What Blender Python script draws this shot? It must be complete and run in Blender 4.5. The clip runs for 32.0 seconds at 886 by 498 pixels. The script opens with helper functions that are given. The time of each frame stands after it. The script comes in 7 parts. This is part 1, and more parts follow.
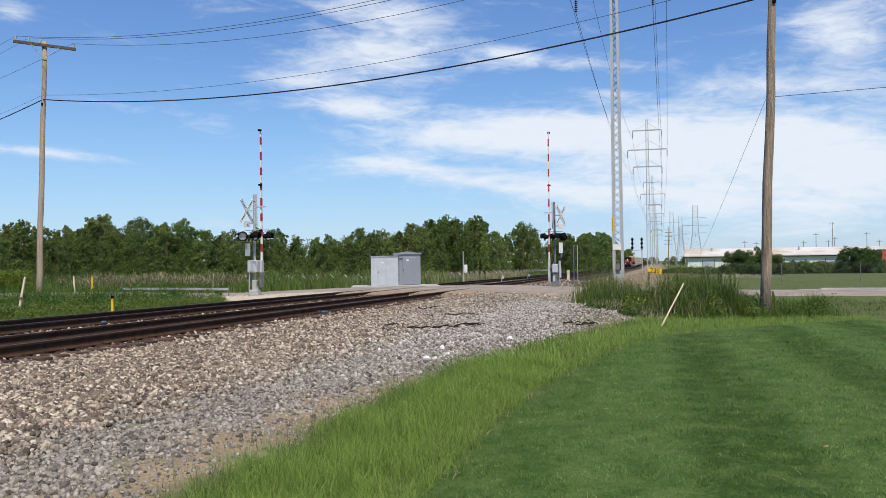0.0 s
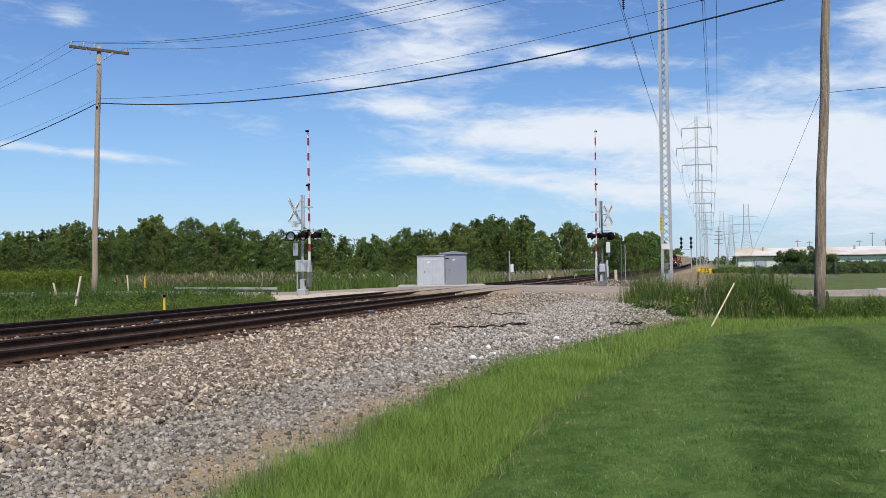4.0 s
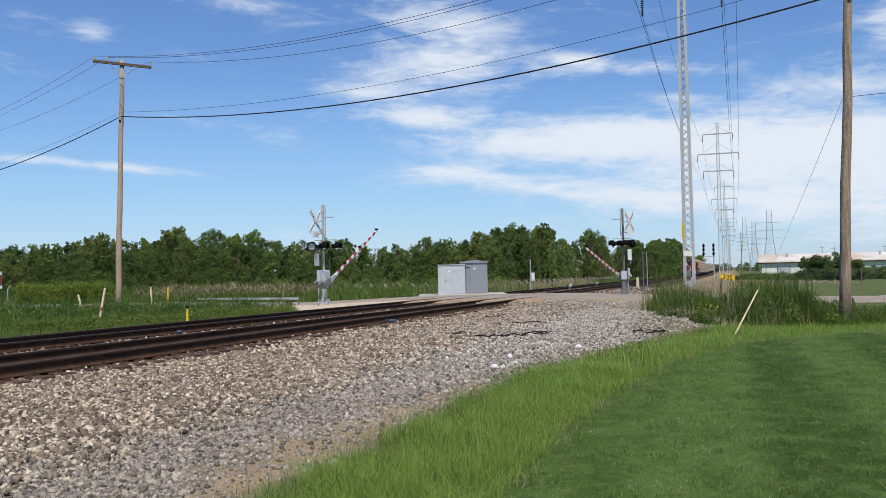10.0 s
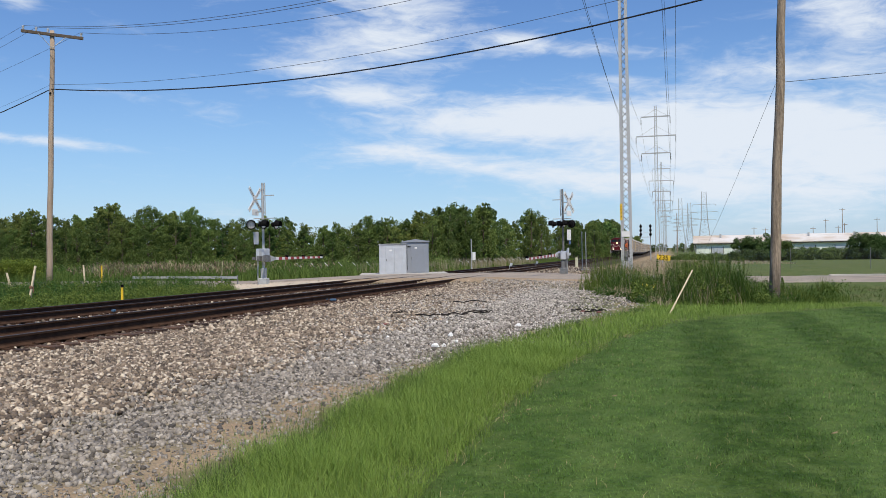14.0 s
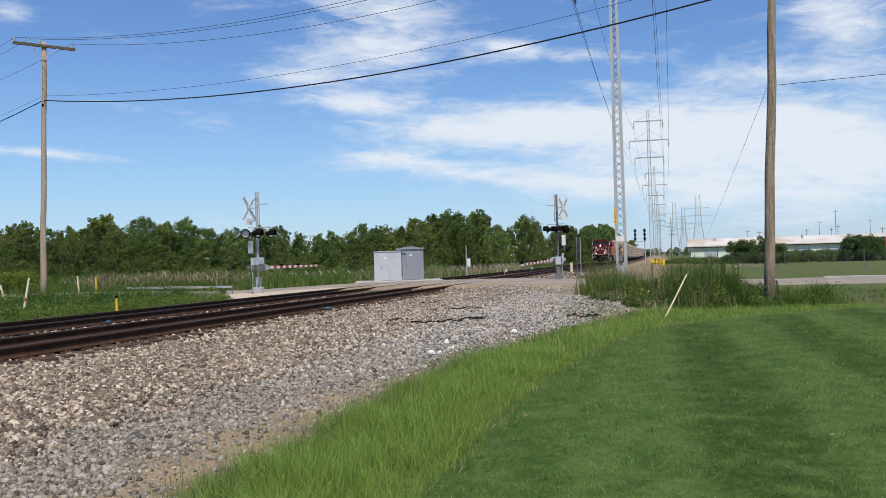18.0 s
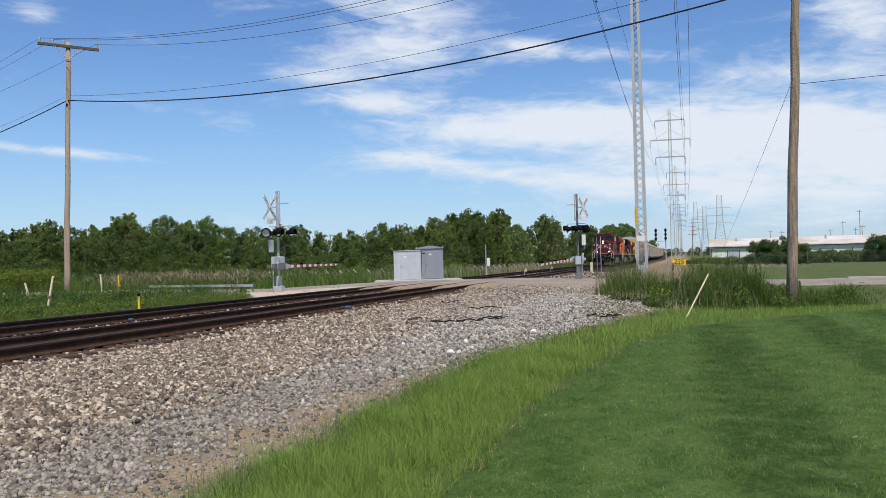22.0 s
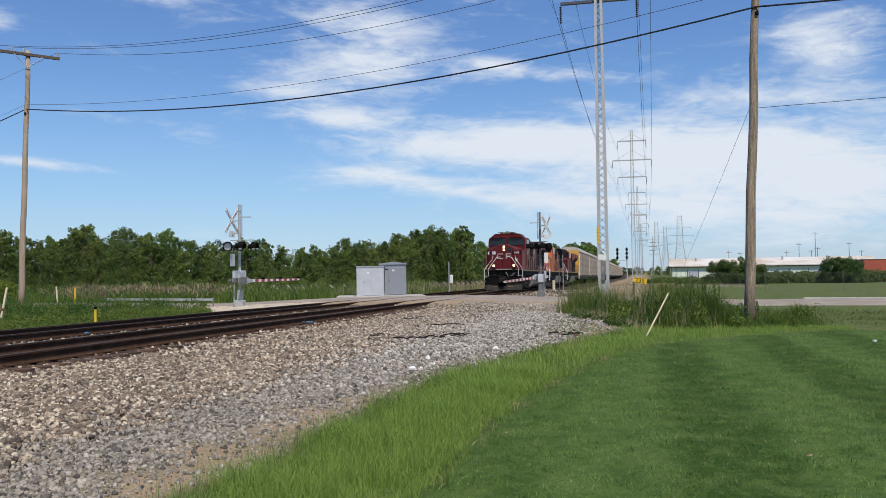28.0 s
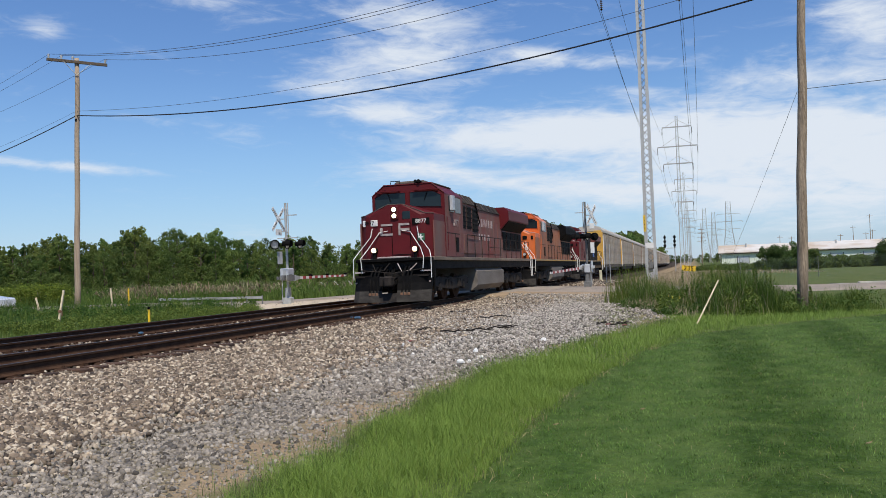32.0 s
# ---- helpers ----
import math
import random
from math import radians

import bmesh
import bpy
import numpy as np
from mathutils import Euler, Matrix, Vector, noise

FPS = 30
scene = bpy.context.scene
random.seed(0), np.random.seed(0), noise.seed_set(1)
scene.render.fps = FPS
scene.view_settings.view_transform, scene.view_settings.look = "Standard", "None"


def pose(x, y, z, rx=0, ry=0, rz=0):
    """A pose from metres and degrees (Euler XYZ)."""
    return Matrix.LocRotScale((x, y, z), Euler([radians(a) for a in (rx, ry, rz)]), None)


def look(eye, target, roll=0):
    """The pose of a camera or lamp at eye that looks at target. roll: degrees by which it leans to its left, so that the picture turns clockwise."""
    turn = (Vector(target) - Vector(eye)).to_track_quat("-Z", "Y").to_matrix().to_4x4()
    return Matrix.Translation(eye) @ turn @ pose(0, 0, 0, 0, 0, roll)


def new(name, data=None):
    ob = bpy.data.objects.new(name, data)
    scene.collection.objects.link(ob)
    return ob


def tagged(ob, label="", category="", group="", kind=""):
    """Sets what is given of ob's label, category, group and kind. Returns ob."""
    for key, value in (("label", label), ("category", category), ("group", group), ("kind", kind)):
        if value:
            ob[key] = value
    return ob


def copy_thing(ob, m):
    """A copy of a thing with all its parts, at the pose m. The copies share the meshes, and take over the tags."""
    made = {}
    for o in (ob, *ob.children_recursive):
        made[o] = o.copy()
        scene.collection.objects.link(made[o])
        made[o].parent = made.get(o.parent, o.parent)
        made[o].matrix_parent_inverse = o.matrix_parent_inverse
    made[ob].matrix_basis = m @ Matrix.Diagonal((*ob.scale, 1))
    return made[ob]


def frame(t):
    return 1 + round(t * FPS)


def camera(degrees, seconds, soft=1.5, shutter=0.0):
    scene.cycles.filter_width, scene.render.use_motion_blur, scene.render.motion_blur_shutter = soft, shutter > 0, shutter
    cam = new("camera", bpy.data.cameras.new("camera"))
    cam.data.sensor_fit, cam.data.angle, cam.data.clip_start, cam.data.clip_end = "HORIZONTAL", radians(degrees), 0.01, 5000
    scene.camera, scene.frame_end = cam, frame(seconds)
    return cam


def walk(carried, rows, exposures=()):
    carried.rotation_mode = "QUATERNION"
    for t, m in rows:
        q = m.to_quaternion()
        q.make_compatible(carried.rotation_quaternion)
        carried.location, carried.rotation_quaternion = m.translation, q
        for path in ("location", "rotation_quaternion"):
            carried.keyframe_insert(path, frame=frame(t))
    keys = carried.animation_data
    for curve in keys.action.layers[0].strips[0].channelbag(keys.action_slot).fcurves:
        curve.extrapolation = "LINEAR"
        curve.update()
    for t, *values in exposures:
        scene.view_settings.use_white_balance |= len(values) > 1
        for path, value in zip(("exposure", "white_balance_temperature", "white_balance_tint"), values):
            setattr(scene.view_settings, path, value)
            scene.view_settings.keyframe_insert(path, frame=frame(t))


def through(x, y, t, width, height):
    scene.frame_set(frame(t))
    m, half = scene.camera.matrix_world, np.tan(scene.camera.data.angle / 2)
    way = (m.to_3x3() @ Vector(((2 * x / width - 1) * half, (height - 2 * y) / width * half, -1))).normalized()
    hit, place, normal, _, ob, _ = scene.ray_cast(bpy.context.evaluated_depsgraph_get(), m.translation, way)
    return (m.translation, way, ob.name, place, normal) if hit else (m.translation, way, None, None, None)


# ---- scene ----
EYE = 1.6
cam = camera(55.0, 32.0, 0.6)
# seconds, yaw, pitch and roll in degrees
PATH = [
    (0.0, 0.000, 0.954, -0.791),
    (0.5, -0.008, 1.070, -1.151),
    (1.0, -0.228, 1.202, -1.146),
    (1.5, 0.438, 1.529, -1.086),
    (2.0, 1.693, 1.504, -1.177),
    (2.5, 2.571, 1.000, -1.210),
    (3.0, 2.975, 0.815, -1.015),
    (3.5, 2.994, 0.958, -0.925),
    (4.0, 3.101, 0.971, -0.798),
    (4.5, 3.619, 0.983, -0.835),
    (6.5, 3.748, 1.293, -1.377),
    (7.0, 3.610, 1.456, -1.332),
    (7.5, 3.764, 1.617, -1.555),
    (8.0, 4.109, 1.737, -1.674),
    (8.5, 4.503, 1.752, -1.714),
    (9.0, 4.752, 1.633, -1.525),
    (9.5, 4.866, 1.728, -1.296),
    (10.0, 4.477, 1.601, -1.267),
    (10.5, 3.953, 1.325, -1.038),
    (11.0, 3.771, 0.987, -1.072),
    (11.5, 3.029, 0.275, -1.152),
    (12.0, 1.984, -0.054, -0.713),
    (12.5, 1.285, 0.003, -0.853),
    (13.0, 0.818, 0.078, -1.035),
    (13.5, 0.735, 0.158, -0.588),
    (14.0, 0.558, 0.130, -1.009),
    (14.5, -0.067, 0.131, -1.265),
    (16.5, 0.284, 0.011, -0.809),
    (17.0, 0.154, 0.553, -1.054),
    (17.5, -0.092, 0.724, -1.359),
    (18.0, 0.197, 0.576, -1.717),
    (18.5, 0.769, 0.378, -1.537),
    (19.0, 0.879, 0.553, -1.251),
    (19.5, 0.943, 0.620, -1.122),
    (20.0, 1.066, 0.612, -1.201),
    (20.5, 0.986, 0.536, -1.453),
    (21.0, 0.753, 0.430, -1.713),
    (21.5, 0.952, 0.488, -1.697),
    (22.0, 1.519, 0.571, -1.560),
    (22.5, 1.408, 0.715, -1.829),
    (23.0, 0.549, 0.623, -1.639),
    (23.5, -0.122, 0.601, -1.485),
    (24.0, -0.046, 0.777, -1.569),
    (24.5, 0.193, 0.842, -1.369),
    (25.0, 0.080, 0.859, -1.052),
    (25.5, -0.386, 1.082, -0.685),
    (27.5, -1.447, 1.693, -0.336),
    (28.0, -0.973, 1.623, -0.845),
    (28.5, -0.548, 1.273, -0.609),
    (29.0, -0.114, 0.712, -0.282),
    (29.5, 0.086, 0.322, -0.431),
    (30.0, 0.286, 0.075, -0.878),
    (30.5, 0.505, 0.342, -1.445),
    (31.0, 0.771, 0.577, -1.827),
    (31.5, 1.318, 0.678, -2.148),
    (32.0, 2.074, 1.239, -2.269),
]


def held(yaw, pitch, roll):
    """The hand-held camera, turning about one spot."""
    return pose(0, 0, EYE, 0, 0, yaw) @ pose(0, 0, 0, 90 + pitch) @ pose(0, 0, 0, 0, 0, roll)


walk(cam, [(t, held(a, b, c)) for t, a, b, c in PATH], [(0, 0.05), (4, 0.03), (8, 0.0), (25, -0.02), (28, -0.06), (32, -0.06)])



# ---- light ----
SUN_AZ, SUN_EL = 165.0, 56.0          # degrees; azimuth clockwise from +y
world = bpy.data.worlds.new("sky")
scene.world = world
world.use_nodes = True


def sky_nodes():
    nt = world.node_tree
    nd, ln = nt.nodes, nt.links
    nd.clear()
    out = nd.new("ShaderNodeOutputWorld")
    bg = nd.new("ShaderNodeBackground")
    bg.inputs[1].default_value = 0.1
    sky = nd.new("ShaderNodeTexSky")
    sky.sky_type = 'NISHITA'
    sky.sun_disc = False
    sky.sun_elevation, sky.sun_rotation = radians(SUN_EL), radians(SUN_AZ)
    sky.altitude, sky.air_density, sky.dust_density, sky.ozone_density = 150, 1.0, 0.15, 4.0
    tint = nd.new("ShaderNodeHueSaturation")
    tint.inputs["Saturation"].default_value, tint.inputs["Value"].default_value = 1.18, 1.05
    ln.new(sky.outputs[0], tint.inputs["Color"])
    air = nd.new("ShaderNodeMix")
    air.data_type, air.blend_type = 'RGBA', 'ADD'
    air.inputs[0].default_value, air.inputs[7].default_value = 1.0, (0.32, 0.4, 1.25, 1)
    ln.new(tint.outputs[0], air.inputs[6])
    tc = nd.new("ShaderNodeTexCoord")
    sep = nd.new("ShaderNodeSeparateXYZ")
    ln.new(tc.outputs["Generated"], sep.inputs[0])

    def calc(op, *vals, clamp=False):
        n = nd.new("ShaderNodeMath")
        n.operation, n.use_clamp = op, clamp
        for k, v in enumerate(vals):
            if isinstance(v, (int, float)):
                n.inputs[k].default_value = v
            else:
                ln.new(v, n.inputs[k])
        return n.outputs[0]

    az = calc('ARCTAN2', sep.outputs[0], sep.outputs[1])
    el = calc('ARCSINE', sep.outputs[2])
    # wind-drawn cloud banks: azimuth, elevation, half width, half height (radians), weight
    banks = ((-0.075, 0.288, 0.075, 0.022, 0.50), (-0.075, 0.236, 0.085, 0.026, 0.46), (-0.18, 0.216, 0.055, 0.010, 0.32), (-0.10, 0.182, 0.075, 0.012, 0.44),
             (0.075, 0.242, 0.035, 0.010, 0.36), (0.14, 0.228, 0.07, 0.008, 0.26), (0.02, 0.146, 0.10, 0.017, 0.46), (0.14, 0.150, 0.10, 0.022, 0.46),
             (0.29, 0.138, 0.13, 0.028, 0.44), (0.45, 0.120, 0.12, 0.045, 0.42), (-0.05, 0.112, 0.075, 0.010, 0.40), (0.06, 0.093, 0.07, 0.009, 0.30),
             (0.34, 0.075, 0.24, 0.040, 0.40), (0.20, 0.188, 0.045, 0.009, 0.30), (0.37, 0.188, 0.09, 0.012, 0.26), (0.44, 0.240, 0.05, 0.045, 0.36),
             (-0.47, 0.126, 0.13, 0.006, 0.40), (-0.467, 0.262, 0.02, 0.011, 0.26), (-0.30, 0.305, 0.06, 0.013, 0.36))
    total = None
    for a0, e0, wa, we, k in banks:
        da = calc('POWER', calc('MULTIPLY', calc('SUBTRACT', az, a0), 1 / wa), 2)
        de = calc('POWER', calc('MULTIPLY', calc('SUBTRACT', calc('SUBTRACT', el, calc('MULTIPLY', calc('SUBTRACT', az, a0), -0.06)), e0), 1 / we), 2)
        m = calc('MULTIPLY', calc('POWER', 2.718, calc('MULTIPLY', calc('ADD', da, de), -0.8)), k)
        total = m if total is None else calc('ADD', total, m)
    comb = nd.new("ShaderNodeCombineXYZ")
    ln.new(calc('MULTIPLY', calc('ADD', az, calc('MULTIPLY', el, 0.35)), 5.0), comb.inputs[0])
    ln.new(calc('MULTIPLY', el, 17.0), comb.inputs[1])
    comb.inputs[2].default_value = 4.3
    n1 = nd.new("ShaderNodeTexNoise")
    n1.inputs["Scale"].default_value, n1.inputs["Detail"].default_value, n1.inputs["Roughness"].default_value, n1.inputs["Distortion"].default_value = 1.5, 9, 0.58, 0.55
    ln.new(comb.outputs[0], n1.inputs[0])
    n2 = nd.new("ShaderNodeTexNoise")
    n2.inputs["Scale"].default_value, n2.inputs["Detail"].default_value, n2.inputs["Roughness"].default_value, n2.inputs["Distortion"].default_value = 5.0, 6, 0.62, 1.2
    ln.new(comb.outputs[0], n2.inputs[0])
    dens = calc('ADD', calc('ADD', total, calc('MULTIPLY', n1.outputs[0], 1.0)), calc('MULTIPLY', n2.outputs[0], 0.42))
    mr = nd.new("ShaderNodeMapRange")
    mr.interpolation_type = 'SMOOTHSTEP'
    mr.inputs[1].default_value, mr.inputs[2].default_value, mr.inputs[4].default_value = 0.755, 1.31, 0.95
    ln.new(dens, mr.inputs[0])
    # pale haze towards the horizon
    haze = nd.new("ShaderNodeMapRange")
    haze.interpolation_type = 'SMOOTHSTEP'
    haze.inputs[1].default_value, haze.inputs[2].default_value, haze.inputs[3].default_value, haze.inputs[4].default_value = -0.02, 0.26, 0.55, 0.0
    ln.new(el, haze.inputs[0])
    hz = nd.new("ShaderNodeMix")
    hz.data_type = 'RGBA'
    hz.inputs[7].default_value = (2.9, 5.3, 8.4, 1)
    ln.new(haze.outputs[0], hz.inputs[0]), ln.new(air.outputs[2], hz.inputs[6])
    cl = nd.new("ShaderNodeMix")
    cl.data_type = 'RGBA'
    cl.inputs[7].default_value = (7.9, 8.5, 9.3, 1)
    ln.new(mr.outputs[0], cl.inputs[0]), ln.new(hz.outputs[2], cl.inputs[6])
    ln.new(cl.outputs[2], bg.inputs[0])
    ln.new(bg.outputs[0], out.inputs[0])


sky_nodes()
sun = new("sun", bpy.data.lights.new("sun", 'SUN'))
sun.data.energy, sun.data.angle, sun.data.color = 4.6, radians(0.6), (1.0, 0.93, 0.82)
az, el = radians(SUN_AZ), radians(SUN_EL)
sun.matrix_world = look((0, 0, 60), Vector((0, 0, 60)) - Vector((math.sin(az) * math.cos(el), math.cos(az) * math.cos(el), math.sin(el))))

# ---- plan: u runs along the tracks, v to their left ----
TH = radians(13.924)
UX, UY = math.sin(TH), math.cos(TH)
NEAR_TRACK, FAR_TRACK = 10.65, 14.45
GRADE = -0.0057
ROAD_SKEW = math.tan(radians(4.0))


def plan(u, v, z=0.0):
    return Vector((u * UX - v * UY, u * UY + v * UX, z))


def uv_of(x, y):
    return x * UX + y * UY, -x * UY + y * UX


def rail_top(u):
    return 0.465 + GRADE * np.clip(u, -80, 420)


def smooth(a, b, x):
    t = np.clip((x - a) / (b - a), 0, 1)
    return t * t * (3 - 2 * t)


def road_mid(v):
    return 47.0 - (v - 12) * ROAD_SKEW


def fbm(x, y, seed=0.0):
    """Smooth uneven values about 0 from sums of sines."""
    a = np.sin(x * 1.7 + seed) * np.cos(y * 1.3 - seed * 2) + 0.6 * np.sin(x * 3.9 - y * 2.1 + seed * 3) + 0.4 * np.sin(x * 7.7 + y * 9.3 + seed)
    return a / 2.0


def level(u, v):
    """Height of the ground."""
    u, v = np.asarray(u, float), np.asarray(v, float)
    base = GRADE * np.clip(u, -80, 420)
    knots = [-400, -40, -14, -3, 1.2, 3.7, 8.0, 9.1, 9.8, 15.3, 16.2, 19.2, 60, 400]
    rise = [-0.3, -0.3, -0.12, 0, 0, -0.06, 0.1, 0.165, 0.225, 0.225, 0.165, 0.05, 0.0, 0.0]
    h = np.interp(v, knots, rise)
    off = np.abs(u - road_mid(v))
    road = np.interp(v, [-30, -6, 5, 8.5, 16.5, 20, 27, 36, 60, 300], [-0.1, 0.02, 0.3, 0.44, 0.44, 0.33, 0.05, 0.2, 0.15, 0.0])
    w = 1 - smooth(6.0, 9.5, off)
    bump = 0.02 * fbm(u * 0.8, v * 0.8, 2.0) * ((v < 8.5) | (v > 17))
    return base + h * (1 - w) + road * w + bump * (1 - w)


def on_ground(x, y, lift=0.0):
    u, v = uv_of(x, y)
    return Vector((x, y, float(level(u, v)) + lift))


# ---- materials ----
def mat(name, base, rough=0.7, metal=0.0, other=None, scale=3.0, amount=0.5, grain=0.25, grain_scale=60.0, bump=0.15, coat=0.0,
        emit=0.0, random_hue=0.0, stretch=(1, 1, 1), island=False, spec=0.5):
    """Two-scale procedural surface: a large mottling towards other, and a fine grain, with relief."""
    m = bpy.data.materials.new(name)
    m.use_nodes = True
    nt = m.node_tree
    nd, ln = nt.nodes, nt.links
    bs = nd["Principled BSDF"]
    tc = nd.new("ShaderNodeTexCoord")
    mp = nd.new("ShaderNodeMapping")
    mp.inputs["Scale"].default_value = stretch
    ln.new(tc.outputs["Object"], mp.inputs[0])
    other = other or tuple(c * 0.6 for c in base)
    n1 = nd.new("ShaderNodeTexNoise")
    n1.inputs["Scale"].default_value, n1.inputs["Detail"].default_value, n1.inputs["Roughness"].default_value = scale, 5, 0.6
    n2 = nd.new("ShaderNodeTexNoise")
    n2.inputs["Scale"].default_value, n2.inputs["Detail"].default_value = grain_scale, 3
    ln.new(mp.outputs[0], n1.inputs[0]), ln.new(mp.outputs[0], n2.inputs[0])
    ramp = nd.new("ShaderNodeValToRGB")
    ramp.color_ramp.elements[0].position, ramp.color_ramp.elements[1].position = 0.35, 0.7
    ramp.color_ramp.elements[0].color, ramp.color_ramp.elements[1].color = (0, 0, 0, 1), (amount * 1.6,) * 3 + (1,)
    ln.new(n1.outputs[0], ramp.inputs[0])
    mx = nd.new("ShaderNodeMix")
    mx.data_type = 'RGBA'
    mx.inputs[6].default_value, mx.inputs[7].default_value = (*base, 1), (*other, 1)
    ln.new(ramp.outputs[0], mx.inputs[0])
    hs = nd.new("ShaderNodeHueSaturation")
    mr = nd.new("ShaderNodeMapRange")
    mr.inputs[1].default_value, mr.inputs[2].default_value = 0.3, 0.7
    mr.inputs[3].default_value, mr.inputs[4].default_value = 1 - grain, 1 + grain
    ln.new(n2.outputs[0], mr.inputs[0])
    ln.new(mr.outputs[0], hs.inputs["Value"])
    last = mx.outputs[2]
    if random_hue:
        if island:
            src = nd.new("ShaderNodeNewGeometry").outputs["Random Per Island"]
        else:
            src = nd.new("ShaderNodeObjectInfo").outputs["Random"]
        h2 = nd.new("ShaderNodeHueSaturation")
        r1 = nd.new("ShaderNodeMapRange")
        r1.inputs[3].default_value, r1.inputs[4].default_value = 1 - random_hue, 1 + random_hue
        ln.new(src, r1.inputs[0]), ln.new(r1.outputs[0], h2.inputs["Value"]), ln.new(last, h2.inputs["Color"])
        last = h2.outputs[0]
    ln.new(last, hs.inputs["Color"])
    ln.new(hs.outputs[0], bs.inputs["Base Color"])
    bs.inputs["Roughness"].default_value, bs.inputs["Metallic"].default_value = rough, metal
    bs.inputs["Coat Weight"].default_value = coat
    bs.inputs["Specular IOR Level"].default_value = spec
    if bump:
        bp = nd.new("ShaderNodeBump")
        bp.inputs["Strength"].default_value, bp.inputs["Distance"].default_value = bump, 0.02
        ln.new(n2.outputs[0], bp.inputs["Height"]), ln.new(bp.outputs[0], bs.inputs["Normal"])
    if emit:
        bs.inputs["Emission Color"].default_value, bs.inputs["Emission Strength"].default_value = (*base, 1), emit
    return m


def leaf_mat(name, a, b, rough=0.65, through=0.35, vary=0.0):
    """Leaves and blades: a colour for each island, some light passing through."""
    m = bpy.data.materials.new(name)
    m.use_nodes = True
    nd, ln = m.node_tree.nodes, m.node_tree.links
    bs = nd["Principled BSDF"]
    geo = nd.new("ShaderNodeNewGeometry")
    info = nd.new("ShaderNodeObjectInfo")
    mx = nd.new("ShaderNodeMix")
    mx.data_type = 'RGBA'
    mx.inputs[6].default_value, mx.inputs[7].default_value = (*a, 1), (*b, 1)
    ln.new(geo.outputs["Random Per Island"], mx.inputs[0])
    hs = nd.new("ShaderNodeHueSaturation")
    r1 = nd.new("ShaderNodeMapRange")
    r1.inputs[3].default_value, r1.inputs[4].default_value = 1 - vary, 1 + vary * 1.1
    ln.new(info.outputs["Random"], r1.inputs[0]), ln.new(r1.outputs[0], hs.inputs["Value"])
    r2 = nd.new("ShaderNodeMapRange")
    r2.inputs[3].default_value, r2.inputs[4].default_value = 0.5 - vary * 0.09, 0.5 + vary * 0.05
    wn = nd.new("ShaderNodeTexWhiteNoise")
    wn.noise_dimensions = '1D'
    ln.new(info.outputs["Random"], wn.inputs["W"]), ln.new(wn.outputs["Value"], r2.inputs[0]), ln.new(r2.outputs[0], hs.inputs["Hue"])
    ln.new(mx.outputs[2], hs.inputs["Color"]), ln.new(hs.outputs[0], bs.inputs["Base Color"])
    bs.inputs["Roughness"].default_value = rough
    bs.inputs["Specular IOR Level"].default_value = 0.22
    tr = nd.new("ShaderNodeBsdfTranslucent")
    ln.new(hs.outputs[0], tr.inputs[0])
    ms = nd.new("ShaderNodeMixShader")
    ms.inputs[0].default_value = through
    ln.new(bs.outputs[0], ms.inputs[1]), ln.new(tr.outputs[0], ms.inputs[2])
    ln.new(ms.outputs[0], nd["Material Output"].inputs[0])
    return m


STEEL_RUST = mat("rusty rail steel", (0.078, 0.044, 0.028), 0.9, 0.0, (0.045, 0.025, 0.017), 4, 0.6, 0.3, 80, spec=0.06)
RAIL_HEAD = mat("worn rail head", (0.13, 0.1, 0.085), 0.45, 0.9, (0.1, 0.07, 0.055), 3, 0.4, 0.15, 90, 0.05)
TIE_WOOD = mat("creosoted timber", (0.045, 0.025, 0.016), 0.9, 0, (0.1, 0.052, 0.03), 5, 0.6, 0.35, 40, 0.4, random_hue=0.35, stretch=(1, 6, 6))
ASPHALT = mat("worn asphalt", (0.34, 0.28, 0.215), 0.95, 0, (0.2, 0.168, 0.135), 0.5, 0.6, 0.2, 90, 0.3)
CONCRETE = mat("weathered concrete", (0.42, 0.39, 0.34), 0.9, 0, (0.3, 0.28, 0.25), 1.5, 0.5, 0.15, 70, 0.2)
GALV = mat("galvanised steel", (0.46, 0.465, 0.455), 0.6, 0.3, (0.34, 0.345, 0.34), 6, 0.5, 0.08, 120, 0.05)
GALV_DARK = mat("dark dull steel", (0.2, 0.2, 0.195), 0.65, 0.3, (0.12, 0.12, 0.115), 6, 0.6, 0.15, 90, 0.05)
GREY_PAINT = mat("silver grey paint", (0.5, 0.52, 0.54), 0.45, 0.15, (0.42, 0.43, 0.45), 2, 0.5, 0.05, 80, 0.03)
ALU = mat("weathered aluminium", (0.27, 0.285, 0.31), 0.5, 0.35, (0.28, 0.3, 0.33), 3, 0.5, 0.08, 60, 0.05)
BLACK = mat("black paint", (0.005, 0.005, 0.0055), 0.65, 0, (0.012, 0.011, 0.01), 4, 0.5, 0.2, 60, 0.1, spec=0.05)
GRIME = mat("grimy black underframe", (0.014, 0.012, 0.011), 0.85, 0, (0.045, 0.036, 0.03), 2.5, 0.5, 0.3, 30, 0.25, spec=0.2)
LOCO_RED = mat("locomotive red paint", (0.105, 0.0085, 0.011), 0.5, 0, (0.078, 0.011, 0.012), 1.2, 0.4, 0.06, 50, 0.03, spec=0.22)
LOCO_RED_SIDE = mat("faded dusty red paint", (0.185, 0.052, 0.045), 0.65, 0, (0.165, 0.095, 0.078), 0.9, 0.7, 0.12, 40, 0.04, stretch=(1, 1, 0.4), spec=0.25)
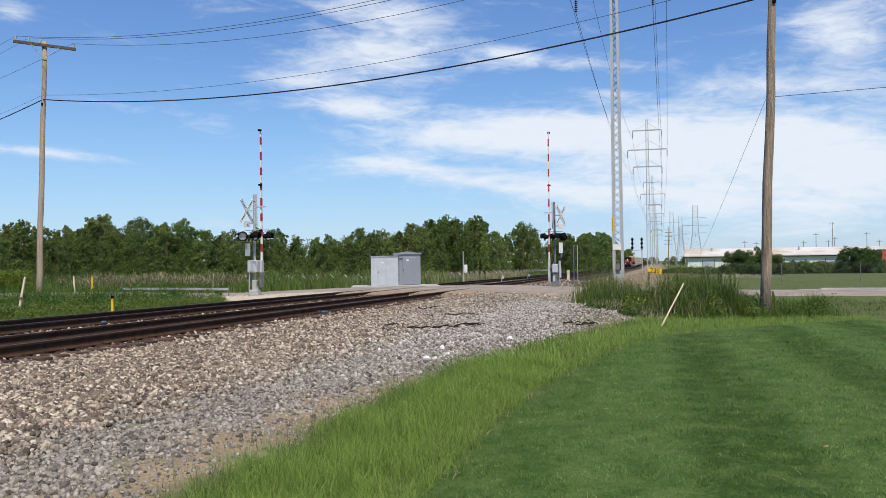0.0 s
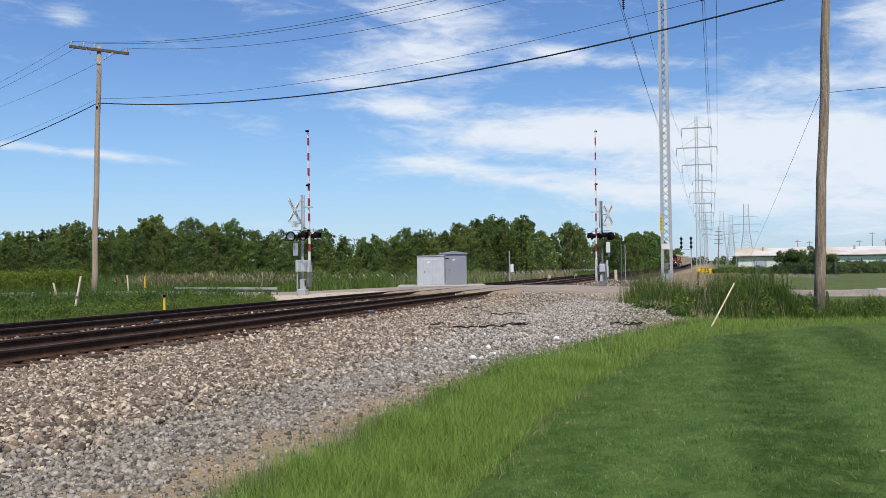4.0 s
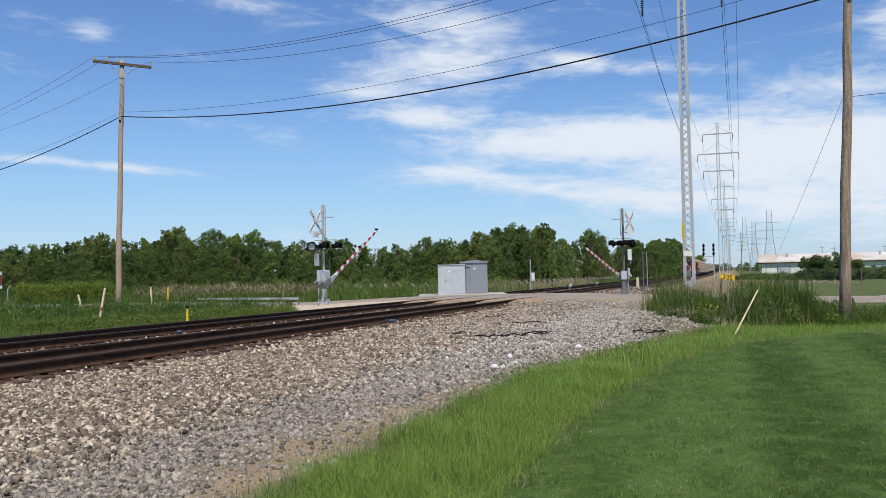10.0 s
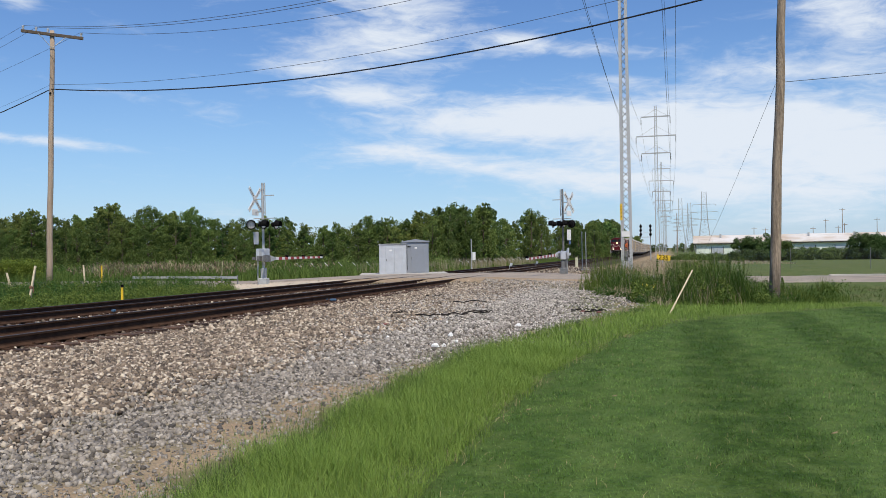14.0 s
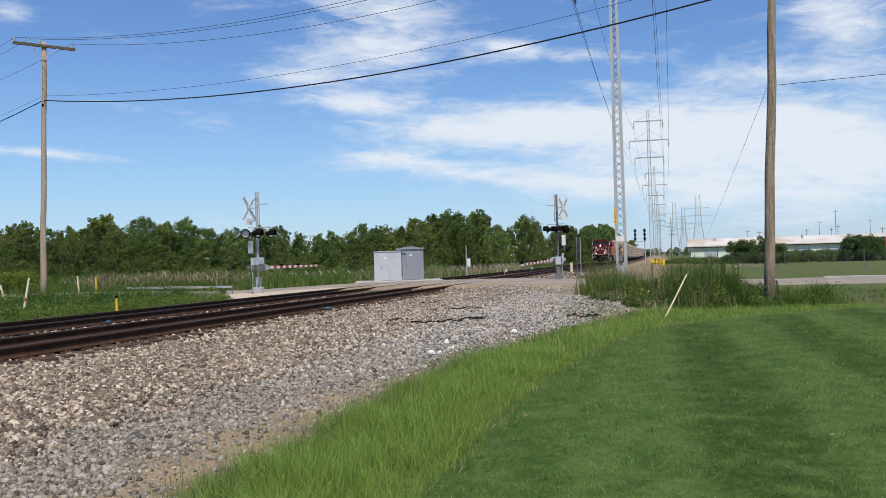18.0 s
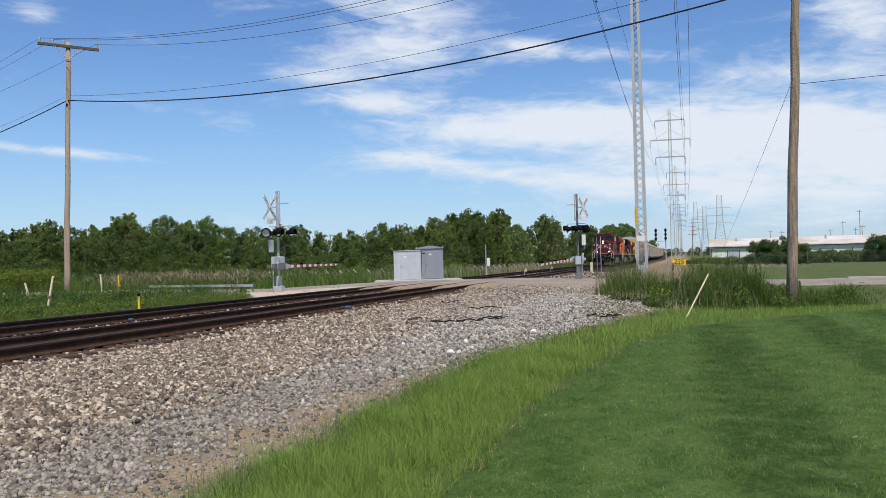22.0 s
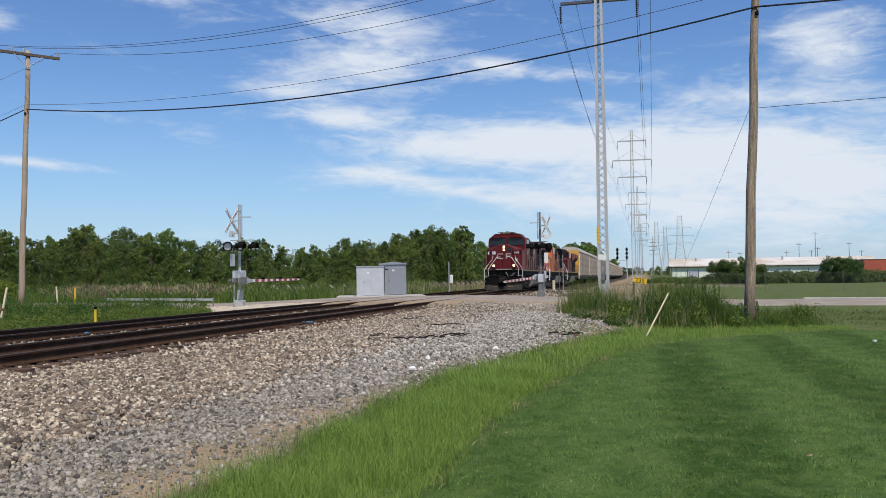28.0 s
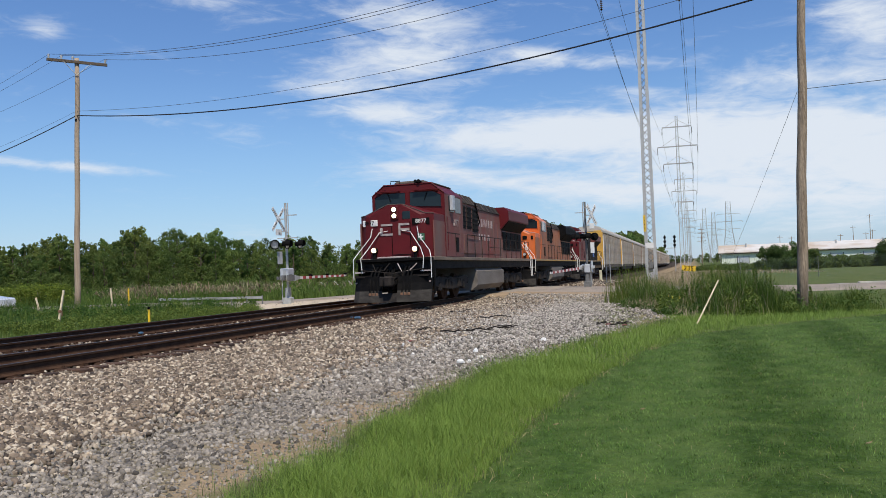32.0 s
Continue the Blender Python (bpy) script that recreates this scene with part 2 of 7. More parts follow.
LOCO_ORANGE = mat("locomotive orange paint", (0.62, 0.13, 0.02), 0.45, 0, (0.48, 0.11, 0.03), 1.2, 0.4, 0.06, 50, 0.03, coat=0.1)
LOCO_ORANGE_SIDE = mat("faded dusty orange paint", (0.36, 0.125, 0.05), 0.65, 0, (0.25, 0.105, 0.06), 1, 0.6, 0.08, 40, 0.04)
SILL_DUST = mat("tan dusty sill", (0.26, 0.205, 0.155), 0.9, 0, (0.13, 0.1, 0.078), 1.2, 0.6, 0.15, 40, 0.08, stretch=(1, 0.4, 1.5), spec=0.15)
SILL_GREY = mat("dusty sill", (0.12, 0.098, 0.08), 0.85, 0, (0.07, 0.056, 0.046), 2, 0.6, 0.15, 40, 0.1, spec=0.2)
TANK_GREY = mat("dusty grey tank paint", (0.2, 0.178, 0.155), 0.85, 0, (0.13, 0.112, 0.096), 0.8, 0.6, 0.12, 30, 0.08, stretch=(1, 0.5, 1.6), spec=0.2)
PLOW_DUST = mat("dusty plow steel", (0.055, 0.049, 0.043), 0.9, 0, (0.018, 0.016, 0.014), 2.2, 0.6, 0.2, 30, 0.15, stretch=(1, 1, 2.2), spec=0.15)
WHITE = mat("white paint", (0.75, 0.74, 0.71), 0.5, 0, (0.6, 0.58, 0.54), 5, 0.4, 0.05, 80, 0.03)
DULL_WHITE = mat("faded white lettering", (0.45, 0.4, 0.37), 0.65, 0, (0.25, 0.18, 0.17), 3, 0.7, 0.1, 60, 0)
FADED_LETTER = mat("worn lettering paint", (0.5, 0.43, 0.4), 0.7, 0, (0.25, 0.13, 0.115), 2.2, 0.8, 0.25, 18, 0)
YELLOW = mat("yellow paint", (0.8, 0.52, 0.02), 0.5, 0, (0.62, 0.38, 0.03), 5, 0.4, 0.08, 60, 0.05)
RACK_YELLOW = mat("faded yellow car paint", (0.62, 0.36, 0.06), 0.6, 0, (0.45, 0.25, 0.06), 1.5, 0.5, 0.1, 40, 0.05)
RACK_BROWN = mat("brown car paint", (0.2, 0.1, 0.055), 0.7, 0, (0.14, 0.08, 0.05), 1.5, 0.5, 0.15, 40, 0.05)
RACK_PANEL = mat("galvanised rack panel", (0.38, 0.335, 0.275), 0.75, 0.0, (0.23, 0.18, 0.13), 1.2, 0.7, 0.12, 30, 0.05, random_hue=0.15)
ROOF_DULL = mat("dull pale car roof", (0.5, 0.47, 0.42), 0.7, 0, (0.36, 0.32, 0.26), 1.2, 0.6, 0.08, 30, 0.05)
RED_TAPE = mat("red reflective tape", (0.33, 0.03, 0.028), 0.5, 0, (0.24, 0.03, 0.03), 8, 0.4, 0.05, 60, 0.02)
GLASS_DARK = mat("dark tinted glass", (0.012, 0.02, 0.024), 0.12, 0, (0.02, 0.03, 0.034), 2, 0.3, 0.03, 20, 0.0, spec=0.3)
LAMP = mat("lit headlight", (1.0, 0.74, 0.42), 0.3, 0, (1, 0.8, 0.5), 2, 0.1, 0.0, 20, 0, emit=5.0)
# pale grey base colour carries the daylight reflected by the glass
LENS = mat("unlit lamp lens", (0.72, 0.72, 0.72), 0.15, 0, (0.22, 0.2, 0.2), 9, 0.4, 0.05, 60, 0, coat=0.5)
POLE_WOOD = mat("weathered pole timber", (0.36, 0.275, 0.195), 0.9, 0, (0.17, 0.125, 0.087), 2.5, 0.75, 0.45, 22, 0.5, stretch=(6, 6, 0.35))
POLE_PALE = mat("pale pole timber", (0.42, 0.325, 0.235), 0.9, 0, (0.27, 0.2, 0.14), 2, 0.6, 0.2, 26, 0.4, stretch=(6, 6, 0.35))
STAKE = mat("pale cut wood", (0.74, 0.62, 0.42), 0.85, 0, (0.55, 0.43, 0.27), 5, 0.5, 0.15, 40, 0.2)
CABLE = mat("black cable", (0.012, 0.012, 0.014), 0.6, 0, None, 5, 0.3, 0.1, 60, 0)
WIRE = mat("grey wire", (0.09, 0.095, 0.11), 0.5, 0.4, None, 5, 0.3, 0.1, 60, 0)
CERAMIC = mat("brown insulator", (0.035, 0.02, 0.018), 0.25, 0, None, 5, 0.3, 0.1, 60, 0, coat=0.4)
BRICK_RED = mat("red brick wall", (0.45, 0.105, 0.06), 0.85, 0, (0.36, 0.09, 0.055), 0.4, 0.5, 0.15, 4, 0.1)
ROOF_WHITE = mat("white metal roof", (0.68, 0.65, 0.6), 0.6, 0, (0.5, 0.4, 0.29), 0.12, 0.75, 0.05, 2, 0.02, stretch=(1, 1, 1))
WALL_PALE = mat("pale green metal wall", (0.72, 0.76, 0.64), 0.7, 0, (0.6, 0.64, 0.54), 0.2, 0.4, 0.05, 3, 0.02)
BARK = mat("grey brown bark", (0.12, 0.09, 0.065), 0.95, 0, (0.07, 0.055, 0.04), 3, 0.6, 0.3, 20, 0.5, stretch=(4, 4, 1))
LEAF = leaf_mat("tree leaves", (0.078, 0.13, 0.028), (0.15, 0.21, 0.052), vary=0.28)
LEAF_LIGHT = leaf_mat("light tree leaves", (0.1, 0.156, 0.035), (0.19, 0.245, 0.062), vary=0.28)
LEAF_DARK = leaf_mat("dark tree leaves", (0.06, 0.106, 0.026), (0.112, 0.168, 0.046), vary=0.28)
WEED = leaf_mat("weed leaves", (0.06, 0.105, 0.016), (0.19, 0.245, 0.048))
REED = leaf_mat("dry reed tops", (0.28, 0.225, 0.135), (0.47, 0.385, 0.26), through=0.2)
REED_BROWN = leaf_mat("brownish reed plumes", (0.15, 0.105, 0.065), (0.31, 0.235, 0.15), through=0.3)
REED_PALE = leaf_mat("pale feathery reed tops", (0.22, 0.21, 0.1), (0.46, 0.41, 0.24), through=0.35)
GRASS_TALL = leaf_mat("tall grass blades", (0.15, 0.25, 0.038), (0.285, 0.385, 0.085))
GRASS_LOW = leaf_mat("lower grass blades", (0.14, 0.22, 0.03), (0.22, 0.3, 0.058))
GRASS_RIM = leaf_mat("dark rim grass", (0.075, 0.13, 0.028), (0.16, 0.225, 0.055))
GRASS_STALK = leaf_mat("brown seed stalks", (0.1, 0.07, 0.05), (0.22, 0.17, 0.1), through=0.15)
GRASS_DRY = leaf_mat("dry grass blades", (0.3, 0.25, 0.11), (0.5, 0.42, 0.22), through=0.2)
VINE = leaf_mat("yellow-green vine leaves", (0.075, 0.125, 0.014), (0.22, 0.27, 0.04))
WEED_MID = leaf_mat("mid green weed leaves", (0.042, 0.09, 0.014), (0.125, 0.19, 0.036))
WEED_DEEP = leaf_mat("deep green weed leaves", (0.03, 0.075, 0.012), (0.085, 0.155, 0.028))
VERGE = leaf_mat("short verge grass", (0.07, 0.12, 0.02), (0.145, 0.205, 0.044))
FLOWER = leaf_mat("yellow blossom", (0.55, 0.42, 0.03), (0.7, 0.6, 0.08), through=0.15)


# ---- mesh building ----
class Shape:
    """Collects vertices and faces of one mesh."""

    def __init__(self):
        self.v, self.f = [], []

    def add(self, verts, faces):
        n = len(self.v)
        self.v += [tuple(p) for p in verts]
        self.f += [tuple(i + n for i in f) for f in faces]
        return self

    def box(self, x0, x1, y0, y1, z0, z1, c=0.0, m=None):
        """A box with chamfered edges of width c."""
        if c <= 0:
            vs = [(x, y, z) for x in (x0, x1) for y in (y0, y1) for z in (z0, z1)]
            fs = [(0, 1, 3, 2), (4, 6, 7, 5), (0, 4, 5, 1), (2, 3, 7, 6), (0, 2, 6, 4), (1, 5, 7, 3)]
        else:
            bm = bmesh.new()
            bmesh.ops.create_cube(bm, size=1, matrix=Matrix.Translation(((x0 + x1) / 2, (y0 + y1) / 2, (z0 + z1) / 2)) @ Matrix.Diagonal((x1 - x0, y1 - y0, z1 - z0, 1)))
            bmesh.ops.bevel(bm, geom=bm.edges[:], offset=c, segments=1, affect='EDGES')
            bm.verts.index_update()
            vs, fs = [tuple(p.co) for p in bm.verts], [tuple(p.index for p in f.verts) for f in bm.faces]
            bm.free()
        if m is not None:
            vs = [m @ Vector(p) for p in vs]
        return self.add(vs, fs)

    def tube(self, pts, r, n=8, r2=None, cap=True):
        """A round bar along points; its radius runs from r to r2."""
        pts = [Vector(p) for p in pts]
        r2 = r if r2 is None else r2
        vs, fs = [], []
        for i, p in enumerate(pts):
            d = (pts[min(i + 1, len(pts) - 1)] - pts[max(i - 1, 0)]).normalized()
            a = d.orthogonal().normalized() if i == 0 else (a - d * a.dot(d)).normalized()
            b = d.cross(a)
            rr = r + (r2 - r) * i / max(1, len(pts) - 1)
            vs += [p + (a * math.cos(2 * math.pi * k / n) + b * math.sin(2 * math.pi * k / n)) * rr for k in range(n)]
        for i in range(len(pts) - 1):
            fs += [(i * n + k, i * n + (k + 1) % n, (i + 1) * n + (k + 1) % n, (i + 1) * n + k) for k in range(n)]
        if cap:
            fs += [tuple(range(n))[::-1], tuple(range((len(pts) - 1) * n, len(pts) * n))]
        return self.add(vs, fs)

    def prism(self, outline, y0, y1, axis="y"):
        """An outline of (a, b) pairs drawn out along an axis."""
        n = len(outline)
        put = {"y": lambda a, b, t: (a, t, b), "x": lambda a, b, t: (t, a, b), "z": lambda a, b, t: (a, b, t)}[axis]
        vs = [put(a, b, y0) for a, b in outline] + [put(a, b, y1) for a, b in outline]
        fs = [tuple(range(n))[::-1], tuple(range(n, 2 * n))] + [(i, (i + 1) % n, n + (i + 1) % n, n + i) for i in range(n)]
        return self.add(vs, fs)

    def loft(self, rings):
        """Rings of equal length joined in turn, with ends closed."""
        n = len(rings[0])
        vs = [p for r in rings for p in r]
        fs = [(i * n + k, i * n + (k + 1) % n, (i + 1) * n + (k + 1) % n, (i + 1) * n + k) for i in range(len(rings) - 1) for k in range(n)]
        fs += [tuple(range(n))[::-1], tuple(range((len(rings) - 1) * n, len(rings) * n))]
        return self.add(vs, fs)

    def mesh(self, name, material, flip=True, smooth=False):
        me = bpy.data.meshes.new(name)
        me.from_pydata(self.v, [], self.f)
        bm = bmesh.new()
        bm.from_mesh(me)
        bmesh.ops.recalc_face_normals(bm, faces=bm.faces[:])
        bm.to_mesh(me)
        bm.free()
        if smooth:
            me.shade_smooth()
        me.materials.append(material)
        return me


def part(name, shape, material, parent, label="", at=None, smooth=False):
    """One mesh object under a thing or a part."""
    me = shape if isinstance(shape, bpy.types.Mesh) else shape.mesh(name, material, smooth=smooth)
    ob = new(name, me)
    ob.parent = parent
    if at is not None:
        ob.matrix_basis = at
    if label:
        ob["label"] = label
    return ob


def thing(name, label, category, m=None, group="", kind=""):
    ob = new(name)
    ob.empty_display_size = 0.2
    if m is not None:
        ob.matrix_basis = m
    return tagged(ob, label, category, group, kind)


def solid(name, shape, material, label, category, m=None, group="", kind="", smooth=False):
    ob = new(name, shape if isinstance(shape, bpy.types.Mesh) else shape.mesh(name, material, smooth=smooth))
    if m is not None:
        ob.matrix_basis = m
    return tagged(ob, label, category, group, kind)


def bulk(name, verts, faces, material, label, category, kind="stuff", smooth=False):
    """A large joined mesh from arrays."""
    me = bpy.data.meshes.new(name)
    verts, faces = np.asarray(verts, np.float32), np.asarray(faces, np.int32)
    k = faces.shape[1]
    me.vertices.add(len(verts)), me.vertices.foreach_set("co", verts.ravel())
    me.loops.add(faces.size), me.loops.foreach_set("vertex_index", faces.ravel())
    me.polygons.add(len(faces))
    me.polygons.foreach_set("loop_start", np.arange(0, faces.size, k, dtype=np.int32))
    me.update(calc_edges=True)
    me.validate()
    me.materials.append(material)
    if smooth:
        me.shade_smooth()
    ob = new(name, me)
    return tagged(ob, label, category, kind=kind)


# ---- ground ----
def lawn_edge(u):
    """v at which the mown lawn ends, towards the tracks."""
    return np.interp(u, [-20, 0, 6, 9, 12, 16, 20, 23, 26, 30], [1.5, 1.5, 1.55, 1.6, 1.4, 0.8, -0.3, -2.7, -5.5, -30])


def pad_width(v):
    """Extra width of the bare sandy shoulder round the far gate."""
    return np.interp(v, [14.9, 15.5, 16.6, 18.2, 19.6, 21.0, 24.0], [0.0, 8.6, 8.4, 6.0, 2.9, 0.8, 0.0])


def zones(u, v):
    """Shares of ballast stone, grey fines, bare dirt and lawn at a place."""
    j = fbm(u * 1.3, v * 1.3, 1.0) * 0.28
    beyond = smooth(54, 58, u)
    ballast = smooth(5.0, 7.3, v + j * 2.0) * (1 - smooth(17.2, 18.2, v + j)) 
    w = v + 3.7 - np.interp(u, [0, 10, 14, 17, 20.5, 25, 34, 40], [3.7, 3.7, 2.9, 2.3, 1.5, 0.6, 1.2, 1.8])
    grey = smooth(3.95, 4.6, w + j * 2.4) * (1 - ballast) * (1 - beyond) * (0.75 + 0.25 * fbm(u * 3, v * 3, 7.0))
    dirt = smooth(3.2, 3.7, w + j) * (1 - grey - ballast) * (1 - beyond) * (1 - smooth(20, 24, v))
    off = np.abs(u - road_mid(v))
    shoulder = (1 - smooth(7.2, 9.0, off + j * 2 - pad_width(v) * (u < road_mid(v)))) * smooth(-4, 2, v) * (1 - smooth(26, 32, v))
    soiled = smooth(20, 24, u) * (1 - smooth(2.0, 3.6, v + j * 2 - 0.08 * (u - 24))) * (1 - smooth(38, 40, u))
    grey = grey * (1 - 0.85 * soiled)
    dirt = dirt * (1 - 0.4 * soiled)
    lawn = (1 - smooth(-0.05, 0.1, v - lawn_edge(u) - j * 0.35)) * (1 - smooth(27.0, 28.5, u + j * 2))
    bank = smooth(54, 60, u) * smooth(-3.5 - 0.01 * u, -1.5, v + j * 2) * (1 - smooth(6.5, 8.0, v)) * 0.85
    return ballast * (1 - shoulder), grey * (1 - shoulder), np.maximum(np.maximum(dirt, shoulder), bank), lawn


def lawn_colour(nd, ln, geo):
    """Mown lawn: soft stripes along the tracks, patches, and a fine speckle of blades."""
    def noise_node(scale, detail=4, rough=0.6, stretch=None):
        n = nd.new("ShaderNodeTexNoise")
        n.inputs["Scale"].default_value, n.inputs["Detail"].default_value, n.inputs["Roughness"].default_value = scale, detail, rough
        ln.new(geo.outputs["Position"], n.inputs[0])
        return n.outputs[0]

    def ramp(src, lo, hi, a=0.0, b=1.0):
        r = nd.new("ShaderNodeMapRange")
        r.inputs[1].default_value, r.inputs[2].default_value, r.inputs[3].default_value, r.inputs[4].default_value = lo, hi, a, b
        ln.new(src, r.inputs[0])
        return r.outputs[0]

    def mix(fac, a, b):
        x = nd.new("ShaderNodeMix")
        x.data_type = 'RGBA'
        ln.new(fac, x.inputs[0])
        for sock, val in ((x.inputs[6], a), (x.inputs[7], b)):
            if isinstance(val, tuple):
                sock.default_value = (*val, 1)
            else:
                ln.new(val, sock)
        return x.outputs[2]

    big, mid, tuft, fine = noise_node(0.3, 3), noise_node(2.2, 5, 0.65), noise_node(13.0, 5, 0.75), noise_node(70.0, 3, 0.7)
    across = nd.new("ShaderNodeVectorMath")
    across.operation = 'DOT_PRODUCT'
    ln.new(geo.outputs["Position"], across.inputs[0])
    across.inputs[1].default_value = (-UY, UX, 0)
    wob = nd.new("ShaderNodeMath")
    wob.operation = 'MULTIPLY_ADD'
    ln.new(big, wob.inputs[0]), ln.new(across.outputs["Value"], wob.inputs[2])
    wob.inputs[1].default_value = 0.5
    sc = nd.new("ShaderNodeMath")
    sc.operation = 'MULTIPLY_ADD'
    sc.inputs[1].default_value, sc.inputs[2].default_value = 2.99, 0.08
    ln.new(wob.outputs[0], sc.inputs[0])
    sn = nd.new("ShaderNodeMath")
    sn.operation = 'SINE'
    ln.new(sc.outputs[0], sn.inputs[0])
    col = mix(ramp(sn.outputs[0], -0.55, 0.4), (0.034, 0.068, 0.007), (0.069, 0.118, 0.023))
    col = mix(ramp(across.outputs["Value"], 0.0, 0.9, 0.0, 0.55), col, (0.072, 0.126, 0.022))
    col = mix(ramp(mid, 0.45, 0.68, 0.0, 0.6), col, (0.122, 0.17, 0.043))
    col = mix(ramp(mid, 0.47, 0.28, 0.0, 0.65), col, (0.03, 0.066, 0.009))
    col = mix(ramp(tuft, 0.5, 0.72, 0.0, 0.6), col, (0.11, 0.174, 0.046))
    col = mix(ramp(tuft, 0.48, 0.28, 0.0, 0.5), col, (0.018, 0.042, 0.007))
    return mix(ramp(fine, 0.5, 0.3, 0.0, 0.5), col, (0.02, 0.042, 0.008))


def thatch(nd, ln, col):
    """The darker mat of stems between the blades."""
    h = nd.new("ShaderNodeHueSaturation")
    h.inputs["Value"].default_value, h.inputs["Saturation"].default_value = 0.95, 1.0
    ln.new(col, h.inputs["Color"])
    return h.outputs[0]


def lawn_blade_mat():
    m = bpy.data.materials.new("lawn blades")
    m.use_nodes = True
    nd, ln = m.node_tree.nodes, m.node_tree.links
    geo = nd.new("ShaderNodeNewGeometry")
    bs = nd["Principled BSDF"]
    hs = nd.new("ShaderNodeHueSaturation")
    r = nd.new("ShaderNodeMapRange")
    r.inputs[3].default_value, r.inputs[4].default_value = 0.8, 3.5
    ln.new(geo.outputs["Random Per Island"], r.inputs[0]), ln.new(r.outputs[0], hs.inputs["Value"])
    ln.new(lawn_colour(nd, ln, geo), hs.inputs["Color"]), ln.new(hs.outputs[0], bs.inputs["Base Color"])
    bs.inputs["Roughness"].default_value = 0.5
    tr = nd.new("ShaderNodeBsdfTranslucent")
    ln.new(hs.outputs[0], tr.inputs[0])
    ms = nd.new("ShaderNodeMixShader")
    ms.inputs[0].default_value = 0.5
    ln.new(bs.outputs[0], ms.inputs[1]), ln.new(tr.outputs[0], ms.inputs[2])
    ln.new(ms.outputs[0], nd["Material Output"].inputs[0])
    return m


def ground_mat():
    m = bpy.data.materials.new("ground")
    m.use_nodes = True
    nt = m.node_tree
    nd, ln = nt.nodes, nt.links
    bs = nd["Principled BSDF"]
    geo = nd.new("ShaderNodeNewGeometry")

    def noise_node(scale, detail=4, rough=0.6):
        n = nd.new("ShaderNodeTexNoise")
        n.inputs["Scale"].default_value, n.inputs["Detail"].default_value, n.inputs["Roughness"].default_value = scale, detail, rough
        ln.new(geo.outputs["Position"], n.inputs[0])
        return n

    def mix(fac, a, b):
        x = nd.new("ShaderNodeMix")
        x.data_type = 'RGBA'
        for sock, val in ((x.inputs[0], fac), (x.inputs[6], a), (x.inputs[7], b)):
            if isinstance(val, tuple):
                sock.default_value = (*val, 1)
            elif isinstance(val, float):
                sock.default_value = val
            else:
                ln.new(val, sock)
        return x.outputs[2]

    def ramp(src, lo, hi):
        r = nd.new("ShaderNodeMapRange")
        r.inputs[1].default_value, r.inputs[2].default_value = lo, hi
        ln.new(src, r.inputs[0])
        return r.outputs[0]

    def stone(scale, cols):
        vo = nd.new("ShaderNodeTexVoronoi")
        vo.inputs["Scale"].default_value = scale
        ln.new(geo.outputs["Position"], vo.inputs[0])
        cr = nd.new("ShaderNodeValToRGB")
        cr.color_ramp.interpolation = 'CONSTANT'
        for i, c in enumerate(cols):
            e = cr.color_ramp.elements[i] if i < 2 else cr.color_ramp.elements.new(0.5)
            e.position, e.color = i / len(cols), (*c, 1)
        sep = nd.new("ShaderNodeSeparateColor")
        ln.new(vo.outputs["Color"], sep.inputs[0]), ln.new(sep.outputs[0], cr.inputs[0])
        return cr.outputs[0], vo.outputs["Distance"]

    big, mid, fine = noise_node(0.35), noise_node(3.0), noise_node(45.0, 3)
    rough = noise_node(9.0, 5, 0.75)
    soil = mix(ramp(mid.outputs[0], 0.35, 0.65), (0.06, 0.095, 0.022), (0.105, 0.135, 0.036))
    soil = mix(ramp(rough.outputs[0], 0.45, 0.7), soil, (0.12, 0.15, 0.05))
    soil = mix(ramp(rough.outputs[0], 0.5, 0.3), soil, (0.035, 0.06, 0.015))
    patch = noise_node(0.8, 5, 0.7)
    soil = mix(ramp(patch.outputs[0], 0.48, 0.68), soil, (0.13, 0.125, 0.05))
    soil = mix(ramp(patch.outputs[0], 0.46, 0.32), soil, (0.045, 0.062, 0.016))
    dirt = mix(ramp(mid.outputs[0], 0.3, 0.7), (0.41, 0.30, 0.185), (0.30, 0.215, 0.135))
    dirt = mix(ramp(fine.outputs[0], 0.45, 0.7), dirt, (0.21, 0.16, 0.105))
    # ballast bed coloured near black: shade of the gaps between stones is painted in
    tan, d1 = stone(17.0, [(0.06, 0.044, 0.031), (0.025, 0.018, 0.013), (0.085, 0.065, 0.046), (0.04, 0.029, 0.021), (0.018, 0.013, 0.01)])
    grey, d2 = stone(30.0, [(0.23, 0.195, 0.15), (0.16, 0.133, 0.102), (0.3, 0.255, 0.2), (0.2, 0.168, 0.13), (0.11, 0.09, 0.07)])
    sand = mix(ramp(mid.outputs[0], 0.3, 0.7), (0.56, 0.475, 0.36), (0.46, 0.38, 0.28))
    lawn = thatch(nd, ln, lawn_colour(nd, ln, geo))
    col = soil
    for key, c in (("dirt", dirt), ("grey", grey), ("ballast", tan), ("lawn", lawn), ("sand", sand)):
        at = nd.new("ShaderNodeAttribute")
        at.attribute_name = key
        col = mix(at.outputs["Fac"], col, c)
    ln.new(col, bs.inputs["Base Color"])
    bs.inputs["Roughness"].default_value = 0.95
    bs.inputs["Specular IOR Level"].default_value = 0.15
    bp = nd.new("ShaderNodeBump")
    bp.inputs["Strength"].default_value, bp.inputs["Distance"].default_value = 0.6, 0.03
    hsum = nd.new("ShaderNodeMath")
    hsum.operation = 'SUBTRACT'
    ln.new(fine.outputs[0], hsum.inputs[0]), ln.new(d1, hsum.inputs[1])
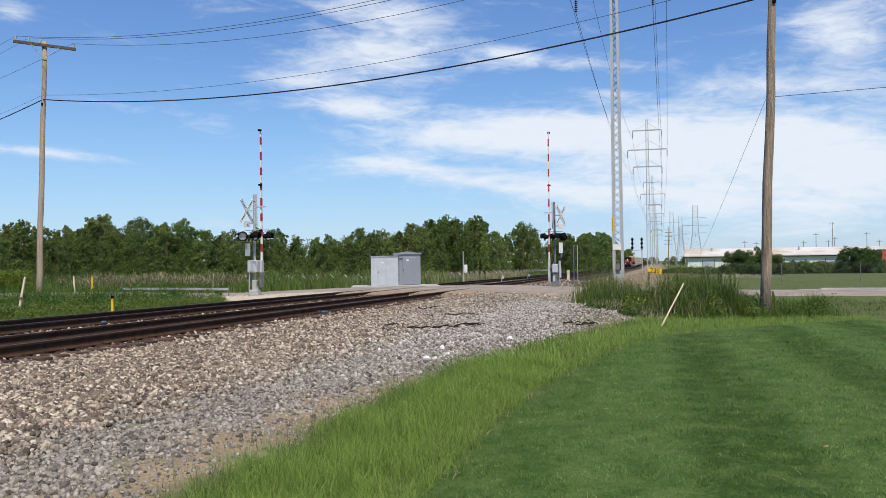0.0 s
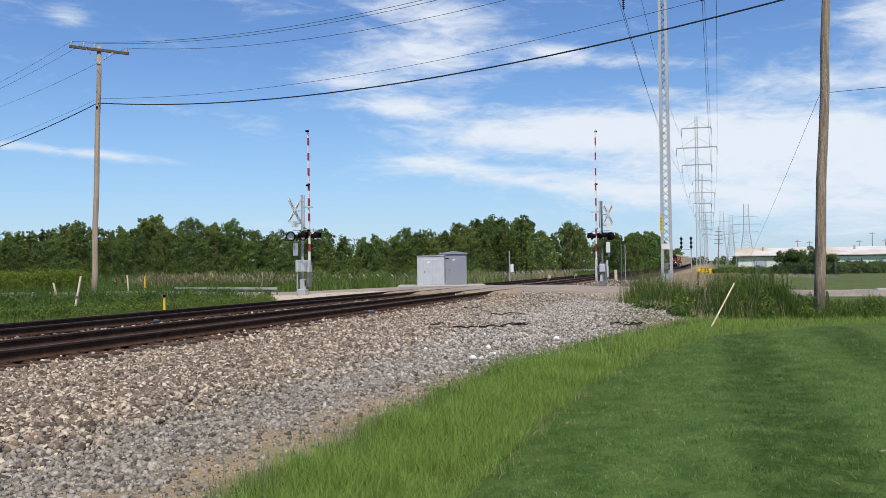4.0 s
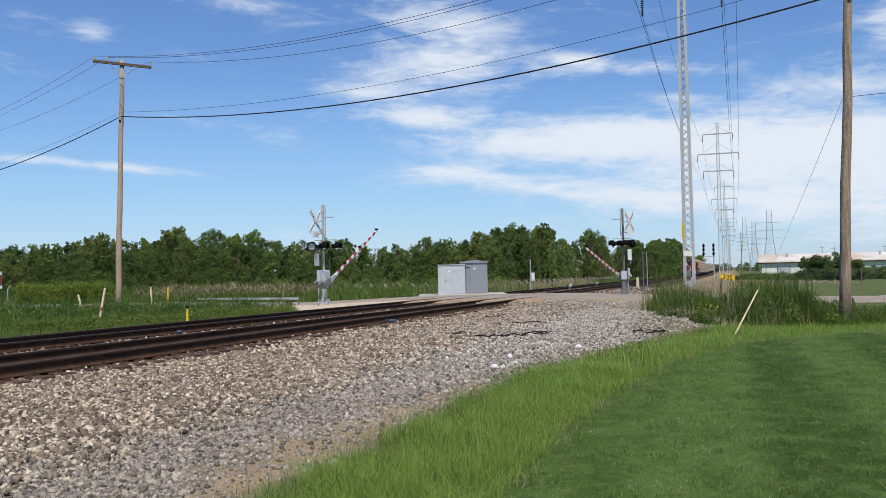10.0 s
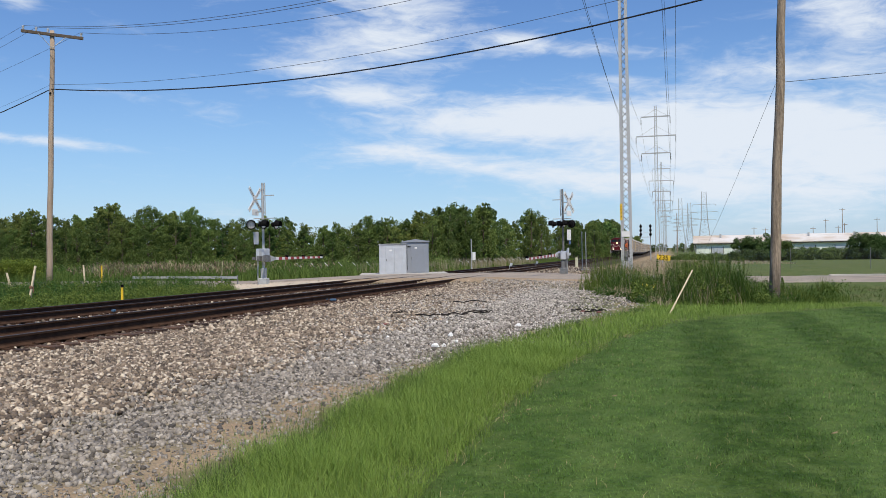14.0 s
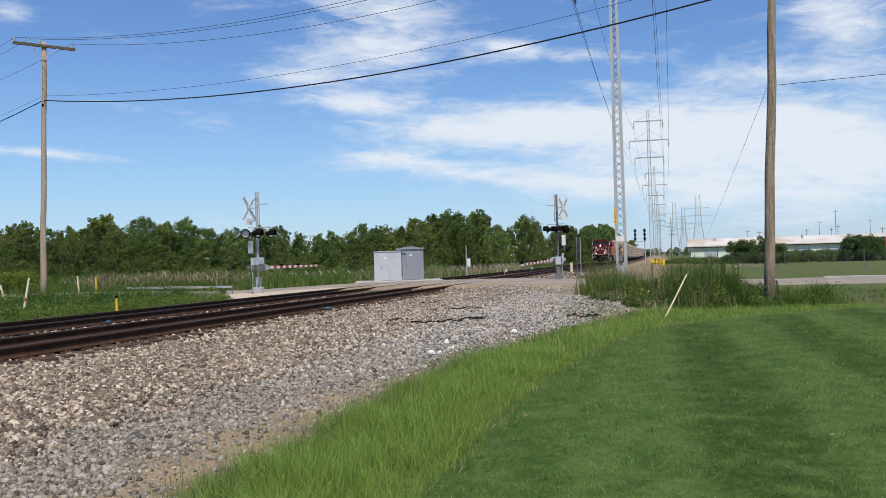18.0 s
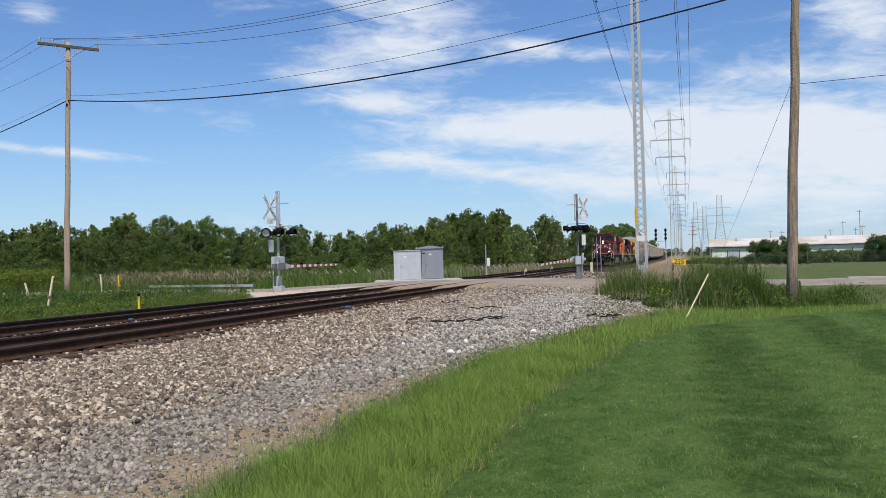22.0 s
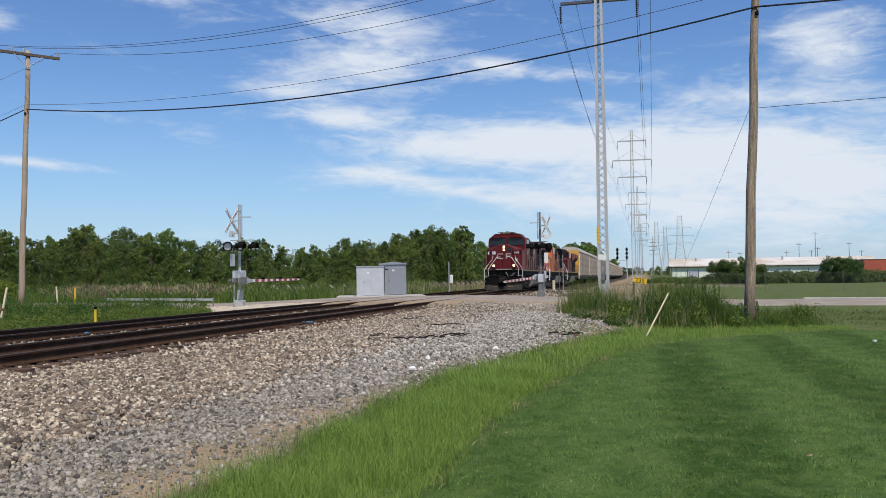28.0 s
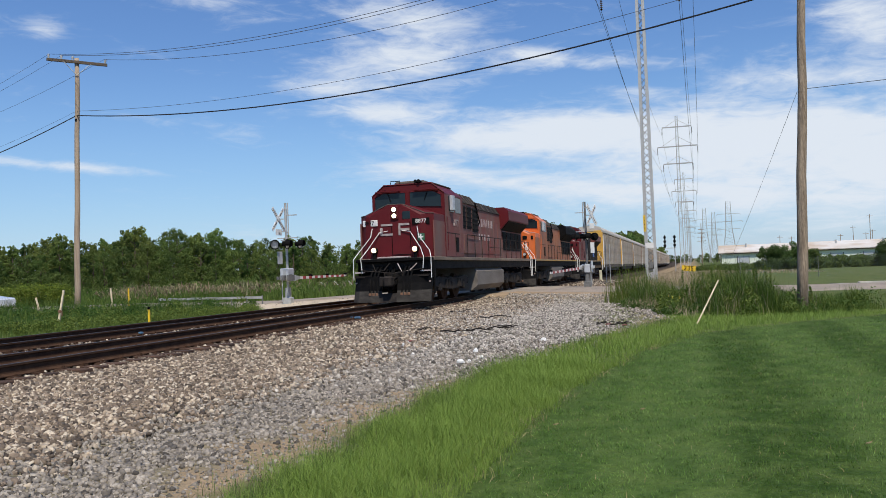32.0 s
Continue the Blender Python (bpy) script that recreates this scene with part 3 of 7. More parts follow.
    ln.new(hsum.outputs[0], bp.inputs["Height"]), ln.new(bp.outputs[0], bs.inputs["Normal"])
    return m


def build_ground():
    us = np.r_[-3000, -1000, -300, -100, -40, -20, np.arange(-10, 60, 0.3), np.arange(60, 130, 1.2), 135, 150, 175, 200, 250, 320, 420, 600, 900, 1500, 2500, 4000]
    vs = np.r_[-3000, -1200, -500, -250, -150, -100, -70, np.arange(-50, -12, 1.0), np.arange(-12, 26, 0.25), np.arange(26, 70, 1.5), 80, 100, 130, 180, 300, 600, 1200, 3000]
    uu, vv = np.meshgrid(us, vs, indexing="ij")
    h = level(uu, vv)
    x, y = uu * UX - vv * UY, uu * UY + vv * UX
    verts = np.stack([x, y, h], -1).reshape(-1, 3)
    a, b = len(us), len(vs)
    i = np.arange((a - 1) * b).reshape(a - 1, b)[:, :-1].ravel()
    ob = bulk("ground", verts, np.stack([i, i + b, i + b + 1, i + 1], -1), ground_mat(), "gravelly trackside ground with mown lawn and rough grass", "ground", "structure", True)
    off = road_mid(vv) - uu
    sand = (1 - smooth(7.6, 9.2, off - pad_width(vv) + fbm(uu * 1.3, vv * 1.3, 1.0) * 0.5)) * smooth(4.5, 5.5, off) * smooth(15.0, 15.6, vv) * (1 - smooth(24, 28, vv))
    for key, w in zip(("ballast", "grey", "dirt", "lawn", "sand"), zones(uu, vv) + (sand,)):
        ob.data.attributes.new(key, 'FLOAT', 'POINT').data.foreach_set("value", np.clip(w, 0, 1).astype(np.float32).ravel())
    return ob


build_ground()


# ---- tracks and road ----
def track_pose(v):
    return pose(*plan(0, v, 0.465), math.degrees(math.atan(GRADE)), 0, -13.924)


RAIL_PROFILE = [(-0.076, 0), (-0.076, 0.012), (-0.02, 0.028), (-0.009, 0.045), (-0.009, 0.135), (-0.035, 0.148), (-0.037, 0.175), (0.037, 0.175), (0.035, 0.148), (0.009, 0.135), (0.009, 0.045), (0.02, 0.028), (0.076, 0.012), (0.076, 0)]


def build_track(v, label):
    t = thing("railway_track", label, "railway track", track_pose(v), "parallel tracks", "structure")
    for side in (-0.755, 0.755):
        prof = [(side + a, b - 0.183) for a, b in RAIL_PROFILE]
        rail = part("rail", Shape().prism(prof, -60, 900), STEEL_RUST, t)
        part("running_surface", Shape().box(side - 0.03, side + 0.03, -60, 900, -0.009, -0.0), RAIL_HEAD, rail, "polished rail head")
    tie = Shape().box(-1.3, 1.3, -0.115, 0.115, -0.37, -0.195, 0.012).mesh("tie", TIE_WOOD)
    plate = Shape().box(-0.19, 0.19, -0.09, 0.09, -0.2, -0.183).box(-0.14, -0.1, -0.06, -0.03, -0.19, -0.15).box(0.1, 0.14, 0.03, 0.06, -0.19, -0.15).mesh("tie_plate", STEEL_RUST)
    for k in range(150):
        y = 4 + k * 0.5
        m = pose(random.uniform(-0.15, 0.15), y + random.uniform(-0.03, 0.03), random.uniform(-0.012, 0.006), 0, 0, random.uniform(-1.2, 1.2))
        o = part("tie", tie, None, t, at=m)
        if y < 30:
            for side in (-0.755, 0.755):
                part("tie_plate", plate, None, o, at=pose(side - m.translation.x, 0, 0))
    far = Shape()
    for k in range(300):
        far.box(-1.3, 1.3, 79 + k * 0.5, 79.23 + k * 0.5, -0.37, -0.2)
    tagged(part("ties_beyond", far, TIE_WOOD, t), kind="stuff")
    return t


build_track(NEAR_TRACK, "rusty railway track on timber ties in ballast")
build_track(FAR_TRACK, "second rusty railway track beyond the first")


def strip(v0, v1, half0, half1, lift, step=0.5, mid=road_mid):
    """A road slab between two places across the tracks, following the ground."""
    sh = Shape()
    n = int((v1 - v0) / step) + 1
    rings = []
    for i in range(n):
        v = v0 + (v1 - v0) * i / (n - 1)
        ring = []
        for s in (-half0, -half0 / 2, 0, half1 / 2, half1):
            ring.append(plan(mid(v) + s, v, float(level(mid(v), v)) + lift + 0.03 * (1 - (s / 6) ** 2)))
        low = [Vector((p.x, p.y, p.z - 0.2)) for p in (ring[-1], ring[0])]
        rings.append(ring + low)
    return sh.loft(rings)


road = thing("road", "worn grey asphalt road crossing the tracks", "road", None, "", "structure")
for a, b, name in ((-140, 8.9, "asphalt"), (11.55, 13.55, "crossing_panel"), (9.95, 11.35, "crossing_panel"), (13.75, 15.15, "crossing_panel"), (16.2, 160, "asphalt")):
    part(name, strip(a, b, 5.6, 5.6, 0.006, 0.5 if b < 20 and a > -5 else 1.0), ASPHALT, road, "" if name == "asphalt" else "grey timber and asphalt crossing panel")
for a, b in ((8.9, 9.8), (15.3, 16.2)):
    part("crossing_panel", strip(a, b, 5.6, 5.6, 0.006, 0.3), ASPHALT, road, "grey timber and asphalt crossing panel")
curb = Shape()
for v in np.arange(-60, -9, 1.0):
    u = road_mid(v) + 5.9
    curb.box(-0.5, 0.5, -0.15, 0.15, -0.1, 0.13, 0.02, Matrix.Translation(plan(u, v, float(level(u - 1, v)))) @ pose(0, 0, 0, 0, 0, 90 - 13.924 + 90 + 4))
solid("kerb", curb, CONCRETE, "pale concrete kerb along the road", "kerb", kind="structure")
drive = Shape()
drive.loft([[plan(u, v, float(level(u, v)) + z) for v, z in ((-8.5, 0.03), (-11.5, 0.03), (-11.5, -0.2), (-8.5, -0.2))] for u in np.arange(52, 60, 2)])
solid("driveway", drive, CONCRETE, "pale concrete driveway leading off the road", "driveway", kind="structure")


# ---- loose stone ----
def scatter_stones(n, box, size, seed, material, name, label, keep, tilt=1.0, heap=0.9):
    """Angular broken stones strewn over a stretch of the plan."""
    rng = np.random.default_rng(seed)
    u, v = rng.uniform(box[0], box[1], n), rng.uniform(box[2], box[3], n)
    ok = keep(u, v, rng.random(n))
    u, v = u[ok], v[ok]
    n = len(u)
    corners = np.array([(a, b, c) for a in (-1, 1) for b in (-1, 1) for c in (-1, 1)], float) * (1.0, 0.78, 0.6)
    s = rng.uniform(0.7, 1.25, (n, 1, 3)) * (size * 0.86 * rng.uniform(0.55, 1.4, (n, 1, 1)))
    p = corners[None] * s * rng.uniform(0.66, 1.12, (n, 8, 3))
    q = rng.normal(size=(n, 4)) * np.array([1, tilt, tilt, 1])
    q /= np.linalg.norm(q, axis=1, keepdims=True)
    w, x, y, z = q.T
    r = np.stack([1 - 2 * (y * y + z * z), 2 * (x * y - z * w), 2 * (x * z + y * w), 2 * (x * y + z * w), 1 - 2 * (x * x + z * z), 2 * (y * z - x * w), 2 * (x * z - y * w), 2 * (y * z + x * w), 1 - 2 * (x * x + y * y)], -1).reshape(n, 3, 3)
    p = np.einsum("nij,nkj->nki", r, p)
    c = np.stack([u * UX - v * UY, u * UY + v * UX, level(u, v) + size * rng.uniform(-0.35, heap, n)], -1)
    verts = (p + c[:, None]).reshape(-1, 3)
    f = np.array([(0, 1, 3, 2), (4, 6, 7, 5), (0, 4, 5, 1), (2, 3, 7, 6), (0, 2, 6, 4), (1, 5, 7, 3)])
    faces = (f[None] + 8 * np.arange(n)[:, None, None]).reshape(-1, 4)
    return bulk(name, verts, faces, material, label, "gravel")


def stone_mat(name, cols):
    m = bpy.data.materials.new(name)
    m.use_nodes = True
    nd, ln = m.node_tree.nodes, m.node_tree.links
    geo = nd.new("ShaderNodeNewGeometry")
    cr = nd.new("ShaderNodeValToRGB")
    for i, c in enumerate(cols):
        e = cr.color_ramp.elements[i] if i < 2 else cr.color_ramp.elements.new(0.5)
        e.position, e.color = i / (len(cols) - 1), (*c, 1)
    ln.new(geo.outputs["Random Per Island"], cr.inputs[0])
    no = nd.new("ShaderNodeTexNoise")
    no.inputs["Scale"].default_value, no.inputs["Detail"].default_value = 40, 4
    ln.new(geo.outputs["Position"], no.inputs[0])
    mr = nd.new("ShaderNodeMapRange")
    mr.inputs[1].default_value, mr.inputs[2].default_value, mr.inputs[3].default_value, mr.inputs[4].default_value = 0.3, 0.7, 0.75, 1.2
    ln.new(no.outputs[0], mr.inputs[0])
    hs = nd.new("ShaderNodeHueSaturation")
    ln.new(mr.outputs[0], hs.inputs["Value"]), ln.new(cr.outputs[0], hs.inputs["Color"])
    bs = nd["Principled BSDF"]
    ln.new(hs.outputs[0], bs.inputs["Base Color"])
    bs.inputs["Roughness"].default_value = 0.9
    return m


BALLAST = stone_mat("crushed ballast stone", [(0.1, 0.074, 0.052), (0.5, 0.41, 0.305), (0.59, 0.505, 0.385), (0.06, 0.044, 0.032), (0.46, 0.37, 0.265), (0.27, 0.205, 0.145), (0.62, 0.54, 0.42), (0.42, 0.335, 0.245), (0.34, 0.262, 0.186), (0.54, 0.455, 0.345), (0.09, 0.066, 0.047), (0.045, 0.033, 0.024)])
GREY_STONE = stone_mat("grey crushed stone", [(0.08, 0.068, 0.055), (0.33, 0.288, 0.235), (0.18, 0.156, 0.127), (0.41, 0.362, 0.3), (0.13, 0.112, 0.09), (0.28, 0.244, 0.2), (0.05, 0.042, 0.034)])
PALE_STONE = stone_mat("pale grey crushed stone", [(0.065, 0.056, 0.047), (0.47, 0.424, 0.364), (0.15, 0.131, 0.11), (0.58, 0.527, 0.456), (0.27, 0.238, 0.201), (0.63, 0.588, 0.524), (0.36, 0.317, 0.268), (0.06, 0.051, 0.042)])


def is_ballast(u, v, r):
    return (zones(u, v)[0] > r) & (u > v * 0.8 - 1.5) & ~((np.abs(u - road_mid(v)) < 6.2))


def is_grey(u, v, r, share=1.0):
    z = zones(u, v)
    return (share * (z[1] + (0.12 + 0.5 * smooth(25, 30, u)) * z[2] + 0.6 * z[0] * smooth(14, 24, u)) > r) & (u > v * 0.75 - 1) & (np.abs(u - road_mid(v)) > 6.5)


scatter_stones(54000, (3, 15, 5.2, 9.6), 0.033, 1, BALLAST, "ballast", "tan and brown crushed ballast stones beside the track", is_ballast)
scatter_stones(42000, (15, 40, 5.2, 9.6), 0.039, 2, BALLAST, "ballast", "tan and brown crushed ballast stones beside the track", lambda u, v, r: is_ballast(u, v, r / (1 - 0.6 * smooth(17, 27, u) * (1 - smooth(7.6, 8.6, v)))))
scatter_stones(15000, (6, 41, 9.4, 18), 0.044, 3, BALLAST, "ballast", "crushed ballast stones between the rails", is_ballast)
scatter_stones(6000, (53, 90, 5.4, 18), 0.06, 4, BALLAST, "ballast", "crushed ballast stones beyond the crossing", is_ballast)
scatter_stones(14000, (3, 16, 3.0, 5.2), 0.013, 7, GREY_STONE, "gravel", "fine grit trodden into the dirt", lambda u, v, r: (zones(u, v)[1] + 0.5 * zones(u, v)[2] > r) & (u > v * 0.75 - 1), 0.5, 0.4)
scatter_stones(66000, (3, 22, 2.2, 7.2), 0.028, 5, GREY_STONE, "gravel", "grey crushed gravel along the foot of the ballast", lambda u, v, r: is_grey(u, v, r, 1 - smooth(12, 21, u)), 0.4, 0.4)
scatter_stones(900, (28, 41, 15.0, 24), 0.02, 8, GREY_STONE, "gravel", "tan gravel on the shoulder round the far gate", lambda u, v, r: (zones(u, v)[2] > r) & (road_mid(v) - u > 5.8))
scatter_stones(58000, (8, 41, 0.4, 8.4), 0.034, 6, PALE_STONE, "gravel", "grey crushed gravel near the crossing", lambda u, v, r: is_grey(u, v, r, smooth(8, 21, u)))


# ---- grass ----
def blades(name, u, v, height, width, lean, material, label, seed, segments=2, lift=0.0, category="grass"):
    """Bent, tapered blades standing at the given places."""
    rng = np.random.default_rng(seed)
    n = len(u)
    h = height * rng.uniform(0.55, 1.2, n)
    a = rng.uniform(0, 2 * np.pi, n)
    d = np.stack([np.cos(a), np.sin(a), 0 * a], -1)
    side = np.stack([-np.sin(a + rng.normal(0, 0.6, n)), np.cos(a), 0 * a], -1)
    b = np.stack([u * UX - v * UY, u * UY + v * UX, level(u, v) - 0.01 + lift], -1)
    ln_ = lean * rng.uniform(0.2, 1.6, n)
    rows = []
    for k in range(segments + 1):
        t = k / segments
        c = b + d * (ln_ * h * t * t)[:, None] + np.array([0, 0, 1]) * (h * t * (1 - 0.25 * ln_ * t))[:, None]
        w = (width * (1 - 0.85 * t) * 0.5)
        w = w if np.ndim(w) else np.full(n, w)
        rows += [c - side * w[:, None], c + side * w[:, None]]
    verts = np.stack(rows, 1).reshape(-1, 3)
    k = 2 * (segments + 1)
    f = np.array([(2 * i, 2 * i + 1, 2 * i + 3, 2 * i + 2) for i in range(segments)])
    faces = (f[None] + k * np.arange(n)[:, None, None]).reshape(-1, 4)
    return bulk(name, verts, faces, material, label, category)


def pick(n, u0, u1, v0, v1, seed, keep=None):
    rng = np.random.default_rng(seed)
    u, v = rng.uniform(u0, u1, n), rng.uniform(v0, v1, n)
    if keep is not None:
        ok = keep(u, v, rng.random(n))
        u, v = u[ok], v[ok]
    return u, v


def in_fringe(u, v, r):
    e = lawn_edge(u)
    clump = 0.75 + 0.5 * fbm(u * 2.2, v * 2.2, 4.0)
    outer = np.interp(u, [0, 5, 13, 15, 17, 19, 23, 28], [3.12, 3.15, 3.05, 2.75, 2.4, 2.0, 0.8, 0.4]) + 0.3 * fbm(u * 2.0, v * 0.7, 5.0)
    return (v > e + 0.05) & (v < outer) & (r < clump)


def plain_fringe(u, v, r):
    return in_fringe(u, v, r * 0.4)


def fringe_height(u, v):
    return 0.1 + 0.17 * smooth(0.0, 0.9, v - lawn_edge(u)) * (0.85 + 0.45 * fbm(u * 1.6, v * 1.6, 8.0))


def outer_fringe(u, v, r):
    """The darker, seeding rim of the tall grass, thinning out over the dirt."""
    e = np.interp(u, [0, 5, 13, 15, 17, 19, 23, 28], [3.1, 3.15, 3.05, 2.75, 2.4, 2.0, 0.8, 0.4])
    return r < np.exp(-((v - e + 0.12) / 0.22) ** 2) * (0.55 + 0.6 * fbm(u * 2.4, v * 1.1, 3.0))


def edge_tufts(u, v, r):
    """Uncut tufts where the mower turns away from the tall grass."""
    return (np.abs(v - lawn_edge(u) - 0.1) < 0.2) & (fbm(u * 1.5, v * 0.6, 5.5) > 0.1)


u, v = pick(70000, 2.5, 14, 0.9, 4.2, 10, in_fringe)
blades("tall_grass", u, v, 0.62 * fringe_height(u, v), 0.006, 1.0, GRASS_LOW, "matted lower blades of the unmown grass", 9, 2)
u, v = pick(120000, 2.5, 14, 0.9, 4.2, 11, in_fringe)
blades("tall_grass", u, v, fringe_height(u, v), 0.0045, 0.7, GRASS_TALL, "tall unmown yellow-green grass along the gravel", 12, 3)
u, v = pick(60000, 13, 27.5, -6, 4.2, 13, plain_fringe)
blades("tall_grass", u, v, np.interp(u, [13, 17, 21, 26], [0.95, 0.9, 0.65, 0.55]) * fringe_height(u, v), 0.011, 0.55, GRASS_TALL, "tall unmown yellow-green grass along the gravel", 14, 2)
u, v = pick(26000, 3, 14, 2.4, 3.9, 27, outer_fringe)
blades("tall_grass", u, v, 0.27, 0.005, 0.5, GRASS_RIM, "darker seeding grass at the rim of the gravel", 28, 3)
u, v = pick(16000, 14, 24, 0.4, 3.6, 29, outer_fringe)
blades("tall_grass", u, v, 0.25, 0.009, 0.5, GRASS_RIM, "darker seeding grass at the rim of the gravel", 30, 2)
u, v = pick(16000, 3, 20, -0.5, 2.2, 35, edge_tufts)
blades("tall_grass", u, v, 0.2, 0.006, 0.8, GRASS_LOW, "green uncut tufts along the lawn edge", 36, 3)
blades("dry_grass", *pick(6000, 3, 20, 0.4, 2.1, 15, lambda u, v, r: (np.abs(v - lawn_edge(u) - 0.02) < 0.1) & (fbm(u * 1.9, v * 0.4, 2.2) > 0.2)), 0.12, 0.006, 1.3, GRASS_DRY, "straw-coloured dead grass at the lawn edge", 16)
blades("dry_grass", *pick(1500, 4, 22, 2.4, 4.0, 17, lambda u, v, r: r < np.exp(-((v - 3.2) / 0.3) ** 2)), 0.3, 0.005, 0.5, GRASS_STALK, "thin brown seed stalks at the gravel edge", 18, 3)
u, v = pick(3200, 4, 16, 2.9, 4.1, 25, lambda u, v, r: r < smooth(4.1, 3.1, v) * (0.6 + 0.6 * fbm(u * 2.0, v * 2.0, 3.0)))
blades("tall_grass", u, v, 0.2, 0.005, 0.6, GRASS_RIM, "thin grass stalks straggling over the bare dirt", 26, 3)


def in_lawn(u, v, r):
    return (v < lawn_edge(u) + 0.05) & (u > -0.55 * v - 3)


def lawn_near(u, v, r):
    return in_lawn(u, v, r) & (r < 1.0 - 0.8 * smooth(7, 25, u))


LAWN_BLADES = lawn_blade_mat()
u, v = pick(470000, 4, 26.5, -12, 1.7, 19, lawn_near)
blades("lawn_grass", u, v, 0.04 + 0.022 * np.clip(fbm(u * 2.3, v * 2.3, 6.0) + 0.5 * fbm(u * 6.1, v * 6.1, 1.0), -0.7, 1.2), np.interp(u, [4, 10, 25], [0.0045, 0.0065, 0.014]), 0.75, LAWN_BLADES, "short mown lawn grass", 20, 1)
u, v = pick(4200, 4, 22, -9, 1.7, 21, lawn_near)
blades("lawn_grass", u, v, 0.06, 0.005, 0.9, GRASS_DRY, "stray pale blades in the mown lawn", 22, 2)


# ---- train ----
def text_mesh(words, size, material, depth=0.006):
    cu = bpy.data.curves.new("lettering", 'FONT')
    cu.body, cu.size, cu.extrude, cu.align_x, cu.align_y = words, size, depth, 'CENTER', 'CENTER'
    ob = bpy.data.objects.new("lettering", cu)
    scene.collection.objects.link(ob)
    bpy.context.view_layer.update()
    me = bpy.data.meshes.new_from_object(ob.evaluated_get(bpy.context.evaluated_depsgraph_get()))
    bpy.data.objects.remove(ob)
    me.materials.clear()
    me.materials.append(material)
    return me


FACE_FRONT = pose(0, 0, 0, 90, 0, 180)      # lettering that is read from ahead of a vehicle
FACE_LEFT = pose(0, 0, 0, 90, 0, -90)       # from the vehicle's left
FACE_RIGHT = pose(0, 0, 0, 90, 0, 90)


def bogie(parent, y, axles, r, frame_mat=None):
    """A truck with its wheelsets; returns them."""
    sets = []
    b = part("truck", Shape().box(-1.12, 1.12, -0.25, 0.25, 0.55, 0.95, 0.03), GRIME, parent, at=pose(0, y, 0))
    span = max(axles) + 0.75
    for s in (-1, 1):
        out = [(-span, 0.62), (-span, 0.86), (-span + 0.5, 0.98), (-0.6, 0.9), (0.6, 0.9), (span - 0.5, 0.98), (span, 0.86), (span, 0.62), (0.7, 0.45), (-0.7, 0.45)]
        part("side_frame", Shape().prism(out, s * 1.05, s * 1.2, "x"), frame_mat or GRIME, b)
        for a in axles:
            part("journal_box", Shape().box(s * 1.14 - 0.1, s * 1.14 + 0.1, a - 0.19, a + 0.19, 0.4, 0.76, 0.04), GRIME, b)
        for a in axles[:-1]:
            part("spring", Shape().tube([(s * 1.16, a + 0.62, 0.5), (s * 1.16, a + 0.62, 0.86)], 0.11, 10).tube([(s * 1.16, a + 0.98, 0.5), (s * 1.16, a + 0.98, 0.86)], 0.11, 10), GRIME, b)
    for a in axles:
        w = Shape().tube([(-0.9, 0, 0), (0.9, 0, 0)], 0.09, 10)
        for s in (-1, 1):
            w.tube([(s * 0.69, 0, 0), (s * 0.83, 0, 0)], r, 24).tube([(s * 0.66, 0, 0), (s * 0.69, 0, 0)], r + 0.03, 24)
            w.box(s * 0.84 - 0.012, s * 0.84 + 0.012, -0.06, 0.06, -r * 0.75, r * 0.75)
        sets.append(part("wheelset", w, STEEL_RUST, parent, at=pose(0, y + a, r)))
    return sets


def pipe(pts, r=0.02):
    return Shape().tube(pts, r, 6)


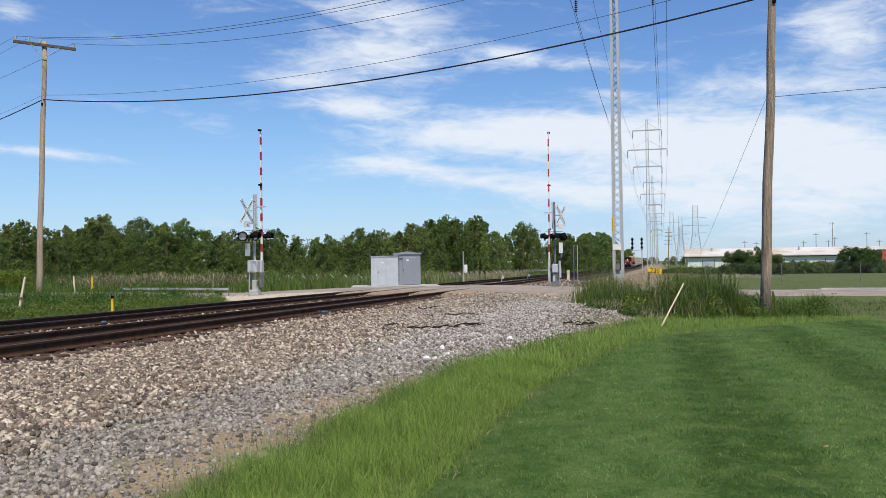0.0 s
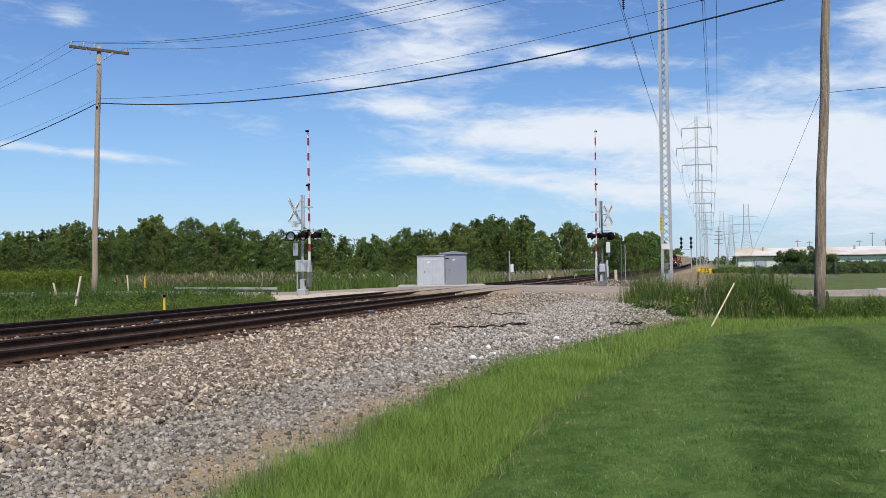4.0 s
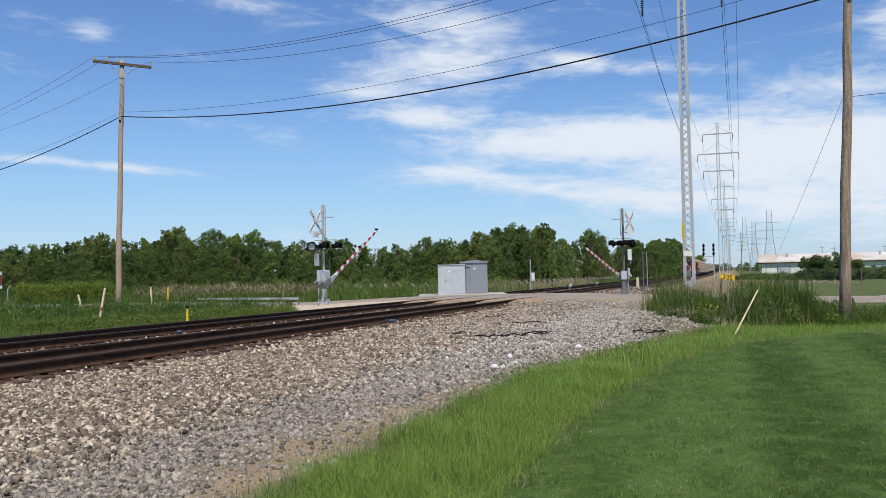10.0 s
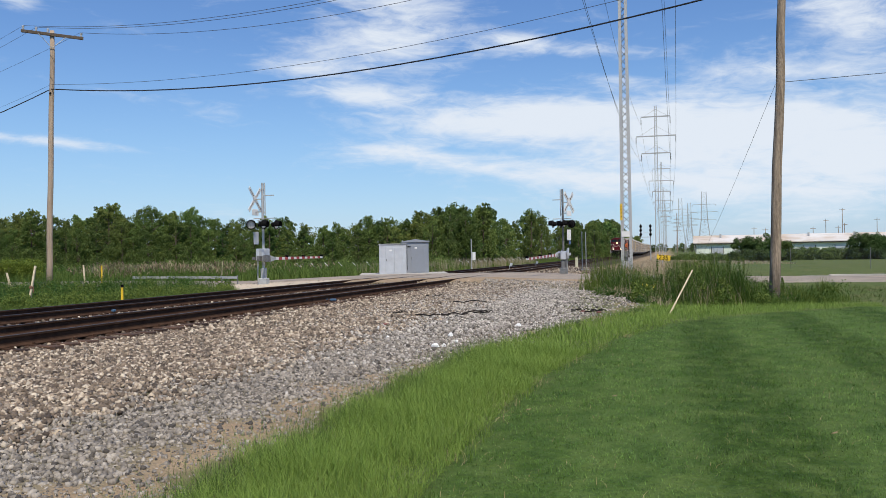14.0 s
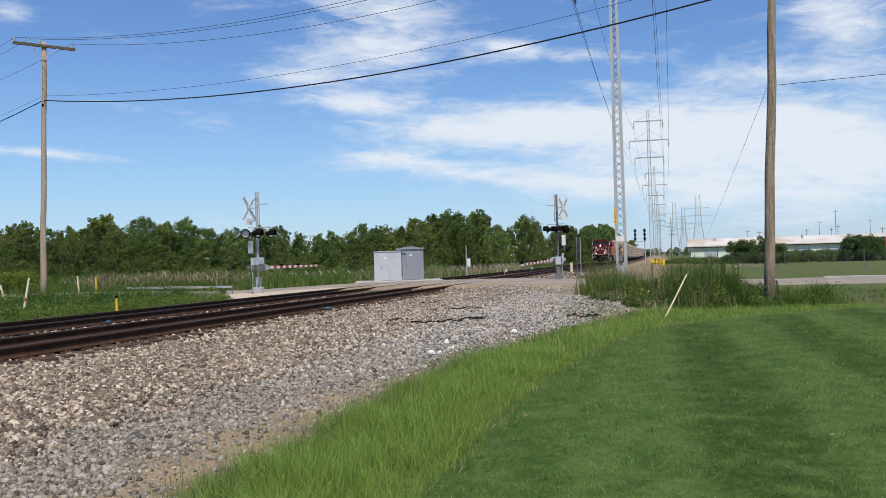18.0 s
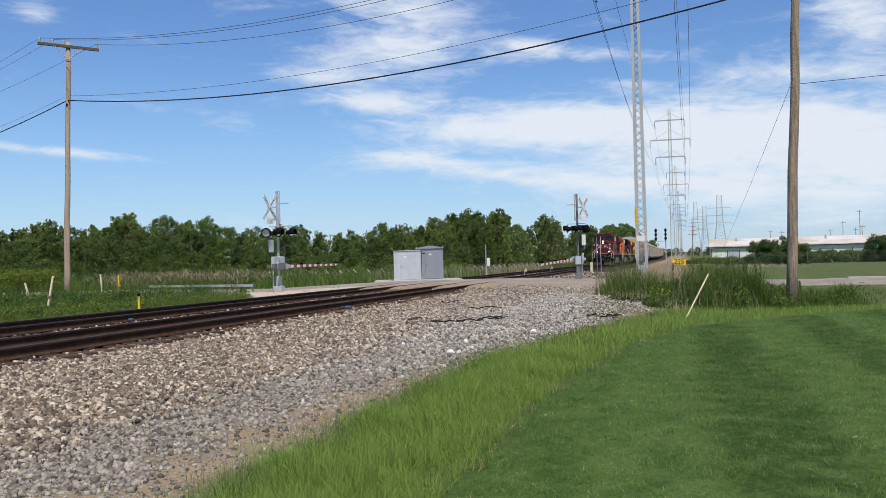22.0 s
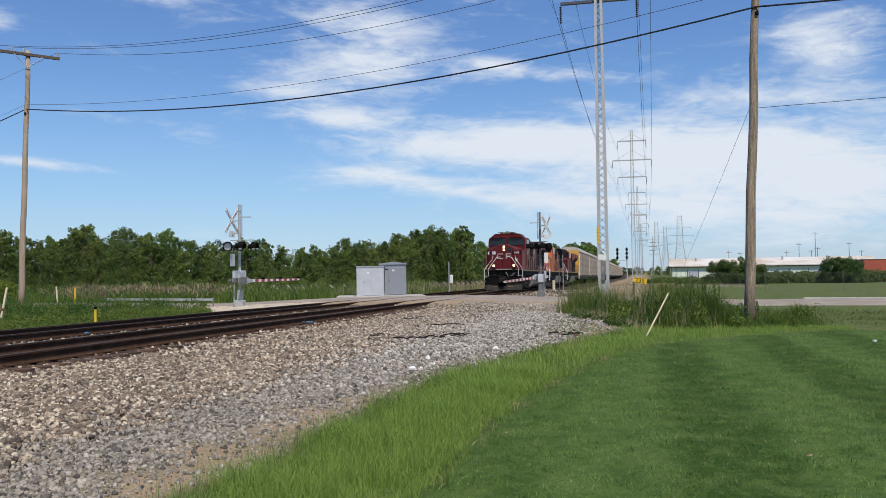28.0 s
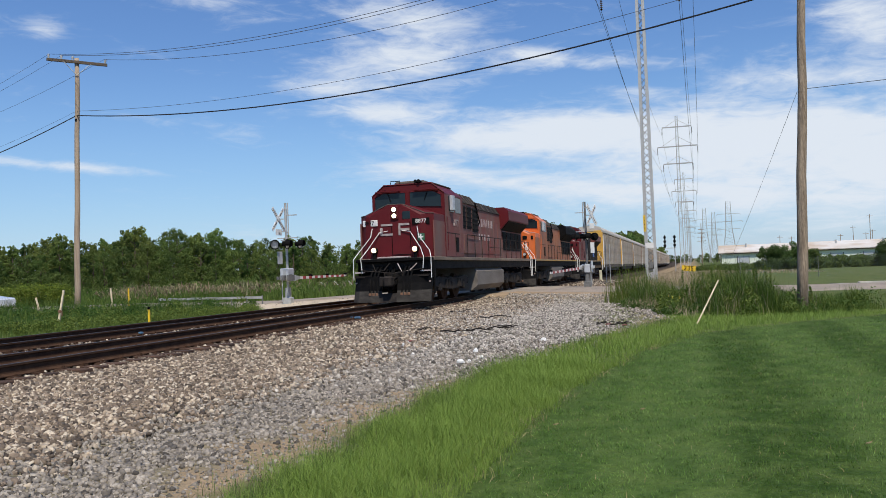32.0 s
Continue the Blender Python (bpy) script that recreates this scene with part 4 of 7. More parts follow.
def locomotive(label, front, side, digits, wing_mat, hood_mat, logo=True, lights=True):
    t = thing("locomotive", label, "locomotive", None, "coupled train")
    # underframe and deck
    # grimy black, kept this dark to include the shadow below the sill
    part("underframe", Shape().box(-1.4, 1.4, -21.5, -0.85, 1.28, 1.6, 0.02), GRIME, t)
    part("walkway", Shape().box(-1.53, 1.53, -21.6, -0.98, 1.6, 1.74, 0.02), SILL_DUST, t, "tan dust-covered side sill")
    part("anticlimber", Shape().box(-0.62, 0.62, -0.95, -0.62, 1.72, 1.79, 0.02).box(-0.58, 0.58, -0.9, -0.66, 1.62, 1.72), DULL_WHITE, t, "grey-white ledge below the nose")
    # nose: a wide cab front with canted shoulders
    def ring(y, w, drop=0.0):
        return [(-w, y, 1.74), (w, y, 1.74), (w, y, 3.38 - drop), (0.3, y, 3.8 - drop), (-0.3, y, 3.8 - drop), (-w, y, 3.38 - drop)]
    nose = part("nose", Shape().loft([ring(-1.02, 1.02, 0.04), ring(-1.07, 1.2, 0.02), ring(-1.3, 1.47), ring(-2.75, 1.5)]), front, t)
    part("nose_trim", Shape().tube([(-1.47, -1.3, 3.39), (-1.2, -1.07, 3.41), (-0.3, -1.05, 3.78), (0.3, -1.05, 3.78), (1.2, -1.07, 3.41), (1.47, -1.3, 3.39)], 0.018, 6), DULL_WHITE if not logo else SILL_GREY, nose)
    part("nose_door", Shape().box(-0.62, -0.6, -1.025, -1.0, 1.85, 3.1).box(0.12, 0.14, -1.025, -1.0, 1.85, 3.0).box(-0.62, 0.14, -1.025, -1.0, 1.85, 1.87), BLACK, nose, "door seams in the nose")
    part("nose_window", Shape().box(-0.62, -0.3, -1.05, -1.0, 3.2, 3.5, 0.02), GLASS_DARK, nose)
    # cab
    cab_out = [(-1.52, 1.74), (1.52, 1.74), (1.52, 4.26), (1.0, 4.68), (-1.0, 4.68), (-1.52, 4.26)]
    cab = part("cab", Shape().prism(cab_out, -2.7, -5.5), front, t)
    for s in (-1, 1):
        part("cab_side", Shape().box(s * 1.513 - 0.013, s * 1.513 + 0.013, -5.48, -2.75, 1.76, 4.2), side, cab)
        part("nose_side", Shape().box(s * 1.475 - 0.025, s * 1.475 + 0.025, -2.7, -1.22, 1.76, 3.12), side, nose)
    part("cab_roof_edge", Shape().tube([(-1.52, -2.7, 4.28), (-1.0, -2.7, 4.7), (1.0, -2.7, 4.7), (1.52, -2.7, 4.28)], 0.03, 6), front, cab)
    for s in (-1, 1):
        w = part("windshield", Shape().loft([[(s * 0.1, y, 3.82), (s * 1.38, y, 3.74), (s * 1.38, y, 4.2), (s * 1.05, y, 4.36), (s * 0.1, y, 4.36)] for y in (-2.7, -2.665)]), GLASS_DARK, cab)
        part("window_frame", Shape().tube([(s * 0.08, -2.66, 3.82), (s * 0.08, -2.66, 4.38), (s * 1.06, -2.66, 4.38), (s * 1.4, -2.66, 4.21), (s * 1.4, -2.66, 3.74)], 0.022, 6), front, w)
        part("wiper", pipe([(s * 0.85, -2.64, 4.4), (s * 0.7, -2.63, 4.02)], 0.012), BLACK, w)
        part("sunshade", Shape().box(s * 0.8 - 0.5, s * 0.8 + 0.5, -2.66, -2.5, 4.42, 4.45), front, cab)
        part("side_window", Shape().box(s * 1.52 - 0.02, s * 1.52 + 0.02, -4.05, -3.25, 3.55, 4.2, 0.02).box(s * 1.52 - 0.02, s * 1.52 + 0.02, -5.1, -4.2, 3.55, 4.2, 0.02), GLASS_DARK, cab)
        part("mirror", Shape().box(s * 1.56, s * 1.7, -3.62, -3.28, 3.6, 4.2, 0.02), GREY_PAINT, cab, "dull wind deflector beside the cab window")
        part("cab_door", Shape().box(s * 1.525 - 0.012, s * 1.525 + 0.012, -5.45, -4.85, 1.9, 3.4, 0.01), side, cab)
        part("vent", Shape().box(s * 1.535 - 0.014, s * 1.535 + 0.014, -4.6, -4.2, 1.95, 2.55, 0.01), BLACK, cab, "black louvred vent")
        part("panel_seam", Shape().box(s * 1.528 - 0.006, s * 1.528 + 0.006, -5.45, -2.9, 2.68, 2.71).box(s * 1.528 - 0.006, s * 1.528 + 0.006, -4.15, -4.12, 1.8, 2.68), GRIME, cab)
    part("roof_hatch", Shape().box(-0.65, 0.65, -4.8, -2.95, 4.66, 4.86, 0.07), SILL_GREY, cab)
    part("horn", Shape().tube([(-0.5, -3.0, 4.78), (-0.5, -2.6, 4.8)], 0.03, 8, 0.07).tube([(-0.35, -3.0, 4.78), (-0.35, -2.65, 4.8)], 0.03, 8, 0.07).box(-0.55, -0.3, -3.05, -2.95, 4.66, 4.8), BLACK, cab)
    part("roof_rail", pipe([(0.75, -2.8, 4.72), (0.75, -2.8, 4.86), (0.35, -2.8, 4.86), (0.35, -2.8, 4.72)], 0.018), BLACK, cab)
    for s in (-1, 1):
        # pale trim on the roof edge; its bright highlight is part of the colour
        part("roof_edge_bar", pipe([(s * 1.02, -2.72, 4.7), (s * 1.02, -5.45, 4.7)], 0.03), SILL_GREY, cab, "pale roof edge trim, highlight put into its colour")
        part("grab_iron", pipe([(s * 1.56, -2.86, 2.0), (s * 1.58, -2.86, 2.05), (s * 1.58, -2.86, 3.3), (s * 1.54, -2.86, 3.35)], 0.014), front, cab)
    # hoods
    box_hood = [(-1.36, 1.74), (1.36, 1.74), (1.36, 4.1), (1.0, 4.52), (-1.0, 4.52), (-1.36, 4.1)]
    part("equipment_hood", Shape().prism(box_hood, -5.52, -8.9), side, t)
    for s in (-1, 1):
        for y0, y1, z0, z1 in ((-6.5, -5.75, 3.0, 4.0), (-7.5, -6.7, 3.0, 4.0), (-8.75, -7.7, 2.9, 4.0)):
            grille = part("intake_grille", Shape().box(s * 1.36 - 0.03, s * 1.36 + 0.03, y0, y1, z0, z1, 0.01), GRIME, t)
            for k in range(5):
                z = z0 + (z1 - z0) * (k + 0.5) / 5
                part("slat", Shape().box(s * 1.4 - 0.02, s * 1.4 + 0.02, y0 + 0.05, y1 - 0.05, z - 0.03, z + 0.03), BLACK, grille)
        part("side_box", Shape().box(s * 1.38 - 0.05, s * 1.38 + 0.05, -8.6, -6.0, 1.9, 2.75, 0.02), side, t)
    hood = [(-1.0, 1.74), (1.0, 1.74), (1.0, 4.08), (0.75, 4.44), (-0.75, 4.44), (-1.0, 4.08)]
    engine = part("engine_hood", Shape().prism(hood, -8.92, -15.6), hood_mat, t)
    for s in (-1, 1):
        for k in range(7):
            y = -9.3 - k * 0.88
            part("hood_door", Shape().box(s * 1.0 - 0.02, s * 1.0 + 0.02, y - 0.8, y, 1.95, 3.7, 0.01), hood_mat, engine)
    for y0, y1, x0, z0, x1, z1 in ((-5.6, -8.85, 1.37, 4.09, 1.0, 4.53), (-9.0, -15.2, 1.01, 4.07, 0.76, 4.45)):
        for s in (-1, 1):
            screen = part("roof_screen", Shape().loft([[(s * x0, y, z0), (s * x1, y, z1), (s * (x1 + 0.02), y, z1 + 0.03), (s * (x0 + 0.03), y, z0 + 0.02)] for y in (y0, y1)]), GRIME, t, "grimy black roof screen")
            for k in range(6):
                y = y0 + (y1 - y0) * (k + 0.5) / 6
                part("rib", Shape().tube([(s * (x0 + 0.03), y, z0 + 0.02), (s * (x1 + 0.02), y, z1 + 0.04)], 0.025, 5), SILL_GREY, screen)
        part("roof_walk", Shape().box(-x1 * 0.9, x1 * 0.9, y1, y0, z1 - 0.01, z1 + 0.03, 0.01), GRIME, t)
    for s in (-1, 1):
        part("exhaust_brace", pipe([(s * 1.4, -8.2, 4.25), (s * 1.42, -8.9, 3.4), (s * 1.2, -9.0, 2.9)], 0.035), BLACK, t, "black pipe down the hood side")
    part("exhaust", Shape().box(-0.4, 0.4, -12.6, -11.4, 4.42, 4.58, 0.04), BLACK, engine)
    part("radiator_cab", Shape().box(-1.02, 1.02, -21.3, -15.62, 1.74, 3.6, 0.02), hood_mat, t)
    wing = [(-1.02, 3.3), (1.02, 3.3), (1.5, 3.82), (1.5, 4.3), (1.25, 4.5), (-1.25, 4.5), (-1.5, 4.3), (-1.5, 3.82)]
    wings = part("radiator", Shape().prism(wing, -15.3, -21.2), wing_mat, t)
    for s in (-1, 1):
        part("radiator_grille", Shape().loft([[(s * (1.04 + k), y, 3.33 + z), (s * (1.46 + k), y, 3.79 + z), (s * (1.46 + k), y, 3.75 + z), (s * (1.04 + k), y, 3.29 + z)] for y, k, z in ((-15.5, 0, -0.02), (-21.0, 0, -0.02))]), BLACK, wings)
        for k in range(5):
            part("louvre", Shape().box(s * 1.02 - 0.025, s * 1.02 + 0.025, -20.9 + k * 1.05, -20.0 + k * 1.05, 2.2, 3.2, 0.01), BLACK, t)
    # pilot: two plow wings either side of the coupler, hoses before a dark recess
    part("pilot_plate", Shape().box(-1.42, 1.42, -1.05, -0.95, 0.5, 1.66, 0.02), BLACK, t)
    part("platform_edge", Shape().box(-1.5, 1.5, -1.0, -0.62, 1.6, 1.72, 0.02), BLACK, t)
    for s in (-1, 1):
        def wing_ring(z, out):
            return [(s * 0.3, out - 0.02, z), (s * 0.75, out - 0.06, z), (s * 1.25, out - 0.2, z), (s * 1.52, out - 0.42, z), (s * 1.52, out - 0.5, z), (s * 1.25, out - 0.28, z), (s * 0.75, out - 0.14, z), (s * 0.3, out - 0.1, z)]
        wing_plate = part("plow_wing", Shape().loft([wing_ring(0.52, -0.12), wing_ring(0.8, -0.2), wing_ring(1.06, -0.22)]), BLACK, t, "black upper plow plate")
        part("plow_foot", Shape().loft([wing_ring(0.1, 0.06), wing_ring(0.3, -0.02), wing_ring(0.52, -0.12)]), PLOW_DUST, wing_plate, "dusty grey lower plow plate")
        part("footboard", Shape().box(s * 1.16 - 0.3, s * 1.16 + 0.3, -0.66, -0.36, 1.06, 1.1, 0.01).box(s * 1.16 - 0.3, s * 1.16 + 0.3, -0.38, -0.36, 1.02, 1.1), GRIME, wing_plate)
        for k in range(3):
            x = s * (0.5 + 0.14 * k)
            hose = part("air_hose", pipe([(x, -0.95, 1.42), (x, -0.62, 1.36), (x * 1.02, -0.38, 1.1), (x * 1.02, -0.2, 0.72), (x * 0.97, -0.12, 0.42)], 0.034), BLACK, t)
            part("glad_hand", Shape().box(x * 0.97 - 0.05, x * 0.97 + 0.05, -0.16, -0.07, 0.34, 0.44, 0.015), RACK_BROWN, hose, "rusty hose coupling")
    part("plow_middle", Shape().loft([[(-0.32, y, z), (0.32, y, z), (0.32, y - 0.1, z), (-0.32, y - 0.1, z)] for z, y in ((0.1, 0.04), (0.3, -0.04), (0.42, -0.1))]), GRIME, t, "dark middle of the plow below the coupler")
    coupler = part("coupler", Shape().box(-0.16, 0.16, -0.95, 0.12, 0.72, 1.02, 0.04).box(-0.24, 0.06, 0.0, 0.36, 0.66, 1.06, 0.06).box(0.08, 0.26, 0.02, 0.24, 0.68, 1.04, 0.04), GRIME, t)
    part("draft_box", Shape().box(-0.42, 0.42, -0.98, -0.7, 0.55, 1.2, 0.03), GRIME, t)
    part("uncoupling_lever", pipe([(-1.25, -0.5, 1.3), (-0.34, -0.45, 1.2), (-0.1, -0.3, 1.14), (0.3, -0.45, 1.2), (1.25, -0.5, 1.3)], 0.018), GRIME, coupler)
    part("cable_loop", pipe([(-0.95, -0.6, 1.5), (-0.7, -0.5, 1.25), (-0.4, -0.48, 1.2), (-0.2, -0.6, 1.52)], 0.022), DULL_WHITE, t, "pale jumper cable hanging in a loop")
    part("cable_loop", pipe([(0.12, -0.6, 1.55), (0.3, -0.46, 1.28), (0.62, -0.46, 1.22), (0.8, -0.6, 1.52)], 0.022), GRIME, t)
    tangle = random.Random(21)
    for k in range(6):
        x0, x1 = tangle.uniform(-0.45, 0.1), tangle.uniform(0.0, 0.45)
        low_z, y0 = tangle.uniform(0.45, 0.9), tangle.uniform(-0.4, -0.2)
        part("air_hose", pipe([(x0, -0.9, tangle.uniform(1.2, 1.45)), (x0 * 0.8 + x1 * 0.2, y0, low_z + 0.25), ((x0 + x1) / 2, y0 + 0.05, low_z), (x1 * 0.8 + x0 * 0.2, y0, low_z + 0.2), (x1, -0.9, tangle.uniform(1.15, 1.45))], tangle.uniform(0.018, 0.034)), BLACK, t)
    for s in (-1, 1):
        part("step_well", Shape().box(s * 1.3 - 0.2, s * 1.3 + 0.2, -1.0, -0.55, 0.4, 0.45).box(s * 1.3 - 0.2, s * 1.3 + 0.2, -1.0, -0.55, 0.8, 0.84).box(s * 1.3 - 0.2, s * 1.3 + 0.2, -1.0, -0.55, 1.2, 1.24).box(s * 1.51 - 0.02, s * 1.51 + 0.02, -1.1, -0.95, 0.35, 1.62), BLACK, t)
        for z in (0.45, 0.84, 1.24):
            part("step_edge", Shape().box(s * 1.3 - 0.2, s * 1.3 + 0.2, -0.56, -0.54, z - 0.04, z + 0.012), DULL_WHITE, t, "worn pale step edge")
        part("handrail", pipe([(s * 1.54, -0.5, 0.95), (s * 1.54, -0.5, 1.72), (s * 1.42, -0.75, 1.98), (s * 0.96, -0.9, 2.56), (s * 0.9, -0.96, 2.9)], 0.017), WHITE, t, "white front handrail")
        part("handrail", pipe([(s * 1.2, -0.52, 1.2), (s * 1.25, -0.52, 1.75), (s * 1.05, -0.8, 2.1), (s * 0.62, -0.95, 2.72), (s * 0.28, -0.98, 2.78)], 0.017), WHITE, t, "white front handrail")
        for y in (-21.3, -21.75):
            part("handrail", pipe([(s * 1.54, y, 0.7), (s * 1.54, y, 1.8), (s * 1.3, y - 0.05, 2.3), (s * 1.1, y - 0.05, 2.75)], 0.022), WHITE, t, "white rear handrail")
        posts = [-6.2 - 1.35 * k for k in range(12)]
        side_rail = part("side_rail", pipe([(s * 1.5, y, 2.72) for y in (posts[0], posts[-1])], 0.018).tube([(s * 1.5, y, 2.25) for y in (posts[3], posts[-1])], 0.014, 6), GRIME, t)
        for y in posts:
            part("stanchion", pipe([(s * 1.5, y, 1.74), (s * 1.5, y, 2.72)], 0.018), GRIME, side_rail)
        lamp = part("ditch_light", Shape().tube([(s * 0.82, -0.98, 2.05), (s * 0.82, -0.82, 2.05)], 0.12, 16).box(s * 0.82 - 0.05, s * 0.82 + 0.05, -0.98, -0.86, 1.72, 1.95), BLACK, t)
        part("lens", Shape().tube([(s * 0.82, -0.82, 2.05), (s * 0.82, -0.8, 2.05)], 0.09, 16), LAMP if lights else LENS, lamp, "bright lit lamp" if lights else "")
        # one board is painted white in place of its lit look, the other black
        board = part("number_board", Shape().box(-0.33, 0.33, -0.06, 0.05, -0.12, 0.12, 0.015), WHITE if s > 0 and digits else BLACK, t, "white board painted to look lit" if s > 0 and digits else "", pose(s * 1.02, -1.08, 3.1, 0, 0, -s * 14))
        if digits:
            part("number", text_mesh(digits, 0.21, BLACK if s > 0 else WHITE), None, board, "dark digits" if s > 0 else "white digits", pose(0, 0.056, 0) @ FACE_FRONT)
            part("side_number", text_mesh(digits, 0.42, FADED_LETTER), None, t, "faded white digits", pose(s * 1.532, -4.25, 3.12) @ (FACE_LEFT if s < 0 else FACE_RIGHT))
    house = part("headlight_housing", Shape().box(-0.16, 0.16, -1.12, -0.96, 3.2, 3.72, 0.03), front, t)
    for z in (3.34, 3.58):
        part("headlight_rim", Shape().tube([(0, -0.965, z), (0, -0.945, z)], 0.115, 16), BLACK, house)
        part("headlight", Shape().tube([(0, -0.945, z), (0, -0.93, z)], 0.088, 16), LAMP if lights else LENS, house, "bright lit headlight" if lights else "")
    if logo:
        for bars in (((0.1, 0.56, 2.97, 3.05), (0.1, 0.56, 2.6, 2.68), (0.5, 0.6, 2.62, 2.9)), ((-0.58, -0.16, 2.97, 3.05), (-0.58, -0.16, 2.78, 2.86), (-0.22, -0.14, 2.6, 3.0))):
            for x0, x1, z0, z1 in bars:
                part("emblem_bar", Shape().box(x0, x1, -1.02, -0.995, z0, z1), DULL_WHITE, nose, "faded white plain bar")
        sign = part("first_aid_sign", Shape().box(-1.16, -0.88, -1.09, -1.0, 2.36, 2.64, 0.01), mat("green sign", (0.03, 0.12, 0.06), 0.6), nose, "green sign with a white cross")
        part("cross", Shape().box(-1.05, -0.99, -1.0, -0.993, 2.4, 2.6).box(-1.12, -0.92, -1.0, -0.994, 2.47, 2.53), WHITE, sign)
        for s in (-1, 1):
            y = -8.95
            for k, w in enumerate((0.5, 0.42, 0.55, 0.42, 0.5, 0.16, 0.42, 0.55)):
                part("lettering_bar", Shape().box(s * 1.026 - 0.004, s * 1.026 + 0.004, y - w * 0.8, y, 3.28, 3.66), FADED_LETTER, engine)
                if k < 7:
                    part("lettering_bar", Shape().box(s * 1.026 - 0.004, s * 1.026 + 0.004, y - w * 0.62, y, 2.62, 2.92), FADED_LETTER, engine)
                y -= w + 0.14
    else:
        for s in (-1, 1):
            part("stripe", Shape().box(s * 1.53 - 0.008, s * 1.53 + 0.008, -21.5, -1.1, 1.65, 1.7), RACK_YELLOW, t, "faded yellow sill stripe")
    # fuel tank and trucks
    tank = [(-1.15, 0.25), (1.15, 0.25), (1.42, 0.5), (1.42, 1.12), (1.25, 1.28), (-1.25, 1.28), (-1.42, 1.12), (-1.42, 0.5)]
    part("fuel_tank", Shape().prism(tank, -8.1, -13.9), TANK_GREY, t, "dusty grey fuel tank")
    part("air_reservoir", Shape().tube([(1.25, -14.0, 1.1), (1.25, -16.2, 1.1)], 0.16, 12), GRIME, t)
    sets = bogie(t, -4.6, (-1.85, 0, 1.85), 0.53) + bogie(t, -17.5, (-1.85, 0, 1.85), 0.53)
    return t, sets


def autorack(label, frame, end):
    """A tall closed car carrier."""
    t = thing("autorack_car", label, "freight car", None, "coupled train")
    L = 27.6
    part("sill", Shape().box(-1.5, 1.5, -L, -0.4, 0.95, 1.3, 0.02).box(-1.35, 1.35, -L + 3, -3.4, 0.55, 0.95, 0.05), SILL_GREY, t)
    part("frame", Shape().box(-1.5, 1.5, -0.75, -0.4, 1.3, 5.0, 0.02).box(-1.5, 1.5, -L, -L + 0.35, 1.3, 5.0, 0.02), frame, t)
    part("core", Shape().box(-1.38, 1.38, -L + 0.2, -0.6, 1.2, 5.0), GRIME, t)
    for k in (-1, 1):
        part("end_door", Shape().box(min(0.04 * k, 1.4 * k), max(0.04 * k, 1.4 * k), -0.4, -0.34, 1.3, 5.2, 0.02), end, t)
    roof = [(-1.5, 5.0), (1.5, 5.0), (1.48, 5.25), (1.15, 5.62), (0.5, 5.76), (-0.5, 5.76), (-1.15, 5.62), (-1.48, 5.25)]
    part("roof", Shape().prism(roof, -0.36, -L), ROOF_DULL, t, "pale ribbed steel roof")
    n = 13
    w = (L - 1.3) / n
    fold = [(-0.02, 1.36)]
    for k in range(8):
        z0 = 1.36 + k * 0.435
        x = 0.012 if k % 2 else 0.026
        fold += [(x, z0), (x, z0 + 0.405), (-0.004, z0 + 0.42)]
    fold += [(-0.02, 4.84)]
    sh = Shape().prism(fold, -w / 2 + 0.015, w / 2 - 0.015)
    pm = sh.mesh("side_panel", RACK_PANEL)
    post = Shape().box(-0.03, 0.045, -0.04, 0.04, 1.3, 4.95).mesh("post", RACK_PANEL)
    for s in (-1, 1):
        for k in range(n):
            y = -0.95 - w * (k + 0.5)
            part("side_panel", pm, None, t, at=pose(s * 1.46, y, 0, 0, 0, 0 if s > 0 else 180))
            part("post", post, None, t, at=pose(s * 1.46, y + w / 2, 0, 0, 0, 0 if s > 0 else 180))
        part("ladder", Shape().box(s * 1.54 - 0.02, s * 1.54 + 0.02, -0.9, -0.86, 1.0, 4.6).box(s * 1.54 - 0.02, s * 1.54 + 0.02, -0.5, -0.46, 1.0, 4.6), WHITE, t)
    bogie(t, -4.3, (-0.88, 0.88), 0.46)
    bogie(t, -L + 3.9, (-0.88, 0.88), 0.46)
    return t


def train_pose(u):
    return pose(*plan(u, NEAR_TRACK, float(rail_top(u))), -math.degrees(math.atan(GRADE)), 0, 180 - 13.924)


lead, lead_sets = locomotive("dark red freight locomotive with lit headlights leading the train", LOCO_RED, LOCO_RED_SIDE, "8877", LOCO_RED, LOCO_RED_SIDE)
second, second_sets = locomotive("orange and black freight locomotive coupled second", LOCO_ORANGE, LOCO_ORANGE_SIDE, "", BLACK, LOCO_ORANGE_SIDE, False, False)
third, third_sets = locomotive("dusty dark red freight locomotive coupled third", LOCO_RED, LOCO_RED_SIDE, "", LOCO_RED_SIDE, GRIME, False, False)
TRAIN = [(lead, 0.0), (second, 22.4), (third, 44.8)]
rack_y = autorack("yellow-framed autorack car with galvanised side panels", RACK_YELLOW, RACK_YELLOW)
rack_b = autorack("brown-framed autorack car with galvanised side panels", RACK_BROWN, RACK_BROWN)
TRAIN += [(rack_y, 67.6), (rack_b, 124.2)]
for k, kind in enumerate((rack_y, None, rack_b, rack_y, rack_b, rack_b, rack_y, rack_b, rack_b, rack_b, rack_y, rack_b)):
    if k != 1:
        TRAIN.append((copy_thing(kind, pose(0, 0, 0)), 67.6 + 28.3 * (k + 1)))


# ---- crossing ----


